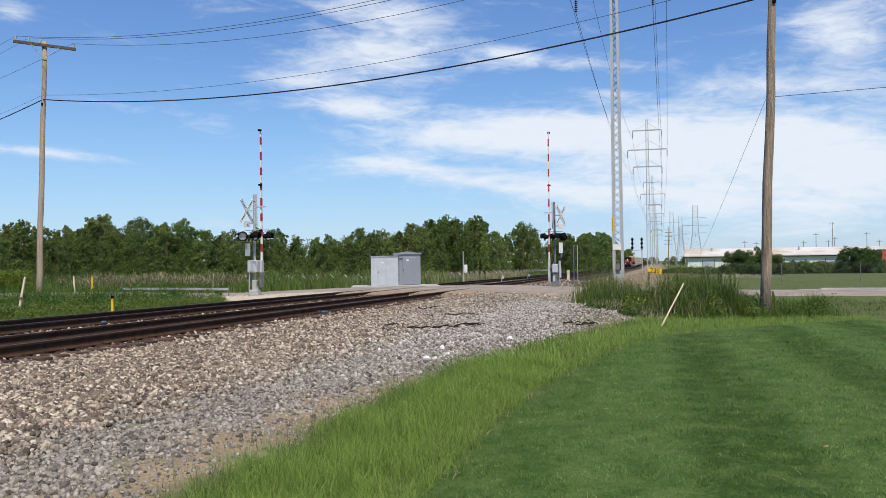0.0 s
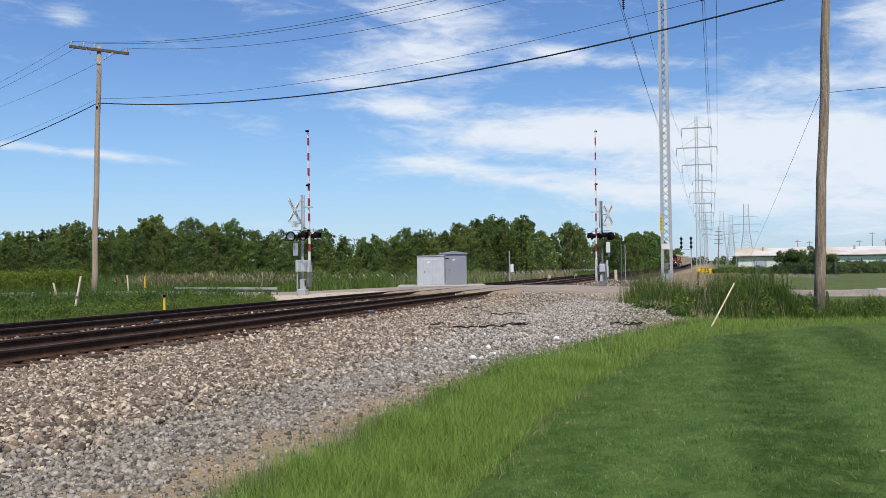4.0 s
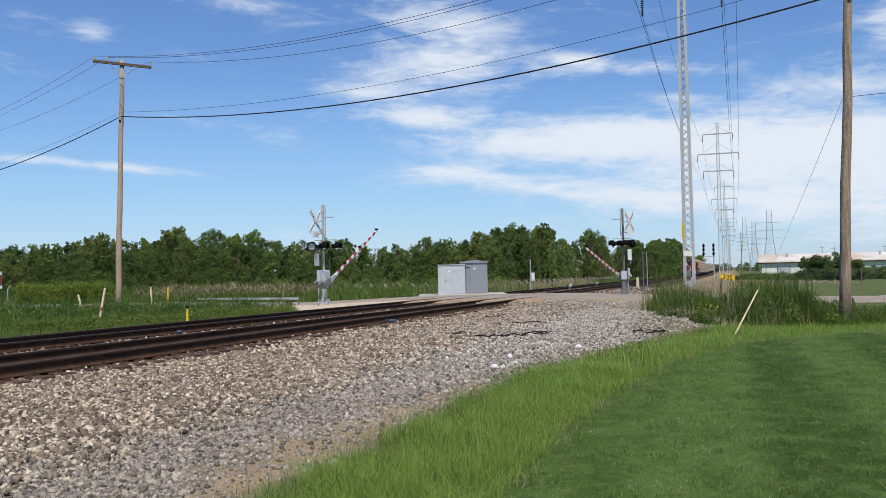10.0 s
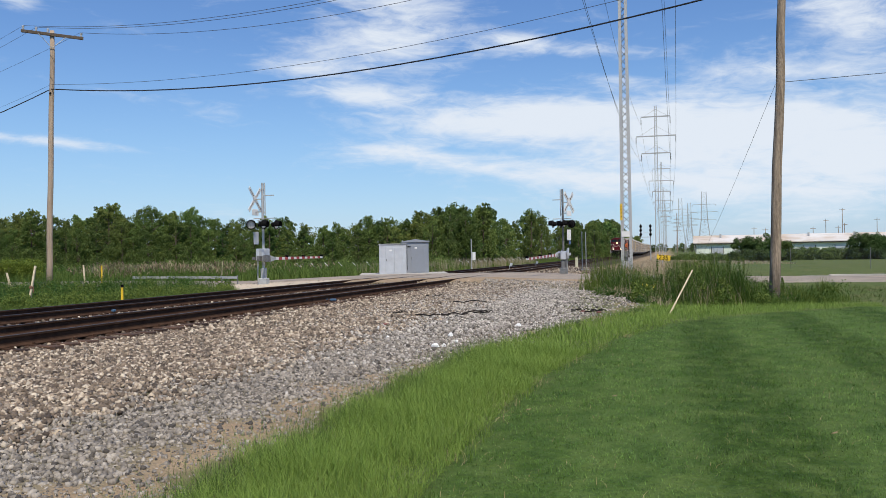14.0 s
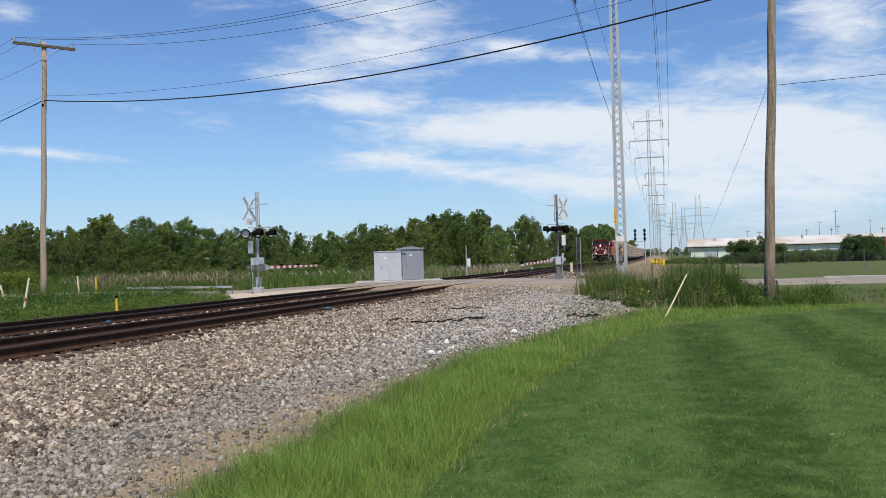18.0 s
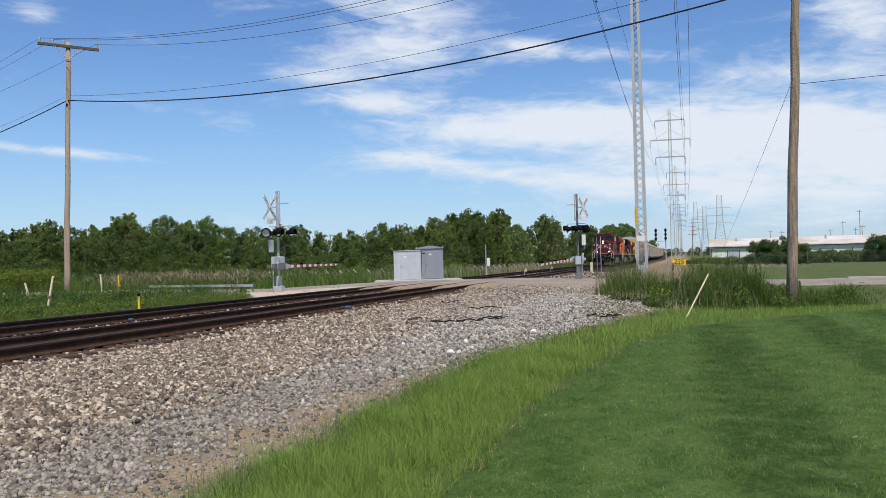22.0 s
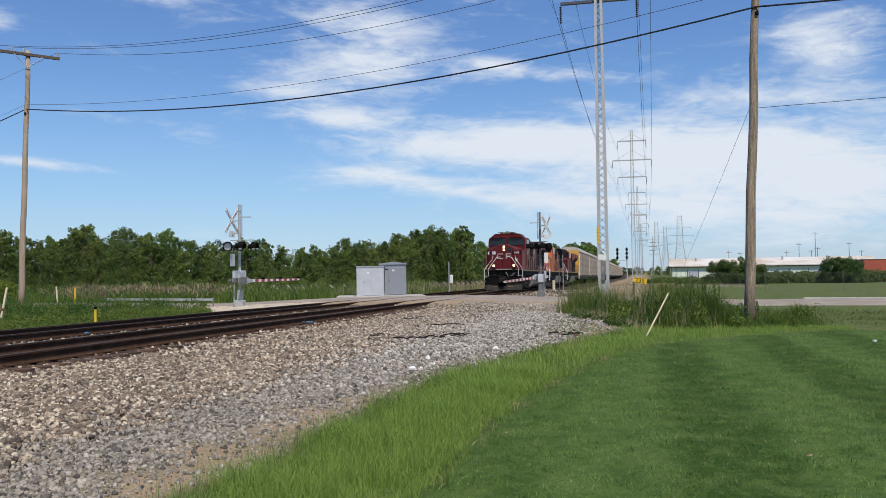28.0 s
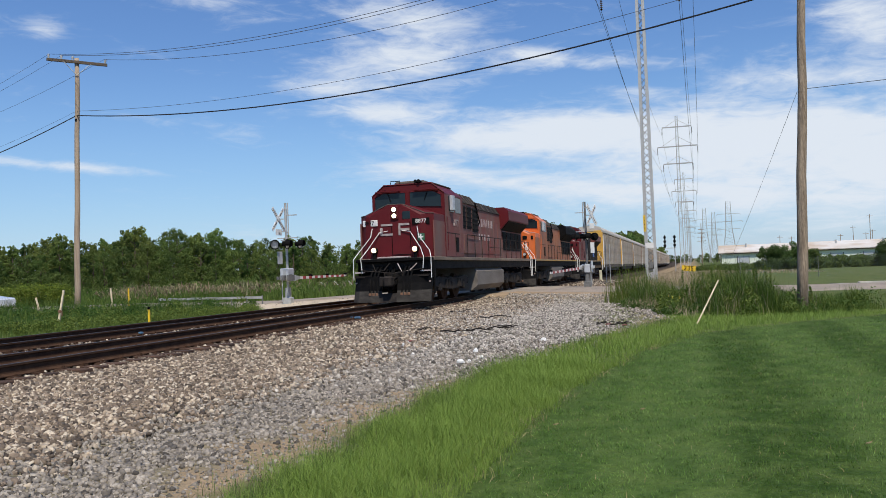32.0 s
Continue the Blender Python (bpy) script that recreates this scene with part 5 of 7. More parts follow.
def signal_lamp(parent, x, y, z, turn):
    """A round flashing-light unit; at turn 0 it faces -x."""
    b = part("signal_lamp", Shape().tube([(0, 0, 0), (-0.02, 0, 0)], 0.25, 20), BLACK, parent, "round black backboard", pose(x, y, z, 0, 0, turn))
    part("housing", Shape().tube([(0.22, 0, 0), (0, 0, 0)], 0.1, 14, 0.17), BLACK, b)
    part("lens", Shape().tube([(-0.02, 0, 0), (-0.05, 0, 0), (-0.07, 0, 0)], 0.205, 16, 0.17), LENS, b)
    n = 10
    turns = [math.pi * (k / n * 1.3 - 0.15) for k in range(n + 1)]
    rings = [[(x0, r * math.cos(a), r * math.sin(a)) for a in turns] for x0, r in ((-0.02, 0.22), (-0.26, 0.2), (-0.26, 0.188), (-0.02, 0.208))]
    m = n + 1
    fs = [(i * m + k, i * m + k + 1, ((i + 1) % 4) * m + k + 1, ((i + 1) % 4) * m + k) for i in range(4) for k in range(n)]
    part("visor", Shape().add([p for r in rings for p in r], fs), BLACK, b)


def crossing_gate(label, base, turn, length, low=0.0, steel=GALV, case=GREY_PAINT, sign_turn=0.0):
    """Mast, crossbuck, lamps and mechanism; the arm swings towards +y, and traffic comes from -x."""
    buck = pose(0, 0, 0, 0, 0, sign_turn)
    t = thing("crossing_gate", label, "crossing gate", pose(*base, 0, 0, turn), "crossing gates")
    part("foundation", Shape().box(-0.22, 0.22, -0.22, 0.22, -0.35, 0.1, 0.03), steel, t)
    mast = part("mast", Shape().tube([(0, 0, 0.1), (0, 0, 4.95)], 0.065, 14).tube([(0, 0, 0.1), (0, 0, 0.35)], 0.16, 14, 0.1), steel, t)
    part("junction_box", Shape().box(-0.12, 0.12, -0.14, 0.14, 0.1, 0.6, 0.03), steel, mast)
    part("finial", Shape().tube([(0.13, 0, 3.3), (0.13, 0, 4.95)], 0.03, 8).box(-0.02, 0.16, -0.02, 0.02, 3.4, 3.45).box(-0.02, 0.16, -0.02, 0.02, 4.3, 4.35), GALV, mast)
    part("bell_bracket", Shape().box(0.0, 0.62, -0.03, 0.03, 4.28, 4.33).tube([(0, 0, 4.6), (0, 0, 4.62)], 0.09, 12), GALV, mast)
    half = 0.13 if low else 0.1
    for a in (45, -45):
        m = buck @ pose(-0.42 - (0.03 if a > 0 else 0), 0, 4.12, a)
        blade = part("crossbuck_blade", Shape().box(-0.012, 0.012, -0.82, 0.82, -half, half, 0.008, m), WHITE, t, "white crossbuck blade")
        part("edge_band", Shape().box(-0.016, 0.016, -0.82, 0.82, half - 0.02, half - 0.012, 0, m).box(-0.016, 0.016, -0.82, 0.82, 0.012 - half, 0.02 - half, 0, m), GALV, blade)
        part("lettering", Shape().box(-0.017, 0.012, -0.7, -0.22, -0.022, 0.022, 0, m), GRIME, blade)
        part("lettering", Shape().box(-0.017, 0.012, 0.22, 0.7, -0.022, 0.022, 0, m), GRIME, blade)
    part("track_sign", Shape().box(-0.44, -0.42, -0.3, 0.3, 3.3, 3.62, 0.008), WHITE, t, "white plate below the crossbuck", buck)
    for z in (3.45, 4.1):
        part("sign_bracket", Shape().box(-0.42, 0, -0.03, 0.03, z, z + 0.05), GALV, t, "", buck)
    part("lamp_bar", Shape().tube([(0, -0.6, 3.0), (0, 0.6, 3.0)], 0.03, 8).tube([(-0.5, 0, 3.14), (0.6, 0, 3.14)], 0.025, 8), GALV, t)
    for x, y, turn in ((-0.45, -0.42, 112), (-0.12, 0.42, 0), (0.2, -0.42, 180), (0.52, 0.42, 180)):
        signal_lamp(t, x, y, 2.82, turn)
    part("notice", Shape().box(-0.42, -0.4, -0.24, 0.24, 1.82, 2.46, 0.008), WHITE if low else GREY_PAINT, t, "pale notice plate on the mast", buck)
    if low:
        part("notice_foot", Shape().box(-0.42, -0.4, -0.18, 0.18, 1.56, 1.8, 0.008), mat("blue plate", (0.05, 0.13, 0.4), 0.5), t, "small blue plate")
    slim = 0.72 if low else 1.0
    box = part("mechanism", Shape().box(-0.28 * slim, 0.22 * slim, -0.3 * slim, 0.3 * slim, 0.98 - low, 1.6 - low - (0.12 if low else 0), 0.04), case, t, "grey gate mechanism case")
    if low:
        part("relay_box", Shape().box(-0.34, -0.24, -0.1, 0.12, 0.95, 1.35, 0.02), GREY_PAINT, box, "small pale box on the case")
        part("crank", Shape().box(0.16, 0.34, -0.06, 0.06, 0.7, 1.05, 0.02).tube([(0.25, -0.1, 0.95), (0.25, 0.16, 0.95)], 0.07, 10), GALV_DARK, box)
        part("support_leg", Shape().tube([(-0.18, 0.1, -0.2), (-0.18, 0.1, 0.7)], 0.035, 8).tube([(0.16, -0.1, -0.2), (0.16, -0.1, 0.7)], 0.03, 8), GALV_DARK, t)
    part("side_plate", Shape().box(-0.24, -0.1, -0.34, -0.32, 1.0 - low, 1.58 - low, 0.01).box(0.06, 0.2, -0.34, -0.32, 1.0 - low, 1.58 - low, 0.01), GREY_PAINT, box)
    part("case_door", Shape().box(-0.3, -0.28, -0.24, 0.24, 1.03 - low, 1.55 - low, 0.01), case, box)
    part("hinge_plate", Shape().box(-0.2, 0.2, -0.32, -0.3, 1.05 - low, 1.5 - low, 0.01), GALV, box)
    part("conduit", pipe([(-0.2, -0.22, 1.0), (-0.2, -0.26, 0.4), (-0.2, -0.26, -0.1)], 0.03), GALV, t)
    # the arm stands upright in its own space
    arm = part("gate_arm", Shape().loft([[(x * k, y * k2, z) for x, y in ((-1, -1), (1, -1), (1, 1), (-1, 1))] for k, k2, z in ((0.035, 0.075, 0.5), (0.03, 0.065, length * 0.5), (0.022, 0.05, length))]), WHITE, t, "white arm with red bands", pose(0.34, 0.1, 1.28))
    for k in range(8):
        z0 = 0.95 + k * (length - 1.0) / 8
        f = 1 - 0.3 * z0 / length
        part("red_band", Shape().box(-0.036 * f - 0.004, 0.036 * f + 0.004, -0.077 * f - 0.004, 0.077 * f + 0.004, z0, z0 + (length - 1.0) / 16), RED_TAPE, arm)
    for z in (length * 0.28, length * 0.6, length * 0.985):
        part("arm_lamp", Shape().tube([(-0.09, -0.11, z), (0.09, -0.11, z)], 0.052, 12).box(-0.03, 0.03, -0.14, 0.0, z - 0.03, z + 0.03), BLACK, arm)
    part("arm_bracket", Shape().loft([[(-0.06, y0, z), (0.06, y0, z), (0.06, y1, z), (-0.06, y1, z)] for z, y0, y1 in ((-0.1, -0.17, 0.15), (0.25, -0.1, 0.1), (0.55, -0.06, 0.06))]), GALV, arm)
    part("counterweight", Shape().loft([[(-0.05, y0, z), (0.05, y0, z), (0.05, y1, z), (-0.05, y1, z)] for z, y0, y1 in ((-0.85, -0.16, 0.1), (-0.6, -0.2, 0.16), (-0.1, -0.16, 0.12))]).box(-0.36, -0.22, -0.16, 0.1, -0.85, -0.5, 0.02).box(-0.72, -0.62, -0.1, 0.06, -0.62, 0.05, 0.01), case if low else GALV_DARK, arm)
    return t, arm


gate_a, arm_a = crossing_gate("crossing gate mast with white crossbuck beside a gravel shoulder", (-9.58, 43.3, 0.28), -12.5, 7.25, sign_turn=-5.5)
# this gate's darker steel colour stands for the shaded side of its mast
gate_b, arm_b = crossing_gate("crossing gate mast with white crossbuck across the tracks", (6.85, 52.1, 0.3), 180 - 18.0, 8.45, 0.34, GALV_DARK, GREY_PAINT, -18.0)


def cabinet(label, m, w, d, h, material, gable):
    t = thing("equipment_cabinet", label, "equipment cabinet", m, "trackside cabinets")
    part("plinth", Shape().box(-w / 2 - 0.08, w / 2 + 0.08, -d / 2 - 0.08, d / 2 + 0.08, -0.4, 0.06, 0.02), CONCRETE, t)
    part("body", Shape().box(-w / 2, w / 2, -d / 2, d / 2, 0.06, h, 0.02), material, t)
    if gable:
        out = [(-w / 2 - 0.08, h), (w / 2 + 0.08, h), (w / 2 + 0.08, h + 0.05), (0, h + 0.2), (-w / 2 - 0.08, h + 0.05)]
        part("roof", Shape().prism(out, -d / 2 - 0.08, d / 2 + 0.08), material, t)
        for x in (-w / 2, w / 2):
            part("lifting_eye", Shape().tube([(x * 0.97, -d / 2, h), (x * 0.97, -d / 2, h + 0.14)], 0.025, 8), GALV, t)
        part("vent", Shape().box(-w / 2 + 0.35, w / 2 - 0.5, -d / 2 - 0.015, -d / 2, h - 0.32, h - 0.26).box(-w / 2 + 0.3, -w / 2 + 0.33, -d / 2 - 0.012, -d / 2, 0.3, h - 0.1), BLACK, t)
    else:
        part("roof", Shape().box(-w / 2 - 0.04, w / 2 + 0.04, -d / 2 - 0.05, d / 2 + 0.05, h, h + 0.05, 0.015), GALV, t)
    for k, (x0, x1) in enumerate(((-0.45, 0.08), (0.1, 0.62)) if not gable else ((-0.3, 0.62),)):
        door = part("door", Shape().box(x0, x1, -d / 2 - 0.022, -d / 2, 0.16, h - 0.2, 0.008), material, t)
        if k == 0:
            part("handle", Shape().box(x0 + 0.04, x0 + 0.08, -d / 2 - 0.05, -d / 2 - 0.02, h * 0.47, h * 0.54, 0.01), GALV_DARK, door)
            part("plate", Shape().box(x0 + 0.25, x0 + 0.4, -d / 2 - 0.028, -d / 2 - 0.02, h - 0.42, h - 0.32), WHITE, door)
    return t


cabinet("silver grey painted metal cabinet on a concrete pad", pose(-3.77, 54.6, 0.1, 0, 0, 4), 1.72, 1.2, 1.96, GREY_PAINT, False)
cabinet("weathered aluminium hut with a low gable roof", pose(-2.4, 56.2, 0.1, 0, 0, 4), 1.72, 2.0, 2.1, ALU, True)
solid("concrete_pad", Shape().box(-2.8, 2.8, -1.6, 2.2, -0.4, 0.05, 0.02), CONCRETE, "pale concrete pad under the cabinets", "concrete pad", pose(-3.1, 55.0, 0.16, 0, 0, 4), kind="structure")


# ---- utility poles and lines ----
def sagging(a, b, sag, n=24):
    a, b = Vector(a), Vector(b)
    return [a.lerp(b, k / n) - Vector((0, 0, 4 * sag * (k / n) * (1 - k / n))) for k in range(n + 1)]


def line(name, a, b, sag, r, material, label, n=24):
    return solid(name, Shape().tube(sagging(a, b, sag, n), r, 6), material, label, "cable", group="overhead lines")


def utility_pole(label, foot, top, r0, r1, material, arm=0.0, arm_turn=0.0):
    t = thing("utility_pole", label, "utility pole", Matrix.Translation(foot))
    top = Vector(top) - Vector(foot)
    n = 10
    pts = [top * (k / n) + Vector((0.02 * math.sin(k * 1.7), 0.015 * math.sin(k * 2.3), 0)) for k in range(n + 1)]
    pts[0] -= top.normalized() * 0.5
    part("pole", Shape().tube(pts, r0, 14, r1), material, t, smooth=True)
    if arm:
        m = Matrix.Translation(top - Vector((0, 0, 0.25))) @ pose(0, 0, 0, 0, 0, arm_turn)
        m = m @ pose(0, 0, 0, 0, 3.0)
        bar = part("crossarm", Shape().box(-arm / 2, arm / 2, -0.2, -0.08, -0.08, 0.08, 0.01), BARK, t, "dark tilted timber crossarm", m)
        for s in (-1, 1):
            part("brace", pipe([(0, -0.16, -0.75), (s * 0.7, -0.2, -0.05)], 0.02), GALV, bar)
        for x in (-arm / 2 + 0.1, -arm / 2 + 0.75, -0.25, arm / 2 - 0.12):
            part("insulator", Shape().tube([(x, -0.14, 0.06), (x, -0.14, 0.12), (x, -0.14, 0.2), (x, -0.14, 0.27)], 0.035, 10, 0.075).tube([(x, -0.14, 0.27), (x, -0.14, 0.31)], 0.05, 10), GREY_PAINT, bar, "pale glazed insulator")
    part("cable_clamp", Shape().box(-0.05, 0.05, -0.19, -0.09, -0.06, 0.06, 0.015), BLACK, t, at=Matrix.Translation(top * ((10.9 if arm else 9.76) / top.z)))
    return t


LP_FOOT, LP_TOP = Vector((-22.35, 47.0, -0.2)), Vector((-21.92, 47.0, 14.2))
RP_FOOT, RP_TOP = Vector((9.9, 26.3, -0.2)), Vector((10.52, 26.3, 13.6))
utility_pole("pale timber utility pole with a crossarm in tall weeds", LP_FOOT, LP_TOP, 0.165, 0.12, POLE_PALE, 3.15, 25)
utility_pole("weathered brown timber utility pole at the lawn edge", RP_FOOT, RP_TOP, 0.168, 0.1, POLE_WOOD)
LP_C, RP_C = Vector((-22.0, 46.9, 10.95)), Vector((10.33, 26.15, 9.76))
line("telephone_cable", LP_C, RP_C, 1.18, 0.028, CABLE, "thick black telephone cable between the poles")
line("telephone_cable", RP_C, (42.6, 5.4, 9.7), 0.9, 0.028, CABLE, "thick black telephone cable leading off the pole")
line("telephone_cable", LP_C, (-54.5, 67.7, 9.5), 1.3, 0.028, CABLE, "thick black telephone cable leading off the pole")
line("messenger_wire", LP_C + Vector((0, 0, 0.25)), RP_C + Vector((0, 0, 0.64)), 1.0, 0.009, WIRE, "thin grey wire above the cable")
line("messenger_wire", LP_C + Vector((0, 0, 0.25)), (-54.5, 67.7, 9.9), 1.2, 0.007, WIRE, "thin grey wire above the cable")
for x, down in ((-1.45, 0), (-0.8, 0), (1.4, 1)):
    on_arm = LP_TOP + Vector((x * 0.906 + 0.06, x * 0.423 - 0.13, 0.05 - x * 0.05))
    line("power_wire", on_arm, Vector((10.45 + x * 0.6, 26.6, 12.8 if down else 13.1)), 1.48, 0.011, WIRE, "thin overhead power wire from the crossarm")
    line("power_wire", on_arm, (-54.5 + x, 67.7, 12.7), 1.3, 0.009, WIRE, "thin overhead power wire from the crossarm")
line("guy_wire", (10.07, 26.3, 6.55), (17.9, 60.5, 1.2), 0.12, 0.006, WIRE, "thin steel guy wire running down from the pole")
line("guy_wire", (10.2, 26.25, 6.6), (38, 20, 7.9), 0.1, 0.009, WIRE, "thin steel span wire off the pole")
solid("wire_splice", Shape().tube([(-0.22, 0, 0), (-0.1, 0, 0), (0.1, 0, 0), (0.22, 0, 0)], 0.03, 8, 0.012), CABLE, "dark splice on the span wire", "wire fitting", pose(14.9, 25.2, 6.73, 0, 0, -12.7))


# ---- transmission towers ----
def lattice(parent, z0, z1, w0, w1, bays, leg=0.11, rod=0.035, single=False):
    """Four tapering legs with zigzag bracing."""
    def corner(z, k):
        w = (w0 + (w1 - w0) * (z - z0) / (z1 - z0)) / 2
        return Vector((w * (1 if k in (0, 1) else -1), w * (1 if k in (1, 2) else -1), z))
    for k in range(4):
        part("leg", Shape().loft([[corner(z, k) + Vector((sx * leg, sy * leg, 0)) for sx, sy in ((-1, -1), (1, -1), (1, 1), (-1, 1))] for z in (z0, z1)]), GALV, parent)
    for k in range(4):
        sh = Shape()
        for b in range(bays):
            za, zb, zc = (z0 + (z1 - z0) * (b + f) / bays for f in (0, 0.5, 1))
            for a, c in ((corner(za, k), corner(zb, (k + 1) % 4)), (corner(zb, (k + 1) % 4), corner(zc, k))):
                if single:
                    part("brace", Shape().tube([a, c], rod, 4), GALV_DARK, parent)
                else:
                    sh.tube([a, c], rod, 4)
        if not single:
            tagged(part("bracing", sh, GALV_DARK if leg > 0.08 else GALV, parent), kind="stuff")


def power_tower(label, foot, width, arms, height, near):
    t = thing("transmission_tower", label, "transmission tower", pose(*foot, 0, 0, -13.924), "transmission line")
    lattice(t, 0, height, width, width * 0.5, 29 if near else 34, 0.11 if near else 0.075, 0.03 if near else 0.022, near)
    for z, half in arms:
        bar = part("crossarm", Shape().box(-half, half, -0.12, 0.12, z - 0.12, z + 0.12, 0.02), GALV if not near else WIRE, t)
        part("tie_rod", Shape().tube([(-half * 0.8, 0, z + 0.1), (0, 0, z + half * 0.52)], 0.04, 4).tube([(half * 0.8, 0, z + 0.1), (0, 0, z + half * 0.52)], 0.04, 4), GALV, bar)
        for s in (-1, 1):
            sh = Shape()
            for k in range(9):
                zz = z - 0.2 - k * 0.16
                sh.tube([(s * half, 0, zz), (s * half, 0, zz - 0.05)], 0.06, 10, 0.14).tube([(s * half, 0, zz - 0.05), (s * half, 0, zz - 0.16)], 0.04, 6)
            part("insulator_string", sh, CERAMIC, bar)
    return t


ARMS = [(23.2, 3.05), (26.9, 4.15), (31.1, 3.05)]
feet = []
for k in range(7):
    u, v = 69.9 + 119.5 * k, 2.7 - 0.9 * k + (0.1 if k == 0 else -0.75)
    feet.append(plan(u, v, float(level(u, v)) - 0.2))
for k, f in enumerate(feet):
    tw = power_tower("galvanised lattice transmission tower" + (" with a yellow marker" if k == 0 else ""), f, 0.68 if k == 0 else 0.85, [(z + 1.0 if k == 0 else z, h) for z, h in ARMS], 35 if k == 0 else 33.4, k == 0)
    if k == 0:
        part("base_panel", Shape().box(-0.37, 0.37, -0.37, 0.37, -0.3, 1.45, 0.02), GALV, tw, "pale closed panel at the foot")
        part("junction_box", Shape().box(-0.2, 0.12, -0.5, -0.36, 1.5, 2.0, 0.02), GALV_DARK, tw)
        m = part("marker", Shape().box(-0.46, -0.28, -0.5, -0.47, 4.45, 5.75, 0.01), YELLOW, tw, "yellow vertical marker plate")
        part("bars", Shape().box(-0.42, -0.32, -0.51, -0.5, 4.68, 4.76).box(-0.42, -0.32, -0.51, -0.5, 4.98, 5.06).box(-0.42, -0.32, -0.51, -0.5, 5.28, 5.36).box(-0.42, -0.32, -0.51, -0.5, 5.52, 5.58), BLACK, m)
        part("notice", Shape().box(-0.38, 0.26, -0.47, -0.44, 3.1, 3.55, 0.01), WHITE, tw, "white notice plate with a red edge")
        part("splash_panel", Shape().box(-0.22, 0.12, -0.4, -0.1, 1.2, 1.6, 0.02), GALV_DARK, tw)
side_dir = Vector((UY, -UX, 0))
heads = [[] for f in feet]
for k, f in enumerate(feet):
    for z, h in ARMS:
        for s in (-1, 1):
            heads[k].append(f + side_dir * (s * h) + Vector((0, 0, (z + 1.0 if k == 0 else z) - 1.7)))
for k in range(4):
    for a, b in zip(heads[k], heads[k + 1]):
        line("conductor", a, b, 2.6, 0.02 if k < 2 else 0.03, WIRE, "high-voltage conductor between lattice towers", 20)
for a in heads[0]:
    line("conductor", a, a - (feet[1] - feet[0]) * 0.9 + Vector((0, 0, 2)), 2.6, 0.01, WIRE, "high-voltage conductor passing overhead", 20)


def pylon(label, foot, height, base, arms):
    t = thing("transmission_tower", label, "transmission tower", pose(*foot, 0, 0, -20), "far transmission line")
    lattice(t, 0, height * 0.55, base, base * 0.4, 5, 0.09, 0.04)
    up = part("upper_frame", Shape().box(-0.1, 0.1, -0.1, 0.1, height * 0.5, height * 0.55), GALV, t)
    lattice(up, height * 0.55, height, base * 0.4, base * 0.28, 8, 0.08, 0.035)
    for z, half in arms:
        part("crossarm", Shape().box(-half, half, -0.1, 0.1, z - 0.1, z + 0.08, 0.02).tube([(-half, 0, z), (-half - 0.4, 0, z - 0.9)], 0.08, 5).tube([(half, 0, z), (half + 0.4, 0, z - 0.9)], 0.08, 5), GALV, t)


for u, v, h in ((437, -20, 31), (620, -12.4, 38), (622, -18.4, 35), (800, -24, 34)):
    pylon("far grey lattice pylon on splayed legs", plan(u, v, float(level(u, v))), h, 7.5, [(h * 0.8, 5.2), (h * 0.68, 6.2), (h * 0.56, 5.2)])


# ---- lineside things ----
def stake(label, foot, top, w, material, name="stake", band=None):
    t = thing(name, label, "stake", None)
    foot, top = Vector(foot), Vector(top)
    part("shaft", Shape().tube([foot - (top - foot) * 0.15, top], w, 4, w * 0.9), material, t)
    if band:
        part("cap", Shape().tube([top - (top - foot) * 0.1, top + (top - foot) * 0.02], w * 1.12, 8), band, t)
    return t


def ground_at(u, v):
    p = plan(u, v)
    p.z = float(level(u, v))
    return p


def spot(x, y, dz=0.0):
    return on_ground(x, y, dz)


stake("leaning pale wooden stake at the lawn edge", spot(5.6, 22.0), spot(6.26, 22.2, 1.12), 0.024, STAKE)
survey = stake("leaning pale wooden survey stake with a red ribbon beside the tracks", spot(-15.3, 30.6), spot(-15.03, 30.6, 1.42), 0.05, STAKE)
part("ribbon", Shape().box(-15.25, -15.14, 30.54, 30.66, 0.5, 0.6, 0.01).box(-15.13, -15.1, 30.57, 30.6, 0.36, 0.58, 0.005), RACK_BROWN, survey, "faded red-brown ribbon")
stake("yellow plastic marker post with a black cap", spot(-10.85, 27.9), spot(-10.85, 27.9, 0.68), 0.045, YELLOW, "marker_post", BLACK)
stake("yellow plastic marker post in the weeds", spot(-19.4, 47.0), spot(-19.4, 47.0, 1.25), 0.05, YELLOW, "marker_post")
stake("pale wooden stake in the weeds", spot(-20.1, 46.5), spot(-20.2, 46.5, 1.3), 0.05, STAKE)
stake("short pale wooden stake in the weeds", spot(-23.4, 45.0), spot(-23.65, 45.0, 0.95), 0.06, STAKE)
for u, v in ((71, 12.55), (86, 12.5)):
    p = ground_at(u, v)
    t = thing("marker", "short post with a white target between the tracks", "marker", Matrix.Translation(p))
    part("post", Shape().tube([(0, 0, -0.1), (0, 0, 0.5)], 0.03, 8), GALV, t)
    part("target", Shape().box(-0.11, 0.11, -0.02, 0.02, 0.4, 0.66, 0.02), GREY_PAINT, t, "white square target", pose(0, 0, 0, 0, 14))
p = ground_at(78, 17.4)
t = thing("instrument_post", "thin grey post with a small white box", "instrument post", Matrix.Translation(p))
part("post", Shape().tube([(0, 0, -0.1), (0, 0, 3.0)], 0.05, 8), GALV, t)
part("box", Shape().box(0.08, 0.38, -0.12, 0.12, 1.0, 1.75, 0.02), WHITE, t)
part("foot", Shape().box(-0.5, 0.5, -0.4, 0.4, -0.2, 0.1, 0.03), CONCRETE, t)
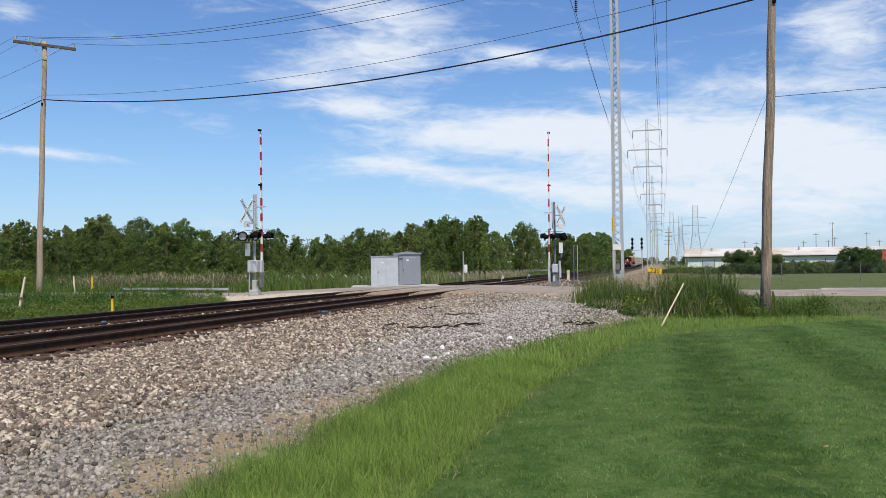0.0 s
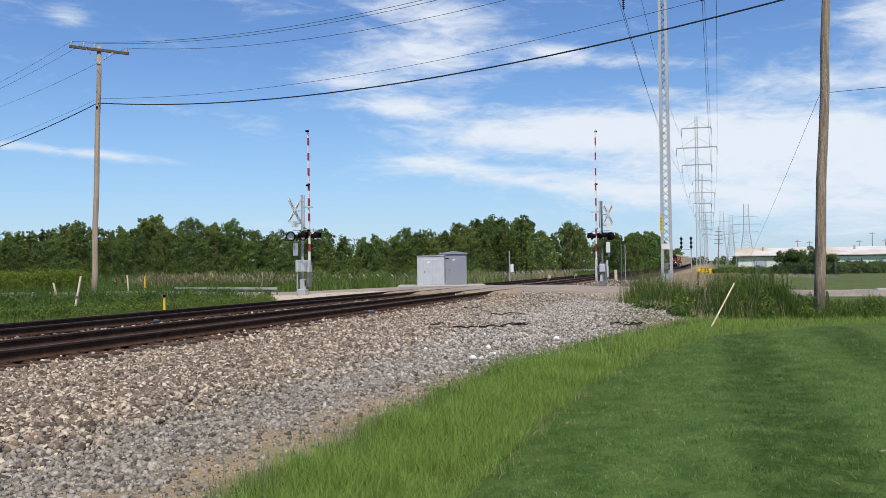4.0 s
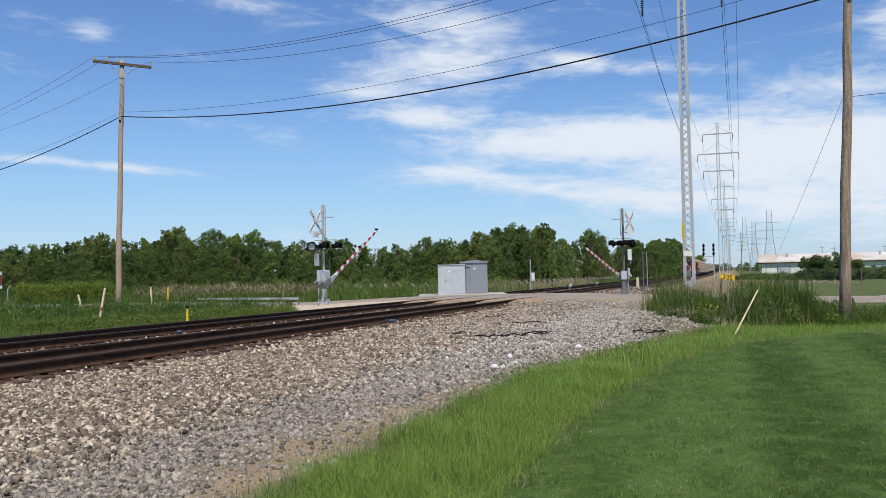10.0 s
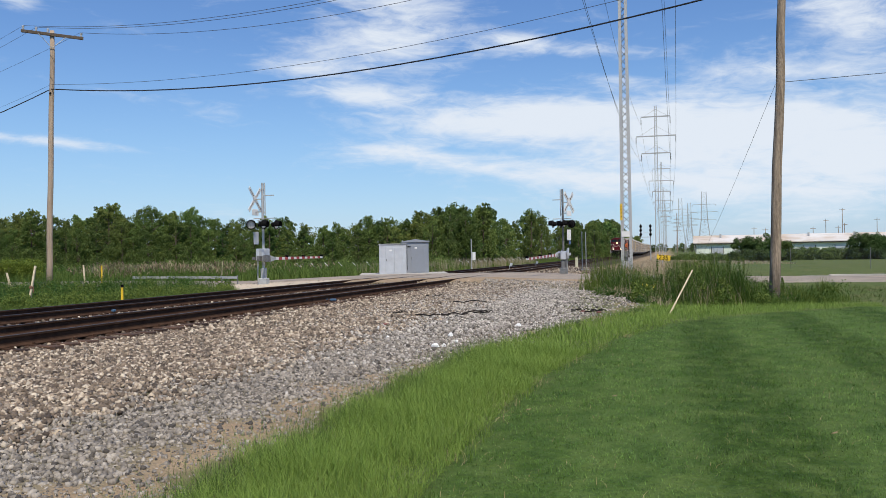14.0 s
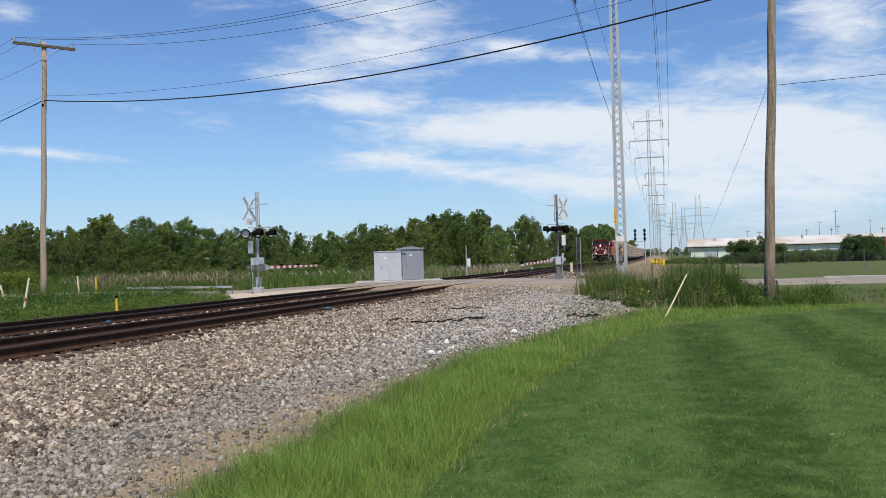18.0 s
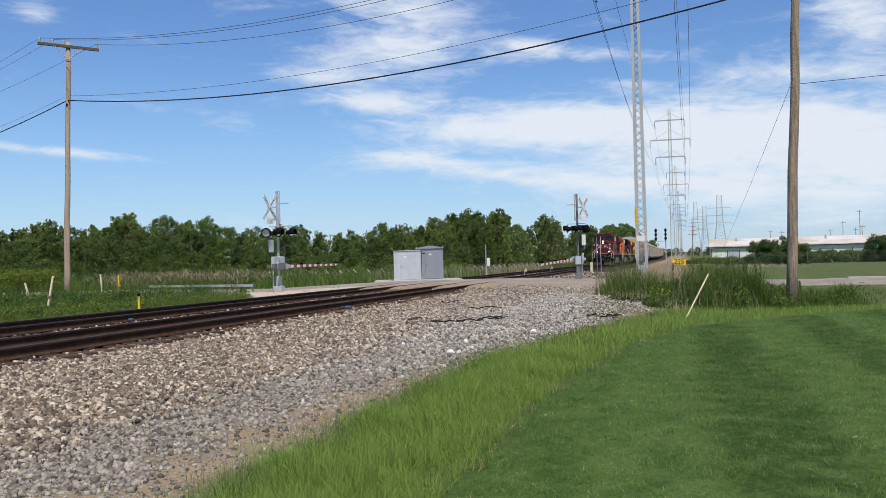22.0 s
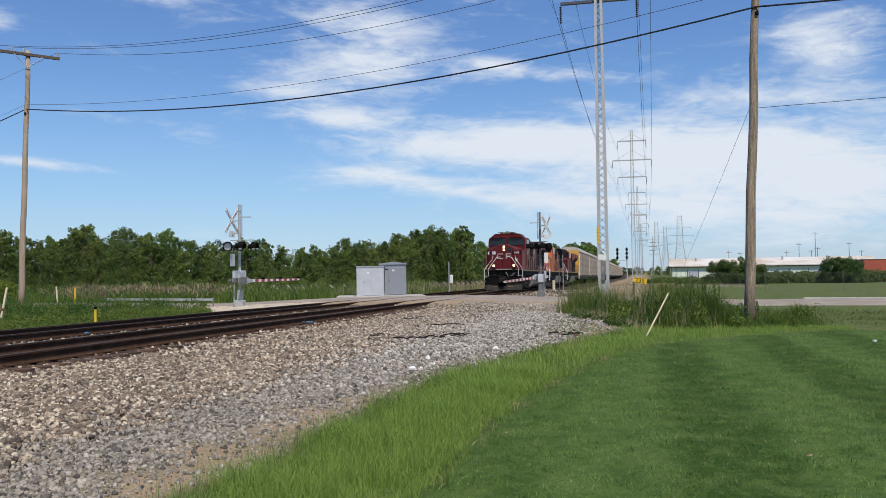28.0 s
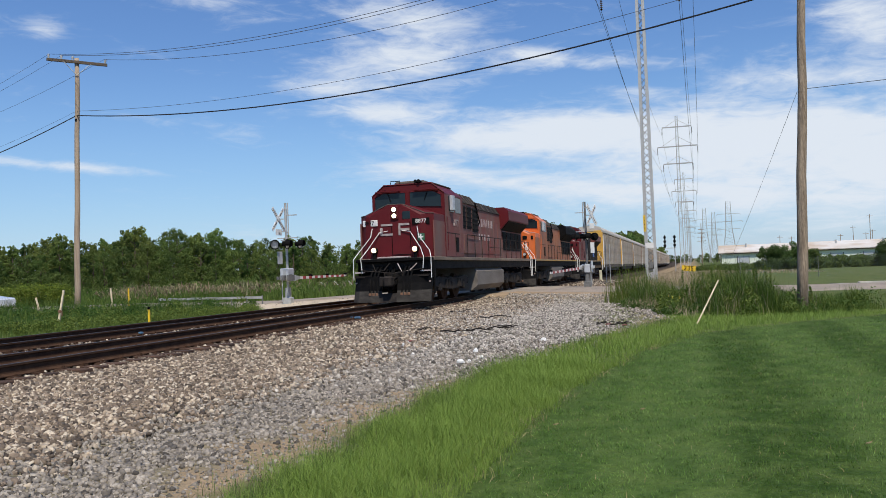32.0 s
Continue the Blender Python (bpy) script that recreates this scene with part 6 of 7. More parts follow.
p = ground_at(78.5, 7.0)
t = thing("instrument_post", "pair of thin grey posts beside the track", "instrument post", Matrix.Translation(p))
for x in (-0.15, 0.2):
    part("post", Shape().tube([(x, 0, -0.1), (x, 0, 3.5)], 0.035, 8), GALV, t)
part("foot", Shape().box(-0.3, 0.4, -0.2, 0.2, -0.2, 0.1, 0.03), CONCRETE, t)
p = ground_at(88, 8.6)
solid("junction_cabinet", Shape().box(-0.14, 0.14, -0.12, 0.12, -0.2, 1.05, 0.02), mat("cream paint", (0.6, 0.56, 0.38), 0.6), "small cream trackside cabinet on the shoulder", "cabinet", Matrix.Translation(p))

# bracket signal beside the tracks
p = ground_at(164, 2.2)
t = thing("railway_signal", "railway signal with two black three-lamp heads", "railway signal", pose(*p, 0, 0, -13.924))
part("mast", Shape().tube([(0, 0, -0.2), (0, 0, 4.6)], 0.09, 10), GALV, t)
part("bracket", Shape().box(-2.0, 0.3, -0.4, 0.4, 4.45, 4.55, 0.02).tube([(-2.0, -0.4, 5.3), (0.3, -0.4, 5.3)], 0.02, 6), GALV, t)
for x in (-1.75, 0.0):
    head = part("signal_head", Shape().box(x - 0.1, x + 0.1, -0.1, 0.1, 4.55, 6.9, 0.02), BLACK, t)
    for z in (5.0, 5.75, 6.5):
        part("lamp", Shape().tube([(x, 0.1, z), (x, -0.14, z)], 0.27, 16), BLACK, head)

# yellow location number
p = plan(82.4, 0.05, 0.0)
t = thing("location_sign", "yellow number sign on a short post among dry grass", "sign", pose(p.x, p.y, float(level(82.4, 0.05)) + 0.12, 0, 0, -13))
part("post", Shape().tube([(0, 0.05, -0.2), (0, 0.05, 0.9)], 0.03, 8), GALV, t)
plate = part("plate", Shape().box(-0.62, 0.62, -0.01, 0.02, 0.72, 1.22, 0.005), YELLOW, t, at=pose(0, 0, 0, 0, 6))
part("digits", text_mesh("235", 0.62, BLACK), BLACK, plate, "black digits", pose(0, -0.016, 0.96, 90))

# board by the far roadside
p = on_ground(-33.85, 52.0, 0.32)
t = thing("notice_board", "maroon and white property notice board on posts", "sign", pose(*p, 0, 0, 22))
part("board", Shape().box(-1.3, 1.3, -0.03, 0.03, 0.95, 2.05, 0.01), mat("maroon paint", (0.12, 0.02, 0.025), 0.5), t)
part("band", Shape().box(-1.3, 1.3, -0.04, -0.03, 1.82, 2.05), GREY_PAINT, t)
part("foot_band", Shape().box(-1.3, 1.3, -0.04, -0.03, 0.95, 1.15), GREY_PAINT, t)
part("lettering", text_mesh("AVAILABLE", 0.24, WHITE), WHITE, t, "white capital letters", pose(0.5, -0.036, 1.66, 90))
part("lines", Shape().box(-1.1, 1.1, -0.037, -0.031, 1.27, 1.34), WHITE, t)
for x in (-1.1, 1.1):
    part("post", Shape().box(x - 0.06, x + 0.06, 0.03, 0.13, -0.7, 1.6, 0.01), BLACK, t)


# guard rail along the far approach
def guard_rail():
    t = thing("guard_rail", "galvanised road guard rail among the weeds", "guard rail", None)
    a, b = plan(41.2, 22.0), plan(42.1, 29.0)
    n = 8
    for k in range(n):
        p = a.lerp(b, k / (n - 1))
        g = on_ground(p.x, p.y)
        part("post", Shape().box(g.x - 0.03, g.x + 0.03, g.y + 0.0, g.y + 0.08, g.z - 0.4, g.z + 0.5, 0.01), GALV_DARK, t)
    za, zb = on_ground(a.x, a.y).z + 0.3, on_ground(b.x, b.y).z + 0.5
    d = (b - a).normalized()
    out = Vector((d.y, -d.x, 0))
    prof = [(0, 0), (0.05, 0.015), (0.05, 0.045), (0, 0.065), (0.05, 0.085), (0.05, 0.115), (0, 0.13), (-0.02, 0.13), (-0.02, 0)]
    part("beam", Shape().loft([[Vector((q.x, q.y, z)) - out * -x + Vector((0, 0, h)) for x, h in prof] for q, z in ((a, za), (b, zb))]), GALV, t, "corrugated steel beam")


guard_rail()


# ---- trees and undergrowth ----
def leaf_cloud(centres, radii, per, size, seed, flat=0.8):
    """Leaf quads on the shells of clumps: verts and faces."""
    rng = np.random.default_rng(seed)
    c = np.repeat(np.asarray(centres, float), per, 0)
    r = np.repeat(np.asarray(radii, float), per)
    n = len(c)
    d = rng.normal(size=(n, 3))
    d /= np.linalg.norm(d, axis=1, keepdims=True)
    p = c + d * (r * rng.uniform(0.55, 1.08, n))[:, None] * np.array([1, 1, flat])
    a = d + rng.normal(0, 0.6, (n, 3))
    a /= np.linalg.norm(a, axis=1, keepdims=True)
    t = np.cross(a, rng.normal(size=(n, 3)))
    t /= np.linalg.norm(t, axis=1, keepdims=True)
    b = np.cross(a, t)
    s = size * rng.uniform(0.6, 1.3, n)[:, None]
    verts = np.stack([p - t * s, p - b * s * 0.55, p + t * s, p + b * s * 0.55], 1).reshape(-1, 3)
    return verts, np.arange(4 * n).reshape(-1, 4)


def quad_mesh(name, verts, faces, material):
    me = bpy.data.meshes.new(name)
    v, f = np.asarray(verts, np.float32), np.asarray(faces, np.int32)
    me.vertices.add(len(v)), me.vertices.foreach_set("co", v.ravel())
    me.loops.add(f.size), me.loops.foreach_set("vertex_index", f.ravel())
    me.polygons.add(len(f)), me.polygons.foreach_set("loop_start", np.arange(0, f.size, 4, dtype=np.int32))
    me.update(calc_edges=True)
    me.materials.append(material)
    return me


def tree(seed, height, spread, material, label, lobes=13, per=72, size=0.084, low=0.1):
    """A tapered trunk with limbs and a crown of leafy boughs, each built of smaller clumps."""
    rng = np.random.default_rng(seed)
    t = thing("tree", label, "tree", None, "trees of the wood")
    tr = Shape().tube([(0, 0, -0.3), (0.05, 0.02, height * 0.3), (-0.05, 0.06, height * 0.6), (0.02, 0, height * 0.92)], 0.022 * height, 7, 0.012)
    cs, rs = [], []
    for k in range(lobes):
        f = low + (0.9 - low) * (k + 0.5) / lobes
        w = spread * math.sin(math.pi * min(1, 0.2 + 0.78 * f)) ** 0.6 * 0.42
        a = k * 2.4 + rng.uniform(-0.5, 0.5)
        d = w * rng.uniform(0.55, 1.0) * (1 if k < lobes - 1 else 0.1)
        big = spread * rng.uniform(0.17, 0.25) * (1.15 - 0.35 * f)
        c = np.array((d * math.cos(a), d * math.sin(a), f * height))
        tr.tube([(0, 0, max(0.3, c[2] - d * 0.8)), tuple(c)], 0.008 * height, 5, 0.01)
        for j in range(10):
            q = rng.normal(size=3)
            q /= np.linalg.norm(q)
            cs.append(c + q * big * rng.uniform(0.55, 1.0) * (1, 1, 1.15)), rs.append(big * rng.uniform(0.25, 0.48))
    for j in range(5):
        q = rng.uniform(-0.14, 0.14, 2) * spread
        cs.append(np.array((q[0], q[1], height * rng.uniform(0.86, 0.98)))), rs.append(spread * rng.uniform(0.04, 0.08))
    part("trunk", tr, BARK, t)
    v, f = leaf_cloud(cs, rs, per, size, seed + 50, 1.1)
    v[:, 2] *= height / v[:, 2].max()
    part("crown", quad_mesh("crown", v, f, material), None, t)
    return t


KINDS = ((1, 8.0, 4.6, LEAF, "full green broadleaf tree at the wood's edge", 14), (2, 8.0, 4.0, LEAF_LIGHT, "light green broadleaf tree at the wood's edge", 13),
         (3, 8.0, 3.2, LEAF, "tall narrow broadleaf tree at the wood's edge", 14), (4, 8.0, 5.0, LEAF_DARK, "dark green spreading broadleaf tree", 14),
         (5, 8.0, 2.7, LEAF_DARK, "dark slender poplar-like tree", 13), (6, 8.0, 4.8, LEAF_LIGHT, "low bushy light green tree", 13))
PROTOS = [tree(s, h, w, m, lab, c) for s, h, w, m, lab, c in KINDS]
PLAIN = [tree(s + 20, h, w * 1.1, m, lab.replace("at the wood's edge", "inside the wood"), c, 34, 0.135) for s, h, w, m, lab, c in KINDS]
DISTANT = [tree(s + 40, h, w * 1.1, m, lab.replace("at the wood's edge", "far along the line"), 9, 10, 0.3) for s, h, w, m, lab, c in KINDS]
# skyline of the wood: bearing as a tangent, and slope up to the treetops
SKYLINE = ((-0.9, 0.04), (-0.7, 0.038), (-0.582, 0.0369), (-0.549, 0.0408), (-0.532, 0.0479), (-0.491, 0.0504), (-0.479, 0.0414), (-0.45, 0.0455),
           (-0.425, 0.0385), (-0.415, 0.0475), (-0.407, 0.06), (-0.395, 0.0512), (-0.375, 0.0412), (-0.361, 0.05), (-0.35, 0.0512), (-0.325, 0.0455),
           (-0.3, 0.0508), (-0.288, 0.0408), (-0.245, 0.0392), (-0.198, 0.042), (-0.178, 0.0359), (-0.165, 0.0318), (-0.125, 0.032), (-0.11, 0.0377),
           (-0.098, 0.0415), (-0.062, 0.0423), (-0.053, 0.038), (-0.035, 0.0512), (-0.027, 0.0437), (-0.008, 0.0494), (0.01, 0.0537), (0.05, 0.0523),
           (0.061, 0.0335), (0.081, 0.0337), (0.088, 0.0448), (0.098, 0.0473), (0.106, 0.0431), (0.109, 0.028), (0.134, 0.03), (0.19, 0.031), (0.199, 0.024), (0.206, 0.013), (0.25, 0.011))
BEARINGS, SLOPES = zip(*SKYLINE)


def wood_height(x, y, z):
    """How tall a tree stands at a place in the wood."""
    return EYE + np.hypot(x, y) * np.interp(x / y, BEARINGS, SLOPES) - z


def plant_wood():
    rng = random.Random(8)
    first = []
    rows = []
    x = -88.0
    while x < 14:
        for depth in (99, 104, 109):
            rows.append((x + rng.uniform(-0.8, 0.8), depth + rng.uniform(-1.5, 1.5) - 0.04 * x, depth))
        x += 2.1
    rows = [q for q in rows if uv_of(q[0], q[1])[1] > 22]
    rows += [(-44.2, 108.0, 109), (-43.4, 109.0, 109), (-43.9, 107.0, 104)]
    # the wood goes on beside the line and behind the crossing
    for k in range(110):
        u = 100 + k * 3.4 * (1 + k / 160)
        q = plan(u, (26 if k % 2 else 31) + rng.uniform(-2, 3) - float(np.interp(u, [170, 210, 260, 340], [0, 5, 6, 7.5])))
        rows.append((q.x, q.y, 0))
    for k, (x, y, depth) in enumerate(rows):
        i = rng.choice((0, 0, 1, 2, 3, 4, 5))
        g = on_ground(x, y)
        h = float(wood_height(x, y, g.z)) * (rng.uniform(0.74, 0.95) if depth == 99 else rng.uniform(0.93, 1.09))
        s = h / 8.0
        m = Matrix.Translation(g) @ pose(0, 0, 0, 0, 0, rng.uniform(0, 360))
        kind = (DISTANT if y > 290 else PROTOS if depth in (99, 104) and k % 2 else PLAIN)[i]
        if kind not in first:
            first.append(kind)
            ob = kind
            ob.matrix_basis = m
        else:
            ob = copy_thing(kind, m)
        wide = s * rng.uniform(0.85, 1.2) * (1.0 if h < 9 else 0.9)
        ob.scale = (wide, wide, s)
    for k in range(64):
        x, y = rng.uniform(115, 330), rng.uniform(600, 720)
        ob = copy_thing(DISTANT[k % 6], Matrix.Translation(on_ground(x * 1.3, y)) @ pose(0, 0, 0, 0, 0, rng.uniform(0, 360)))
        s = rng.uniform(0.7, 1.0)
        ob.scale = (s * 1.8, s * 1.8, s)


plant_wood()


def thicket(name, places, radii, per, size, material, label, seed, flat=0.9):
    v, f = leaf_cloud(places, radii, per, size, seed, flat)
    ob = new(name, quad_mesh(name, v, f, material))
    return tagged(ob, label, "undergrowth", kind="stuff")


def clear_of_tracks(x, y):
    ok = uv_of(x, y)[1] > 22.5
    return x[ok], y[ok]


def wood_floor():
    rng = np.random.default_rng(31)
    n = 620
    x, y = rng.uniform(-95, 14, n), rng.uniform(93, 116, n)
    y -= 0.04 * x
    x, y = clear_of_tracks(x, y)
    n = len(x)
    u, v = uv_of(x, y)
    z = level(u, v) + rng.uniform(0.2, 3.2, n)
    thicket("woodland_understorey", np.stack([x, y, z], -1), rng.uniform(0.6, 1.3, n), 190, 0.08, LEAF, "dense dark woodland understorey", 32)
    n = 900
    x, y = rng.uniform(-95, 10, n), rng.uniform(103, 117, n)
    y -= 0.04 * x
    x, y = clear_of_tracks(x, y)
    n = len(x)
    u, v = uv_of(x, y)
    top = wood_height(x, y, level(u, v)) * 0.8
    thicket("woodland_canopy", np.stack([x, y, level(u, v) + top * rng.uniform(0.35, 1.0, n)], -1), rng.uniform(0.5, 1.1, n), 130, 0.1, LEAF, "continuous green canopy of the wood behind", 34, 1.2)
    n = 260
    x, y = rng.uniform(-95, 16, n), rng.uniform(90, 97, n)
    y -= 0.04 * x
    x, y = clear_of_tracks(x, y)
    n = len(x)
    u, v = uv_of(x, y)
    thicket("shrubs", np.stack([x, y, level(u, v) + rng.uniform(0.2, 1.3, n)], -1), rng.uniform(0.4, 0.95, n), 160, 0.07, LEAF_LIGHT, "light green shrubs in front of the wood", 33)


wood_floor()


def xy_blades(name, x, y, *rest, **more):
    u, v = uv_of(x, y)
    return blades(name, u, v, *rest, **more)


def on_level(x, y):
    return level(*uv_of(x, y))


def meadow():
    rng = np.random.default_rng(41)
    # short verge, then rough grass and reeds between the far track and the wood
    n = 30000
    u, v = rng.uniform(10, 40, n), rng.uniform(17.7, 26, n)
    ok = (u > v * 0.62) & (np.abs(u - road_mid(v)) > 6.6 + pad_width(v)) & (rng.random(n) < 1.15 - smooth(21, 26, v))
    blades("verge_grass", u[ok], v[ok], 0.26 + 0.1 * fbm(u * 0.7, v * 0.7, 5)[ok], 0.016, 0.5, VERGE, "short bright grass beside the far track", 58, 2)
    n = 60000
    u, v = rng.uniform(10, 40, n), rng.uniform(20.0, 50, n)
    ok = (u > v * 0.62) & (np.abs(u - road_mid(v)) > 6.6 + pad_width(v)) & (rng.random(n) < 0.75 + 0.5 * fbm(u * 0.5, v * 0.5, 3)) & (rng.random(n) < smooth(20, 23, v) + 0.1)
    h = 0.52 + 0.26 * fbm(u * 0.4, v * 0.4, 5) + 0.5 * smooth(30, 36, u) * smooth(20.5, 22.5, v)
    one = ok & (np.arange(n) % 5 < 1)
    blades("rough_grass", u[one], v[one], h[one], 0.018, 0.3, WEED, "rough green weeds beside the far track", 42, 3)
    two = ok & (np.arange(n) % 5 > 0)
    blades("rough_grass", u[two], v[two], 0.85 * h[two], 0.022, 0.4, WEED_DEEP, "dark green weeds beside the far track", 67, 3)
    n = 40000
    x, y = rng.uniform(-75, 6, n), rng.uniform(58, 92, n)
    u, v = uv_of(x, y)
    ok = (np.abs(u - road_mid(v)) > 7) & (v > 19)
    blades("rough_grass", u[ok], v[ok], (0.95 + 0.6 * fbm(u * 0.45, v * 0.45, 4))[ok], 0.045, 0.5, VERGE, "rough green grass beyond the road", 43)
    n = 22000
    x = rng.uniform(-60, -9, n)
    y = rng.uniform(60, 80, n)
    u, v = uv_of(x, y)
    ok = (np.abs(u - road_mid(v)) > 7) & (rng.random(n) < np.interp(x / y, [-0.8, -0.46, -0.4, -0.26, -0.22, -0.12], [0.0, 0.04, 1.0, 0.9, 0.12, 0.03]) * (0.7 + 0.6 * fbm(u * 0.3, v * 0.3, 6)))
    rise = 1.15 + 0.75 * fbm(u * 0.35, v * 0.35, 3) + 0.4 * fbm(u * 1.9, v * 1.9, 1)
    blades("reeds", u[ok], v[ok], rise[ok] * 0.95, 0.04, 0.25, WEED_MID, "green reed stems in front of the wood", 44, 3)
    tops = ok & (rng.random(n) < 0.55 + 0.8 * fbm(u * 0.25, v * 0.25, 9))
    for k, (m, lab) in enumerate(((REED_PALE, "pale feathery reed tops in front of the wood"), (REED_BROWN, "brownish pink reed tops in front of the wood"))):
        a = tops & (np.arange(n) % 3 < 1 if k == 0 else np.arange(n) % 3 > 0)
        blades("reeds", u[a], v[a], 0.5, 0.085, 1.0, m, lab, 144 + k, 3, 0.72 * rise[a] - 0.1)
    # bushes round the far pole
    n = 560
    x = rng.uniform(-33, -9.5, n)
    y = rng.uniform(31, 52, n)
    u, v = uv_of(x, y)
    ok = (u < road_mid(v) - 7.2 - pad_width(v)) & (v > 20.5) & (x / y > -0.72) & (rng.random(n) < 0.55 + 0.6 * fbm(u * 0.6, v * 0.6, 7))
    spot_z, rad = level(u, v) + rng.uniform(0.05, 0.5, n), rng.uniform(0.16, 0.42, n)
    for k, (m, lab) in enumerate(((WEED_DEEP, "deep green leafy weeds round the stakes"), (WEED, "leafy green weeds round the stakes"))):
        a = ok & ((np.arange(n) % 3 == 0) == bool(k))
        thicket("weeds", np.stack([x, y, spot_z], -1)[a], rad[a], 130, 0.045, m, lab, 45 + 23 * k)
    n = 190
    y = rng.uniform(63, 68, n)
    x = y * rng.uniform(-0.6, -0.485, n)
    thicket("bushes", np.stack([x, y, on_level(x, y) + rng.uniform(0.2, 1.5, n)], -1), rng.uniform(0.35, 0.7, n), 170, 0.065, VINE, "bushy yellow-green growth by the far pole", 46)
    n = 160
    y = rng.uniform(66, 78, n)
    x = y * rng.uniform(-0.75, -0.42, n)
    thicket("bushes", np.stack([x, y, on_level(x, y) + rng.uniform(0.1, 1.1, n)], -1), rng.uniform(0.3, 0.7, n), 150, 0.055, WEED_DEEP, "dark bushes in front of the wood", 69)
    n = 900
    u, v = rng.uniform(22, 37, n), rng.uniform(18.5, 23, n)
    ok = (u < road_mid(v) - 7.4 - pad_width(v)) & (rng.random(n) < 0.5 + 0.8 * fbm(u * 0.7, v * 0.9, 8))
    thicket("weeds", np.stack([u * UX - v * UY, u * UY + v * UX, level(u, v) + rng.uniform(0.03, 0.3, n)], -1)[ok], rng.uniform(0.1, 0.3, n)[ok], 100, 0.035, WEED, "dense leafy weeds beside the far track", 71)
    n = 40
    x, y = rng.uniform(-30, -17, n), rng.uniform(44, 56, n)
    u, v = uv_of(x, y)
    ok = np.abs(u - road_mid(v)) > 7
    blades("goldenrod", u[ok], v[ok], 0.9, 0.02, 0.3, FLOWER, "yellow flowering weeds by the far pole", 47, category="flowers")
    n = 3500
    x, y = rng.uniform(-40, -27, n), rng.uniform(44, 60, n)
    u, v = uv_of(x, y)
    ok = (x / y < -0.59) & (v > 22) & (np.abs(u - road_mid(v)) > 7)
    xy_blades("dry_grass", x[ok], y[ok], 0.75, 0.03, 0.5, REED, "browned dry grass and brush beyond the weeds", 73, 2)
    # weeds round the stake and the near pole: reeds by the gravel, shrubs in the middle, low growth by the lawn
    def front(v):
        return np.interp(v, [-7, -5, -3.4, -1, 0.4, 1.5, 3], [29.0, 27.8, 26.4, 25.0, 27.2, 32.0, 36.6])

    def tall(u, v):
        h = np.interp(v, [-6.5, -4.6, -3.2, -2.6, -1.6, -0.4, 0.4, 1.2, 2.2, 3.3], [0.25, 0.42, 0.55, 0.85, 1.0, 0.95, 0.72, 0.72, 0.95, 0.9])
        return h * (0.45 + 0.55 * smooth(0.0, 2.2, u - front(v))) * (1.0 + 0.42 * fbm(u * 1.3, v * 1.9, 10.0) + 0.2 * fbm(u * 4.1, v * 5.3, 3.0))

    def back(v):
        return np.interp(v, [-7, -4, -2, 4], [30, 31, 33.5, 40])

    # clumps of reeds and rank grass, thick at their hearts and open between
    m = 150
    cu, cv = rng.uniform(24.8, 39.5, m), rng.uniform(-6.5, 3.2, m)
    keep = (cu > front(cv) + 0.1) & (cu < back(cv)) & (np.abs(cu - road_mid(cv)) > 6.4)
    cu, cv = cu[keep], cv[keep]
    n = 25000
    i = rng.integers(0, len(cu), n)
    wide = rng.uniform(0.12, 0.5, len(cu))[i]
    u, v = cu[i] + rng.normal(0, 1, n) * wide, cv[i] + rng.normal(0, 1, n) * wide
    ok = (u > front(v) - 0.2) & (np.abs(u - road_mid(v)) > 6.1)
    rise = (rng.uniform(0.6, 1.35, len(cu))[i]) * tall(u, v)
    reedy = v > 0.7 + 0.25 * fbm(u, v, 2.0)
    ok = ok & (~reedy | (rng.random(n) < 0.62))
    third = i % 3 == 0
    blades("reeds", u[ok & reedy & third], v[ok & reedy & third], 1.1 * rise[ok & reedy & third], 0.022, 0.2, WEED, "tall green reeds beside the gravel", 50, 3)
    blades("reeds", u[ok & reedy & ~third], v[ok & reedy & ~third], rise[ok & reedy & ~third], 0.024, 0.3, WEED_MID, "dark green reeds beside the gravel", 64, 3)
    a = ok & ~reedy
    blades("tall_weeds", u[a & third], v[a & third], 1.1 * rise[a & third], 0.017, 0.35, WEED, "tall rank weeds at the foot of the pole", 48, 3)
    blades("tall_weeds", u[a & ~third], v[a & ~third], 0.85 * rise[a & ~third], 0.022, 0.5, WEED_MID, "dark rank weeds at the foot of the pole", 65, 3)
    # leafy shrubs behind the stake
    n = 340
    u, v = rng.uniform(24.8, 34, n), rng.uniform(-5.6, 1.2, n)
    ok = (u > front(v) + 0.15) & (u < np.interp(v, [-4, -2, 2], [29.5, 33, 35])) & (rng.random(n) < np.interp(v, [-5.6, -4.2, -2.8, -2.0, -1.0, 0.2, 1.2], [0.35, 0.4, 0.8, 1.0, 1.0, 0.7, 0.2]) * (0.75 + 0.6 * fbm(u * 1.1, v * 1.4, 6.0)))
    lift = tall(u, v) * rng.uniform(0.03, 0.8, n)
    cx, cy = u * UX - v * UY, u * UY + v * UX
    rad = rng.uniform(0.12, 0.36, n)
    for k, (m, lab) in enumerate(((WEED_DEEP, "deep green leafy shrubs behind the stake"), (WEED_MID, "leafy green weeds behind the stake"), (WEED, "light green leafy weeds behind the stake"))):
        a = ok & (np.arange(n) % 3 == k)
        thicket("weeds", np.stack([cx, cy, level(u, v) + lift], -1)[a], rad[a], 170, 0.026 + 0.006 * k, m, lab, 49 + 11 * k)
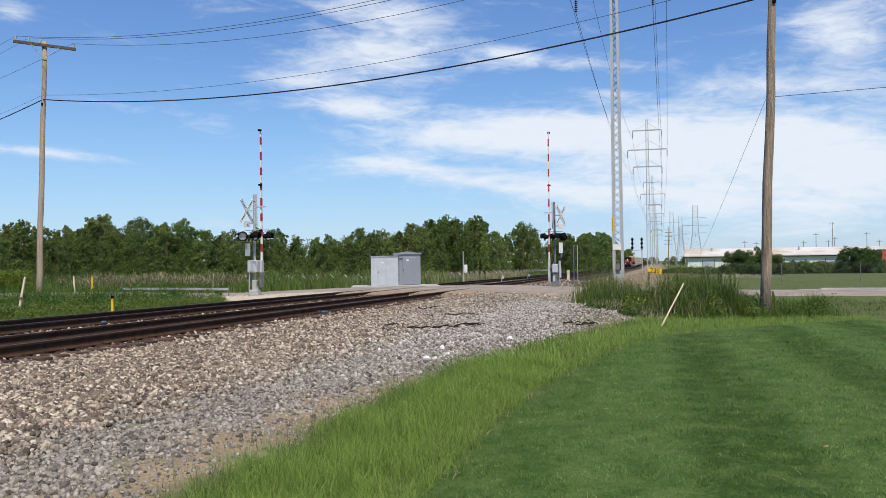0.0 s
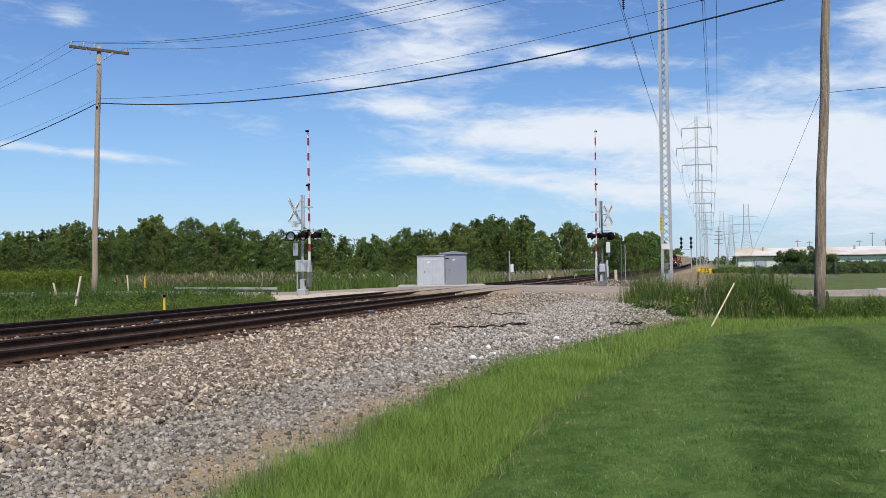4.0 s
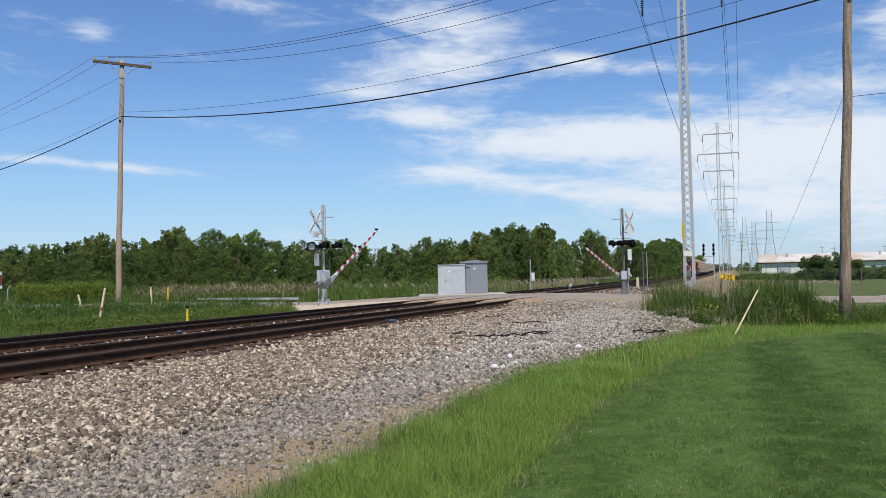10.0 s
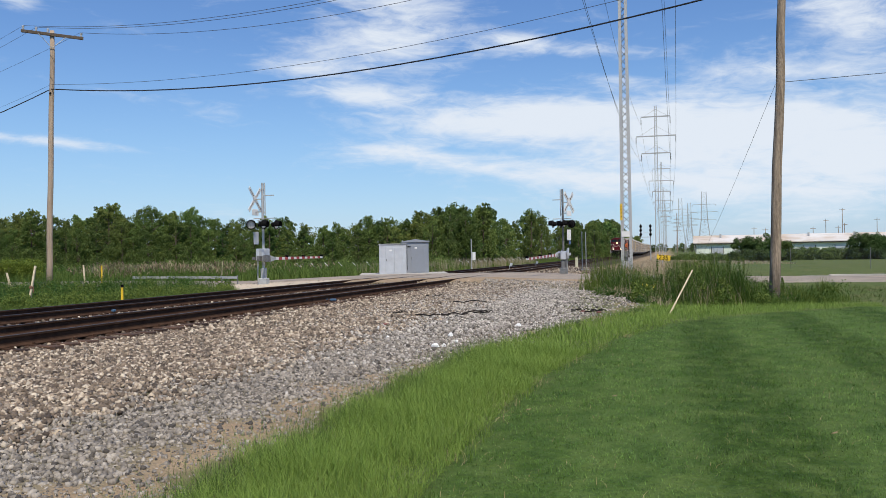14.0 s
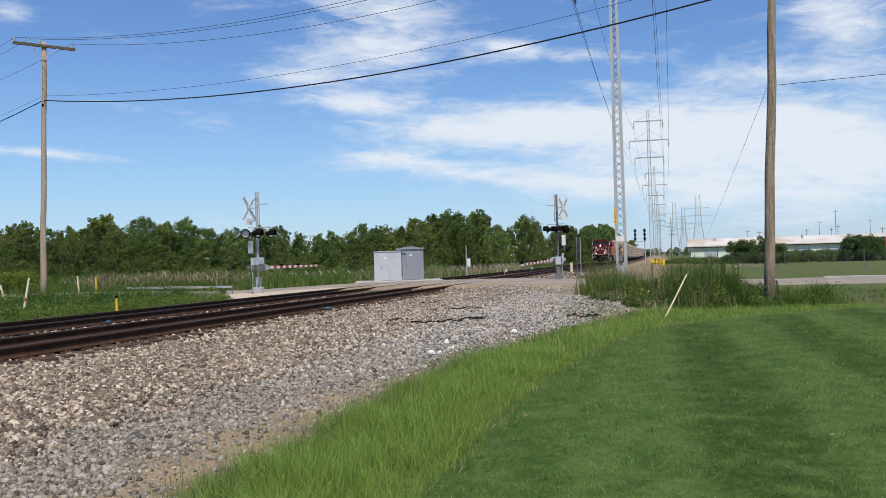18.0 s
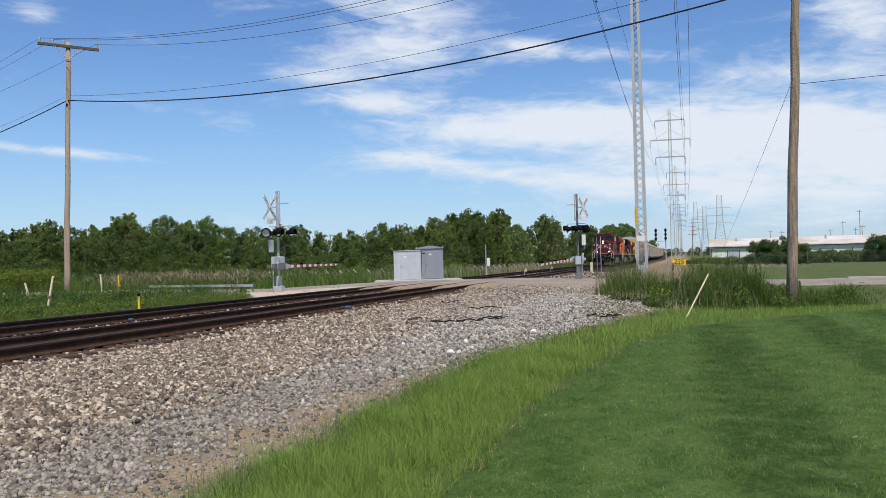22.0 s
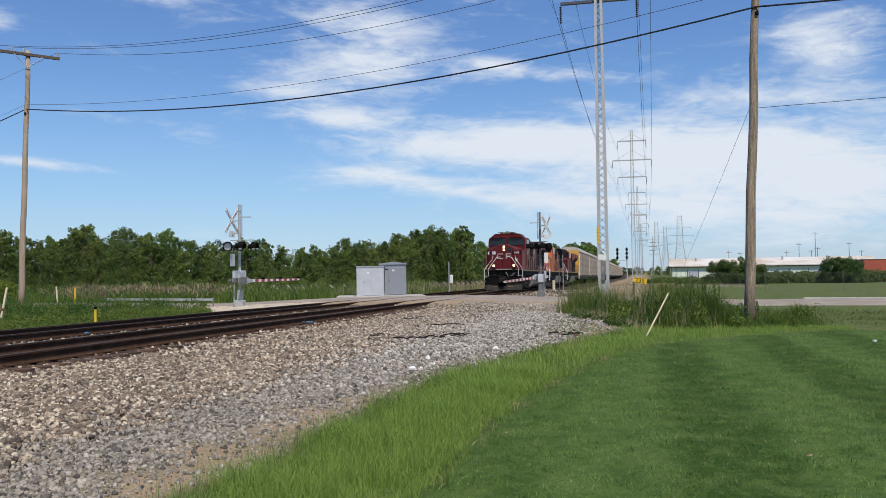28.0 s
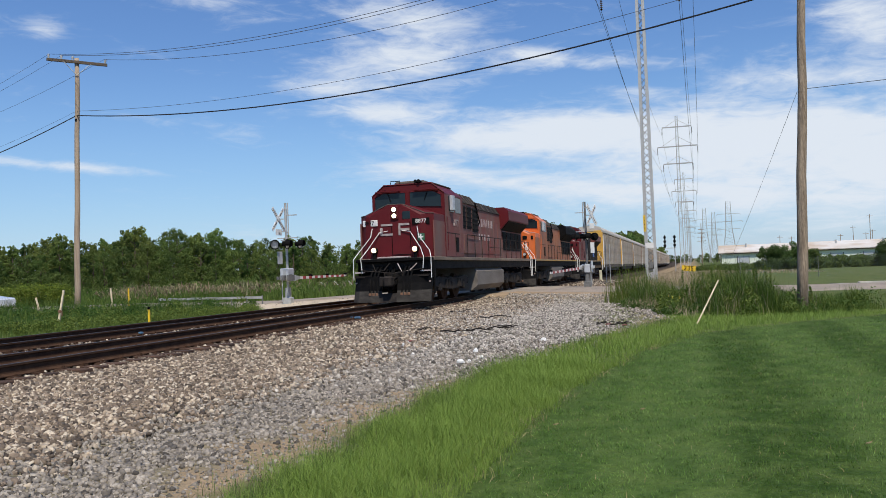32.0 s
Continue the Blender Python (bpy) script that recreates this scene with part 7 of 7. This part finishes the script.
    # a broad-leaved plant and a few tall stalks
    for u0, v0, m, big, lab in ((28.0, 0.75, WEED, 0.055, "yellow-green broad-leaved plant at the weeds' edge"), (27.0, -2.9, WEED_MID, 0.035, "leafy plant at the foot of the pole"), (27.6, -4.9, WEED_MID, 0.035, "low leafy plant beyond the pole")):
        c = plan(u0, v0, float(level(u0, v0)))
        pts = [(c.x + rng.normal(0, 0.16), c.y + rng.normal(0, 0.16), c.z + z) for z in np.linspace(0.08, 0.62, 14)]
        thicket("broadleaf_plant", pts, [0.15] * 14, 24, big, m, lab, int(90 + v0 * 3))
    n = 26
    u, v = rng.uniform(26, 31, n), rng.uniform(-4.8, 0.6, n)
    for k in range(n):
        h = float(tall(u[k], v[k])) * rng.uniform(1.0, 1.45)
        c = plan(u[k], v[k], float(level(u[k], v[k])))
        thicket("tall_stalk", [(c.x + 0.05 * math.sin(z * 3 + k), c.y, c.z + z * h) for z in np.linspace(0.15, 1, 16)], np.linspace(0.11, 0.03, 16), 20, 0.024, WEED_MID if k % 2 else WEED, "tall leafy stalk rising out of the weeds", 120 + k)
    n = 36
    v = rng.uniform(-0.3, 2.6, n)
    u = front(v) - rng.uniform(-0.3, 1.6, n)
    thicket("weeds", np.stack([u * UX - v * UY, u * UY + v * UX, level(u, v) + rng.uniform(0.02, 0.18, n)], -1), rng.uniform(0.08, 0.22, n), 110, 0.03, WEED_DEEP, "low leafy plants at the edge of the gravel", 66)
    n = 1900
    u, v = rng.uniform(25, 38, n), rng.uniform(-4, 2.8, n)
    ok = u > front(v) + 0.3
    blades("dry_stems", u[ok], v[ok], 1.15 * tall(u, v)[ok], 0.012, 0.25, REED, "tan dry stems among the weeds", 55, 2)
    n = 3200
    u, v = rng.uniform(24.6, 35, n), rng.uniform(-0.2, 3.0, n)
    ok = np.abs(u - front(v) + 0.2) < 1.0
    blades("dry_stems", u[ok], v[ok], 0.4, 0.012, 0.7, REED, "tan dead stalks at the edge of the gravel", 59, 2)
    n = 15000
    u, v = rng.uniform(26.5, 40.6, n), rng.uniform(-26, -2.5, n)
    ok = (u > np.interp(v, [-26, -7, -5, -2.5], [34, 28.5, 27.5, 26.5])) & (np.abs(u - road_mid(v)) > 6.0)
    blades("verge_grass", u[ok], v[ok], 0.1 + 0.05 * fbm(u * 1.1, v * 1.1, 4.0)[ok], 0.018, 0.9, WEED_MID, "rough short grass between the lawn and the road", 63, 2)
    dry = ok & (fbm(u * 0.9, v * 0.9, 2.0) > 0.15)
    blades("dry_grass", u[dry] + 0.05, v[dry], 0.12, 0.012, 0.8, GRASS_STALK, "browned grass between the lawn and the road", 68, 2)
    n = 36
    u, v = rng.uniform(27, 31, n), rng.uniform(0.2, 1.6, n)
    ok = u > front(v)
    blades("goldenrod", u[ok], v[ok], 0.1, 0.025, 0.6, FLOWER, "yellow blossoms among the weeds", 56, 2, 0.5, "flowers")
    # dry grass along the line beyond the road
    n = 16000
    u, v = rng.uniform(56, 150, n), rng.uniform(-9, 6.0, n)
    ok = (v < 4.2) & ((u > 85) | (v > -1.2)) & (v > -2.5 - 0.02 * u)
    blades("dry_reeds", u[ok], v[ok], np.interp(u, [56, 90, 150], [0.9, 0.6, 0.3])[ok], 0.035, 0.4, REED, "tan dry grass along the line", 51, 2)
    n = 7000
    u, v = rng.uniform(55.5, 110, n), rng.uniform(-9.5, -0.5, n)
    ok = v > -1.5 - (u - 54) * 0.05
    blades("rough_grass", u[ok], v[ok], 0.55, 0.03, 0.3, WEED, "rough green grass along the line", 57, 2)
    n = 9000
    u, v = rng.uniform(110, 420, n), rng.uniform(-16, 3.5, n)
    blades("dry_reeds", u, v, 0.3, 0.1, 0.4, REED, "tan dry reeds along the far line", 52, 2)
    n = 9000
    u, v = rng.uniform(56, 240, n), rng.uniform(17.8, 34, n)
    blades("rough_grass", u, v, 0.7, 0.06, 0.4, WEED, "rough green grass beside the far track", 53, 2)
    n = 5000
    u, v = rng.uniform(60, 130, n), rng.uniform(18.5, 24, n)
    ok = rng.random(n) < 0.5 + 0.8 * fbm(u * 0.12, v * 0.2, 2)
    blades("reeds", u[ok], v[ok], 1.2, 0.035, 0.2, REED, "tan reed tops beside the far track", 54, 2)


meadow()


# ---- buildings and fence across the road ----
def warehouse():
    t = thing("warehouse", "long low warehouse with a white metal roof", "warehouse", None)
    a, b = Vector((82.7, 288.0, 0)), Vector((82.7 + 0.96 * 63.6, 288.0 - 0.28 * 63.6, 0))
    d = (b - a).normalized()
    n = Vector((-d.y, d.x, 0))
    if n.y < 0:
        n = -n
    L = (b - a).length
    base = float(level(300, -30))
    m = Matrix.Translation((a.x, a.y, base)) @ Matrix(((d.x, n.x, 0, 0), (d.y, n.y, 0, 0), (0, 0, 1, 0), (0, 0, 0, 1)))
    part("wall", Shape().box(0, L, 0, 26, -1, 4.6, 0.02), WALL_PALE, t, at=m)
    part("roof", Shape().prism([(-0.8, 4.5), (-0.8, 4.8), (13, 7.3), (26.8, 4.8), (26.8, 4.5)], -1.0, L + 1, "x"), ROOF_WHITE, t, "white metal roof with rust stains", m)
    part("eave", Shape().box(-1, L + 1, -0.85, -0.75, 4.2, 4.5), GRIME, t, at=m)
    for k in range(6):
        door = part("dock_door", Shape().box(5 + k * 9.5, 8.5 + k * 9.5, -0.08, 0.02, 0, 3.2, 0.02), GREY_PAINT, t, at=m)
        part("frame", Shape().box(4.8 + k * 9.5, 5 + k * 9.5, -0.12, 0.02, 0, 3.4).box(8.5 + k * 9.5, 8.7 + k * 9.5, -0.12, 0.02, 0, 3.4), GRIME, door)
    for k in range(4):
        x = 8 + k * 14
        part("roof_vent", Shape().tube([(x, 8, 6.4), (x, 8, 7.6)], 0.35, 10), GALV, t, at=m)


def brick_hall():
    t = thing("brick_building", "flat-roofed red brick building across the lawn", "building", None)
    p = on_ground(88.6, 172)
    m = pose(p.x, p.y, p.z, 0, 0, -24)
    part("wall", Shape().box(0, 40, 0, 30, -1, 4.5, 0.03), BRICK_RED, t, at=m)
    part("coping", Shape().box(-0.1, 40.1, -0.1, 30.1, 4.5, 4.66, 0.02), WALL_PALE, t, at=m)
    rows = Shape()
    for k in range(18):
        rows.box(-0.012, 40, -0.012, 0, k * 0.25 + 0.02, k * 0.25 + 0.03)
    part("course_lines", rows, RACK_BROWN, t, at=m)


warehouse()
brick_hall()


def hedges():
    rng = np.random.default_rng(61)
    pts, rad = [], []
    for k in range(520):
        x = 37 + 50 * rng.random()
        y = 139 + 0.33 * (x - 29) + rng.uniform(-2, 2)
        top = np.interp(x / y, [0.18, 0.3, 0.38, 0.41, 0.6], [0.5, 0.7, 0.9, 1.75, 1.8])
        pts.append((x, y, float(level(*uv_of(x, y))) + rng.uniform(0.1, top)))
        rad.append(rng.uniform(0.5, 0.95))
    thicket("hedge", pts, rad, 120, 0.15, LEAF_DARK, "dark green hedge across the far lawn", 62)
    for x, y, h, w in ((46.6, 135, 4.4, 5.6), (49.6, 136.5, 5.0, 6.2), (53.2, 138, 4.0, 4.5), (72.2, 150, 5.4, 5.0), (75.4, 151, 5.0, 5.2), (80.5, 157, 2.2, 5)):
        t = thing("bush", "large rounded dark green bush before the warehouse", "bush", Matrix.Translation(on_ground(x, y)), "bushes across the lawn")
        cs, rs = [], []
        for k in range(80):
            a, d = rng.uniform(0, 6.28), w * 0.48 * math.sqrt(rng.random())
            cs.append((d * math.cos(a), d * math.sin(a) * 0.7, rng.uniform(0.1, 0.86) * h * (1 - 0.4 * (d / (w * 0.5)) ** 2)))
            rs.append(rng.uniform(0.45, 0.85))
        v, f = leaf_cloud(cs, rs, 130, 0.13, int(x))
        part("stem", Shape().tube([(0, 0, -0.2), (0, 0, h * 0.6)], 0.1, 6, 0.03), BARK, t)
        part("foliage", quad_mesh("foliage", v, f, LEAF_DARK), None, t)


hedges()


def wire_mesh_mat():
    m = bpy.data.materials.new("chain link wire")
    m.use_nodes = True
    nd, ln = m.node_tree.nodes, m.node_tree.links
    bs = nd["Principled BSDF"]
    bs.inputs["Base Color"].default_value, bs.inputs["Metallic"].default_value, bs.inputs["Roughness"].default_value = (0.4, 0.41, 0.42, 1), 0.6, 0.5
    bs.inputs["Alpha"].default_value = 0.035
    return m


def fence():
    t = thing("chain_link_fence", "galvanised chain-link fence across the far lawn", "fence", None)
    a, b = (24.0, 78.0), (75.0, 66.0)
    n = 9
    net = []
    for k in range(n):
        x, y = a[0] + (b[0] - a[0]) * k / (n - 1), a[1] + (b[1] - a[1]) * k / (n - 1)
        g = on_ground(x, y)
        part("post", Shape().tube([(g.x, g.y, g.z - 0.3), (g.x, g.y, g.z + 1.85)], 0.026, 8), GALV_DARK, t)
        net.append(g)
    part("mesh", Shape().add([v for g in net for v in ((g.x, g.y, g.z + 0.05), (g.x, g.y, g.z + 1.8))], [(2 * i, 2 * i + 2, 2 * i + 3, 2 * i + 1) for i in range(n - 1)]), wire_mesh_mat(), t)


fence()
for x, h in ((192.4, 21.9), (184.2, 16.7), (178.0, 12.9), (190.3, 13.3), (193.4, 14.6), (209.3, 16.9), (215.4, 12.9), (149.0, 13.3), (154.6, 12.7)):
    t = thing("utility_pole", "far thin utility pole behind the warehouse", "utility pole", Matrix.Translation(on_ground(x, 420.0)), "far poles")
    part("pole", Shape().tube([(0, 0, -0.5), (0, 0, h)], 0.2, 8, 0.13), POLE_WOOD, t)
    part("crossarm", Shape().box(-1.4, 1.4, -0.08, 0.08, h - 0.9, h - 0.7, 0.02), POLE_WOOD, t)
p = plan(250, -4, float(level(250, -4)))
t = thing("utility_pole", "tall dark pole with many short crossarms", "utility pole", Matrix.Translation(p))
part("pole", Shape().tube([(0, 0, -0.5), (0, 0, 12.5)], 0.16, 8, 0.1), POLE_WOOD, t)
for k in range(4):
    part("crossarm", Shape().box(-1.2 + 0.1 * k, 1.2 - 0.1 * k, -0.07, 0.07, 7.5 + k * 1.1, 7.64 + k * 1.1, 0.02), POLE_WOOD, t)


def canted_fence():
    """Posts with slanted wire arms showing over the grass, first behind the road, then along the line."""
    t = thing("wire_fence", "pale wire fence posts with slanted arms above the grass", "fence", None)
    feet = [(-14.6 + 1.35 * k, 82.0) for k in range(8)]
    feet += [tuple(plan(88 + 3.2 * k, 20.6))[:2] for k in range(30)]
    heads = []
    for x, y in feet:
        g = on_ground(x, y)
        post = part("post", Shape().tube([g - Vector((0, 0, 0.3)), g + Vector((0, 0, 0.72))], 0.028, 6), GALV_DARK, t)
        tip = g + Vector((-0.36, 0, 1.08))
        part("arm", Shape().tube([g + Vector((0, 0, 0.7)), tip], 0.026, 6), WHITE, post)
        heads.append(tip)
    for run in (heads[:8], heads[8:]):
        for drop in (0.0, 0.18):
            part("wire", Shape().tube([h + Vector((drop * 0.9, 0, -drop)) for h in run], 0.005, 4), WIRE, t)
    for x, y in ((-40.6, 66.0), (-44.0, 70.0)):
        g = on_ground(x, y)
        solid("fence_post", Shape().tube([g - Vector((0, 0, 0.3)), g + Vector((0, 0, 1.3)), g + Vector((0.08, 0, 1.5)), g + Vector((0.26, 0, 1.62))], 0.04, 8), GALV, "pale steel fence post with a bent top", "fence post", group="bent posts")


canted_fence()


# ---- litter ----
DRY_LEAF = mat("dry brown leaf", (0.3, 0.22, 0.12), 0.85, 0, (0.2, 0.14, 0.08), 20)


def litter():
    for i, (x, y, s) in enumerate(((-0.31, 15.06, 0.07), (-0.16, 15.1, 0.04), (-0.04, 17.1, 0.08), (0.07, 15.98, 0.05), (-1.25, 16.3, 0.035), (1.48, 19.2, 0.08), (-0.13, 19.9, 0.035), (-1.6, 18.3, 0.05))):
        sh = Shape()
        r = random.Random(i)
        sh.loft([[(s * math.cos(a) * r.uniform(0.6, 1.2) * k, s * math.sin(a) * r.uniform(0.4, 0.8) * k, z) for a in (0, 1.1, 2.2, 3.2, 4.3, 5.3)] for k, z in ((1, 0.0), (1.05, 0.03), (0.5, 0.05 + s * 0.2))])
        solid("paper_scrap", sh, WHITE, "crumpled white scrap lying on the gravel", "litter", Matrix.Translation(on_ground(x, y, 0.03)) @ pose(0, 0, 0, 0, 0, 40 * i), "litter")
    rr = random.Random(3)
    for i, (x, y, ln_, a) in enumerate(((-0.5, 21.7, 0.9, -12), (0.05, 22.0, 0.7, -8), (0.6, 22.9, 0.7, 20), (0.75, 22.9, 0.5, -35), (0.95, 23.0, 0.4, 30), (0.5, 27.5, 1.2, 3), (-0.56, 30.3, 0.8, 25), (-1.4, 22.3, 0.3, 10), (3.75, 22.6, 0.5, 15), (3.95, 23.0, 0.4, -20), (3.5, 23.3, 0.5, 5))):
        pts = [(ln_ * (k / 5 - 0.5), rr.uniform(-0.05, 0.05), 0.02 + rr.uniform(0, 0.06)) for k in range(6)]
        sh = Shape().tube(pts, 0.022, 6, 0.012).tube([pts[2], (pts[2][0] + 0.15, 0.12, 0.1)], 0.014, 5, 0.006)
        solid("broken_branch", sh, GRIME, "dark broken branch lying on the gravel", "branch", Matrix.Translation(on_ground(x, y, 0.04)) @ pose(0, 0, 0, 0, 0, a), "debris")
    for x, y in ((3.9, 22.7), (3.55, 23.2), (-1.5, 19.2)):
        solid("red_scrap", Shape().box(-0.06, 0.06, -0.04, 0.04, 0, 0.04, 0.012), mat("faded red plastic", (0.26, 0.09, 0.075), 0.7), "faded red plastic scrap on the gravel", "litter", Matrix.Translation(on_ground(x, y, 0.03)) @ pose(0, 0, 0, 0, 0, 25), "litter")
    for u, side, tr in ((20.2, 0.0, NEAR_TRACK), (17.7, -0.35, NEAR_TRACK), (24.0, -1.0, NEAR_TRACK), (19.0, -0.75, FAR_TRACK)):
        p = plan(u, tr + side, float(rail_top(u)) - 0.17)
        sh = Shape().box(-0.09, 0.09, -0.06, 0.06, 0, 0.06, 0.015).tube([(-0.16, 0, 0.05), (-0.5, 0.1, 0.02)], 0.015, 6)
        solid("rail_bond_box", sh, mat("blue paint mark", (0.07, 0.16, 0.27), 0.7), "small blue box fixed beside the rail", "track fitting", Matrix.Translation(p) @ pose(0, 0, 0, 0, 0, -13.9), "track fittings")
    for x, y in ((0.75, 8.6), (1.75, 9.3), (6.9, 16.5), (3.2, 7.2)):
        solid("dry_leaf", Shape().loft([[(-0.03, 0, 0), (0, -0.016, 0.004), (0.03, 0, 0.012), (0, 0.016, 0.004)], [(-0.024, 0, 0.006), (0, -0.012, 0.01), (0.024, 0, 0.018), (0, 0.012, 0.01)]]), DRY_LEAF, "pale dry leaf lying on the lawn", "leaf", Matrix.Translation(on_ground(x, y, 0.04)), "fallen leaves")
    solid("paper_scrap", Shape().loft([[(0.05 * math.cos(a), 0.05 * math.sin(a), z) for a in (0, 1.3, 2.5, 3.8, 5)] for z in (0, 0.04)]), WHITE, "small white scrap lying on the lawn", "litter", Matrix.Translation(on_ground(10.2, 19.4, 0.03)), "litter")


litter()


# ---- car ----
def car():
    t = thing("car", "silver saloon car on the road beyond the weeds", "car", None)
    paint = mat("silver car paint", (0.68, 0.7, 0.72), 0.35, 0.2, (0.6, 0.62, 0.65), 3, 0.3, 0.03, 60, 0, coat=0.6)
    def section(y, w, zb, zt):
        return [(-w, y, zb), (w, y, zb), (w * 1.04, y, zb + 0.3), (w * 0.94, y, zt), (-w * 0.94, y, zt), (-w * 1.04, y, zb + 0.3)]
    part("body", Shape().loft([section(0, 0.74, 0.32, 0.68), section(-0.16, 0.84, 0.22, 0.78), section(-1.3, 0.88, 0.22, 0.92), section(-2.4, 0.89, 0.22, 0.96), section(-3.7, 0.88, 0.24, 0.98), section(-4.45, 0.8, 0.35, 0.9)]), paint, t)
    cabin = part("cabin", Shape().loft([[(-w, y, 0.9), (w, y, 0.9), (w2, y2, z), (-w2, y2, z)] for y, w, y2, w2, z in ((-1.25, 0.8, -1.3, 0.8, 0.93), (-1.9, 0.82, -2.0, 0.62, 1.38), (-3.0, 0.82, -2.95, 0.62, 1.43), (-3.9, 0.78, -3.75, 0.72, 1.0))]), GLASS_DARK, t)
    part("roof", Shape().box(-0.6, 0.6, -3.0, -1.98, 1.4, 1.45, 0.02), paint, cabin)
    for x in (-0.78, 0.78):
        for y in (-0.85, -3.5):
            w = part("wheel", Shape().tube([(x - 0.1, y, 0.32), (x + 0.1, y, 0.32)], 0.32, 18), BLACK, t)
            part("rim", Shape().tube([(x - 0.11, y, 0.32), (x + 0.11, y, 0.32)], 0.2, 14), GALV, w)
        part("headlight", Shape().box(x * 0.8 - 0.12, x * 0.8 + 0.12, -0.3, -0.04, 0.58, 0.7, 0.03), LENS, t)
    return t


CAR = car()


def car_pose(v):
    u = 44.3
    return pose(*plan(u, v, float(level(road_mid(v), v)) + 0.03), 0, 0, 180 - 13.924 + 90)


# ---- what moves ----
def train_u(t):
    left = 32.0 - t
    return 29.6 + 9.3 * left + 0.033 * left * left


def motions():
    for car, back in TRAIN:
        walk(car, [(t, train_pose(train_u(t) + back)) for t in range(0, 33, 2)])
    radius = 0.53
    for sets in (lead_sets, second_sets):
        for w in sets:
            x, y, z = w.matrix_basis.translation
            walk(w, [(k / 15, pose(x, y, z, math.degrees((train_u(0) - train_u(k / 15)) / radius) * -1)) for k in range(0, 481)])
    walk(CAR, [(0, car_pose(135)), (18, car_pose(125)), (26, car_pose(83)), (30, car_pose(54.5)), (32, car_pose(41.6))])
    swing_a = ((0, 0), (4.7, 0), (5.6, 12), (6.5, 25), (7, 33.5), (8, 47), (9, 58.5), (10, 67), (11, 74.5), (12, 82.5), (12.5, 86), (13.1, 89.5), (14, 90), (32, 90))
    walk(arm_a, [(t, pose(0.34, 0.1, 1.08, -a)) for t, a in swing_a])
    swing_b = ((0, -2), (4.5, -2), (5.5, 15), (6.5, 36), (8, 60), (9, 71), (10, 80), (11, 86), (12, 90), (13, 91), (32, 91))
    walk(arm_b, [(t, pose(0.34, 0.1, 0.94, -a)) for t, a in swing_b])


motions()
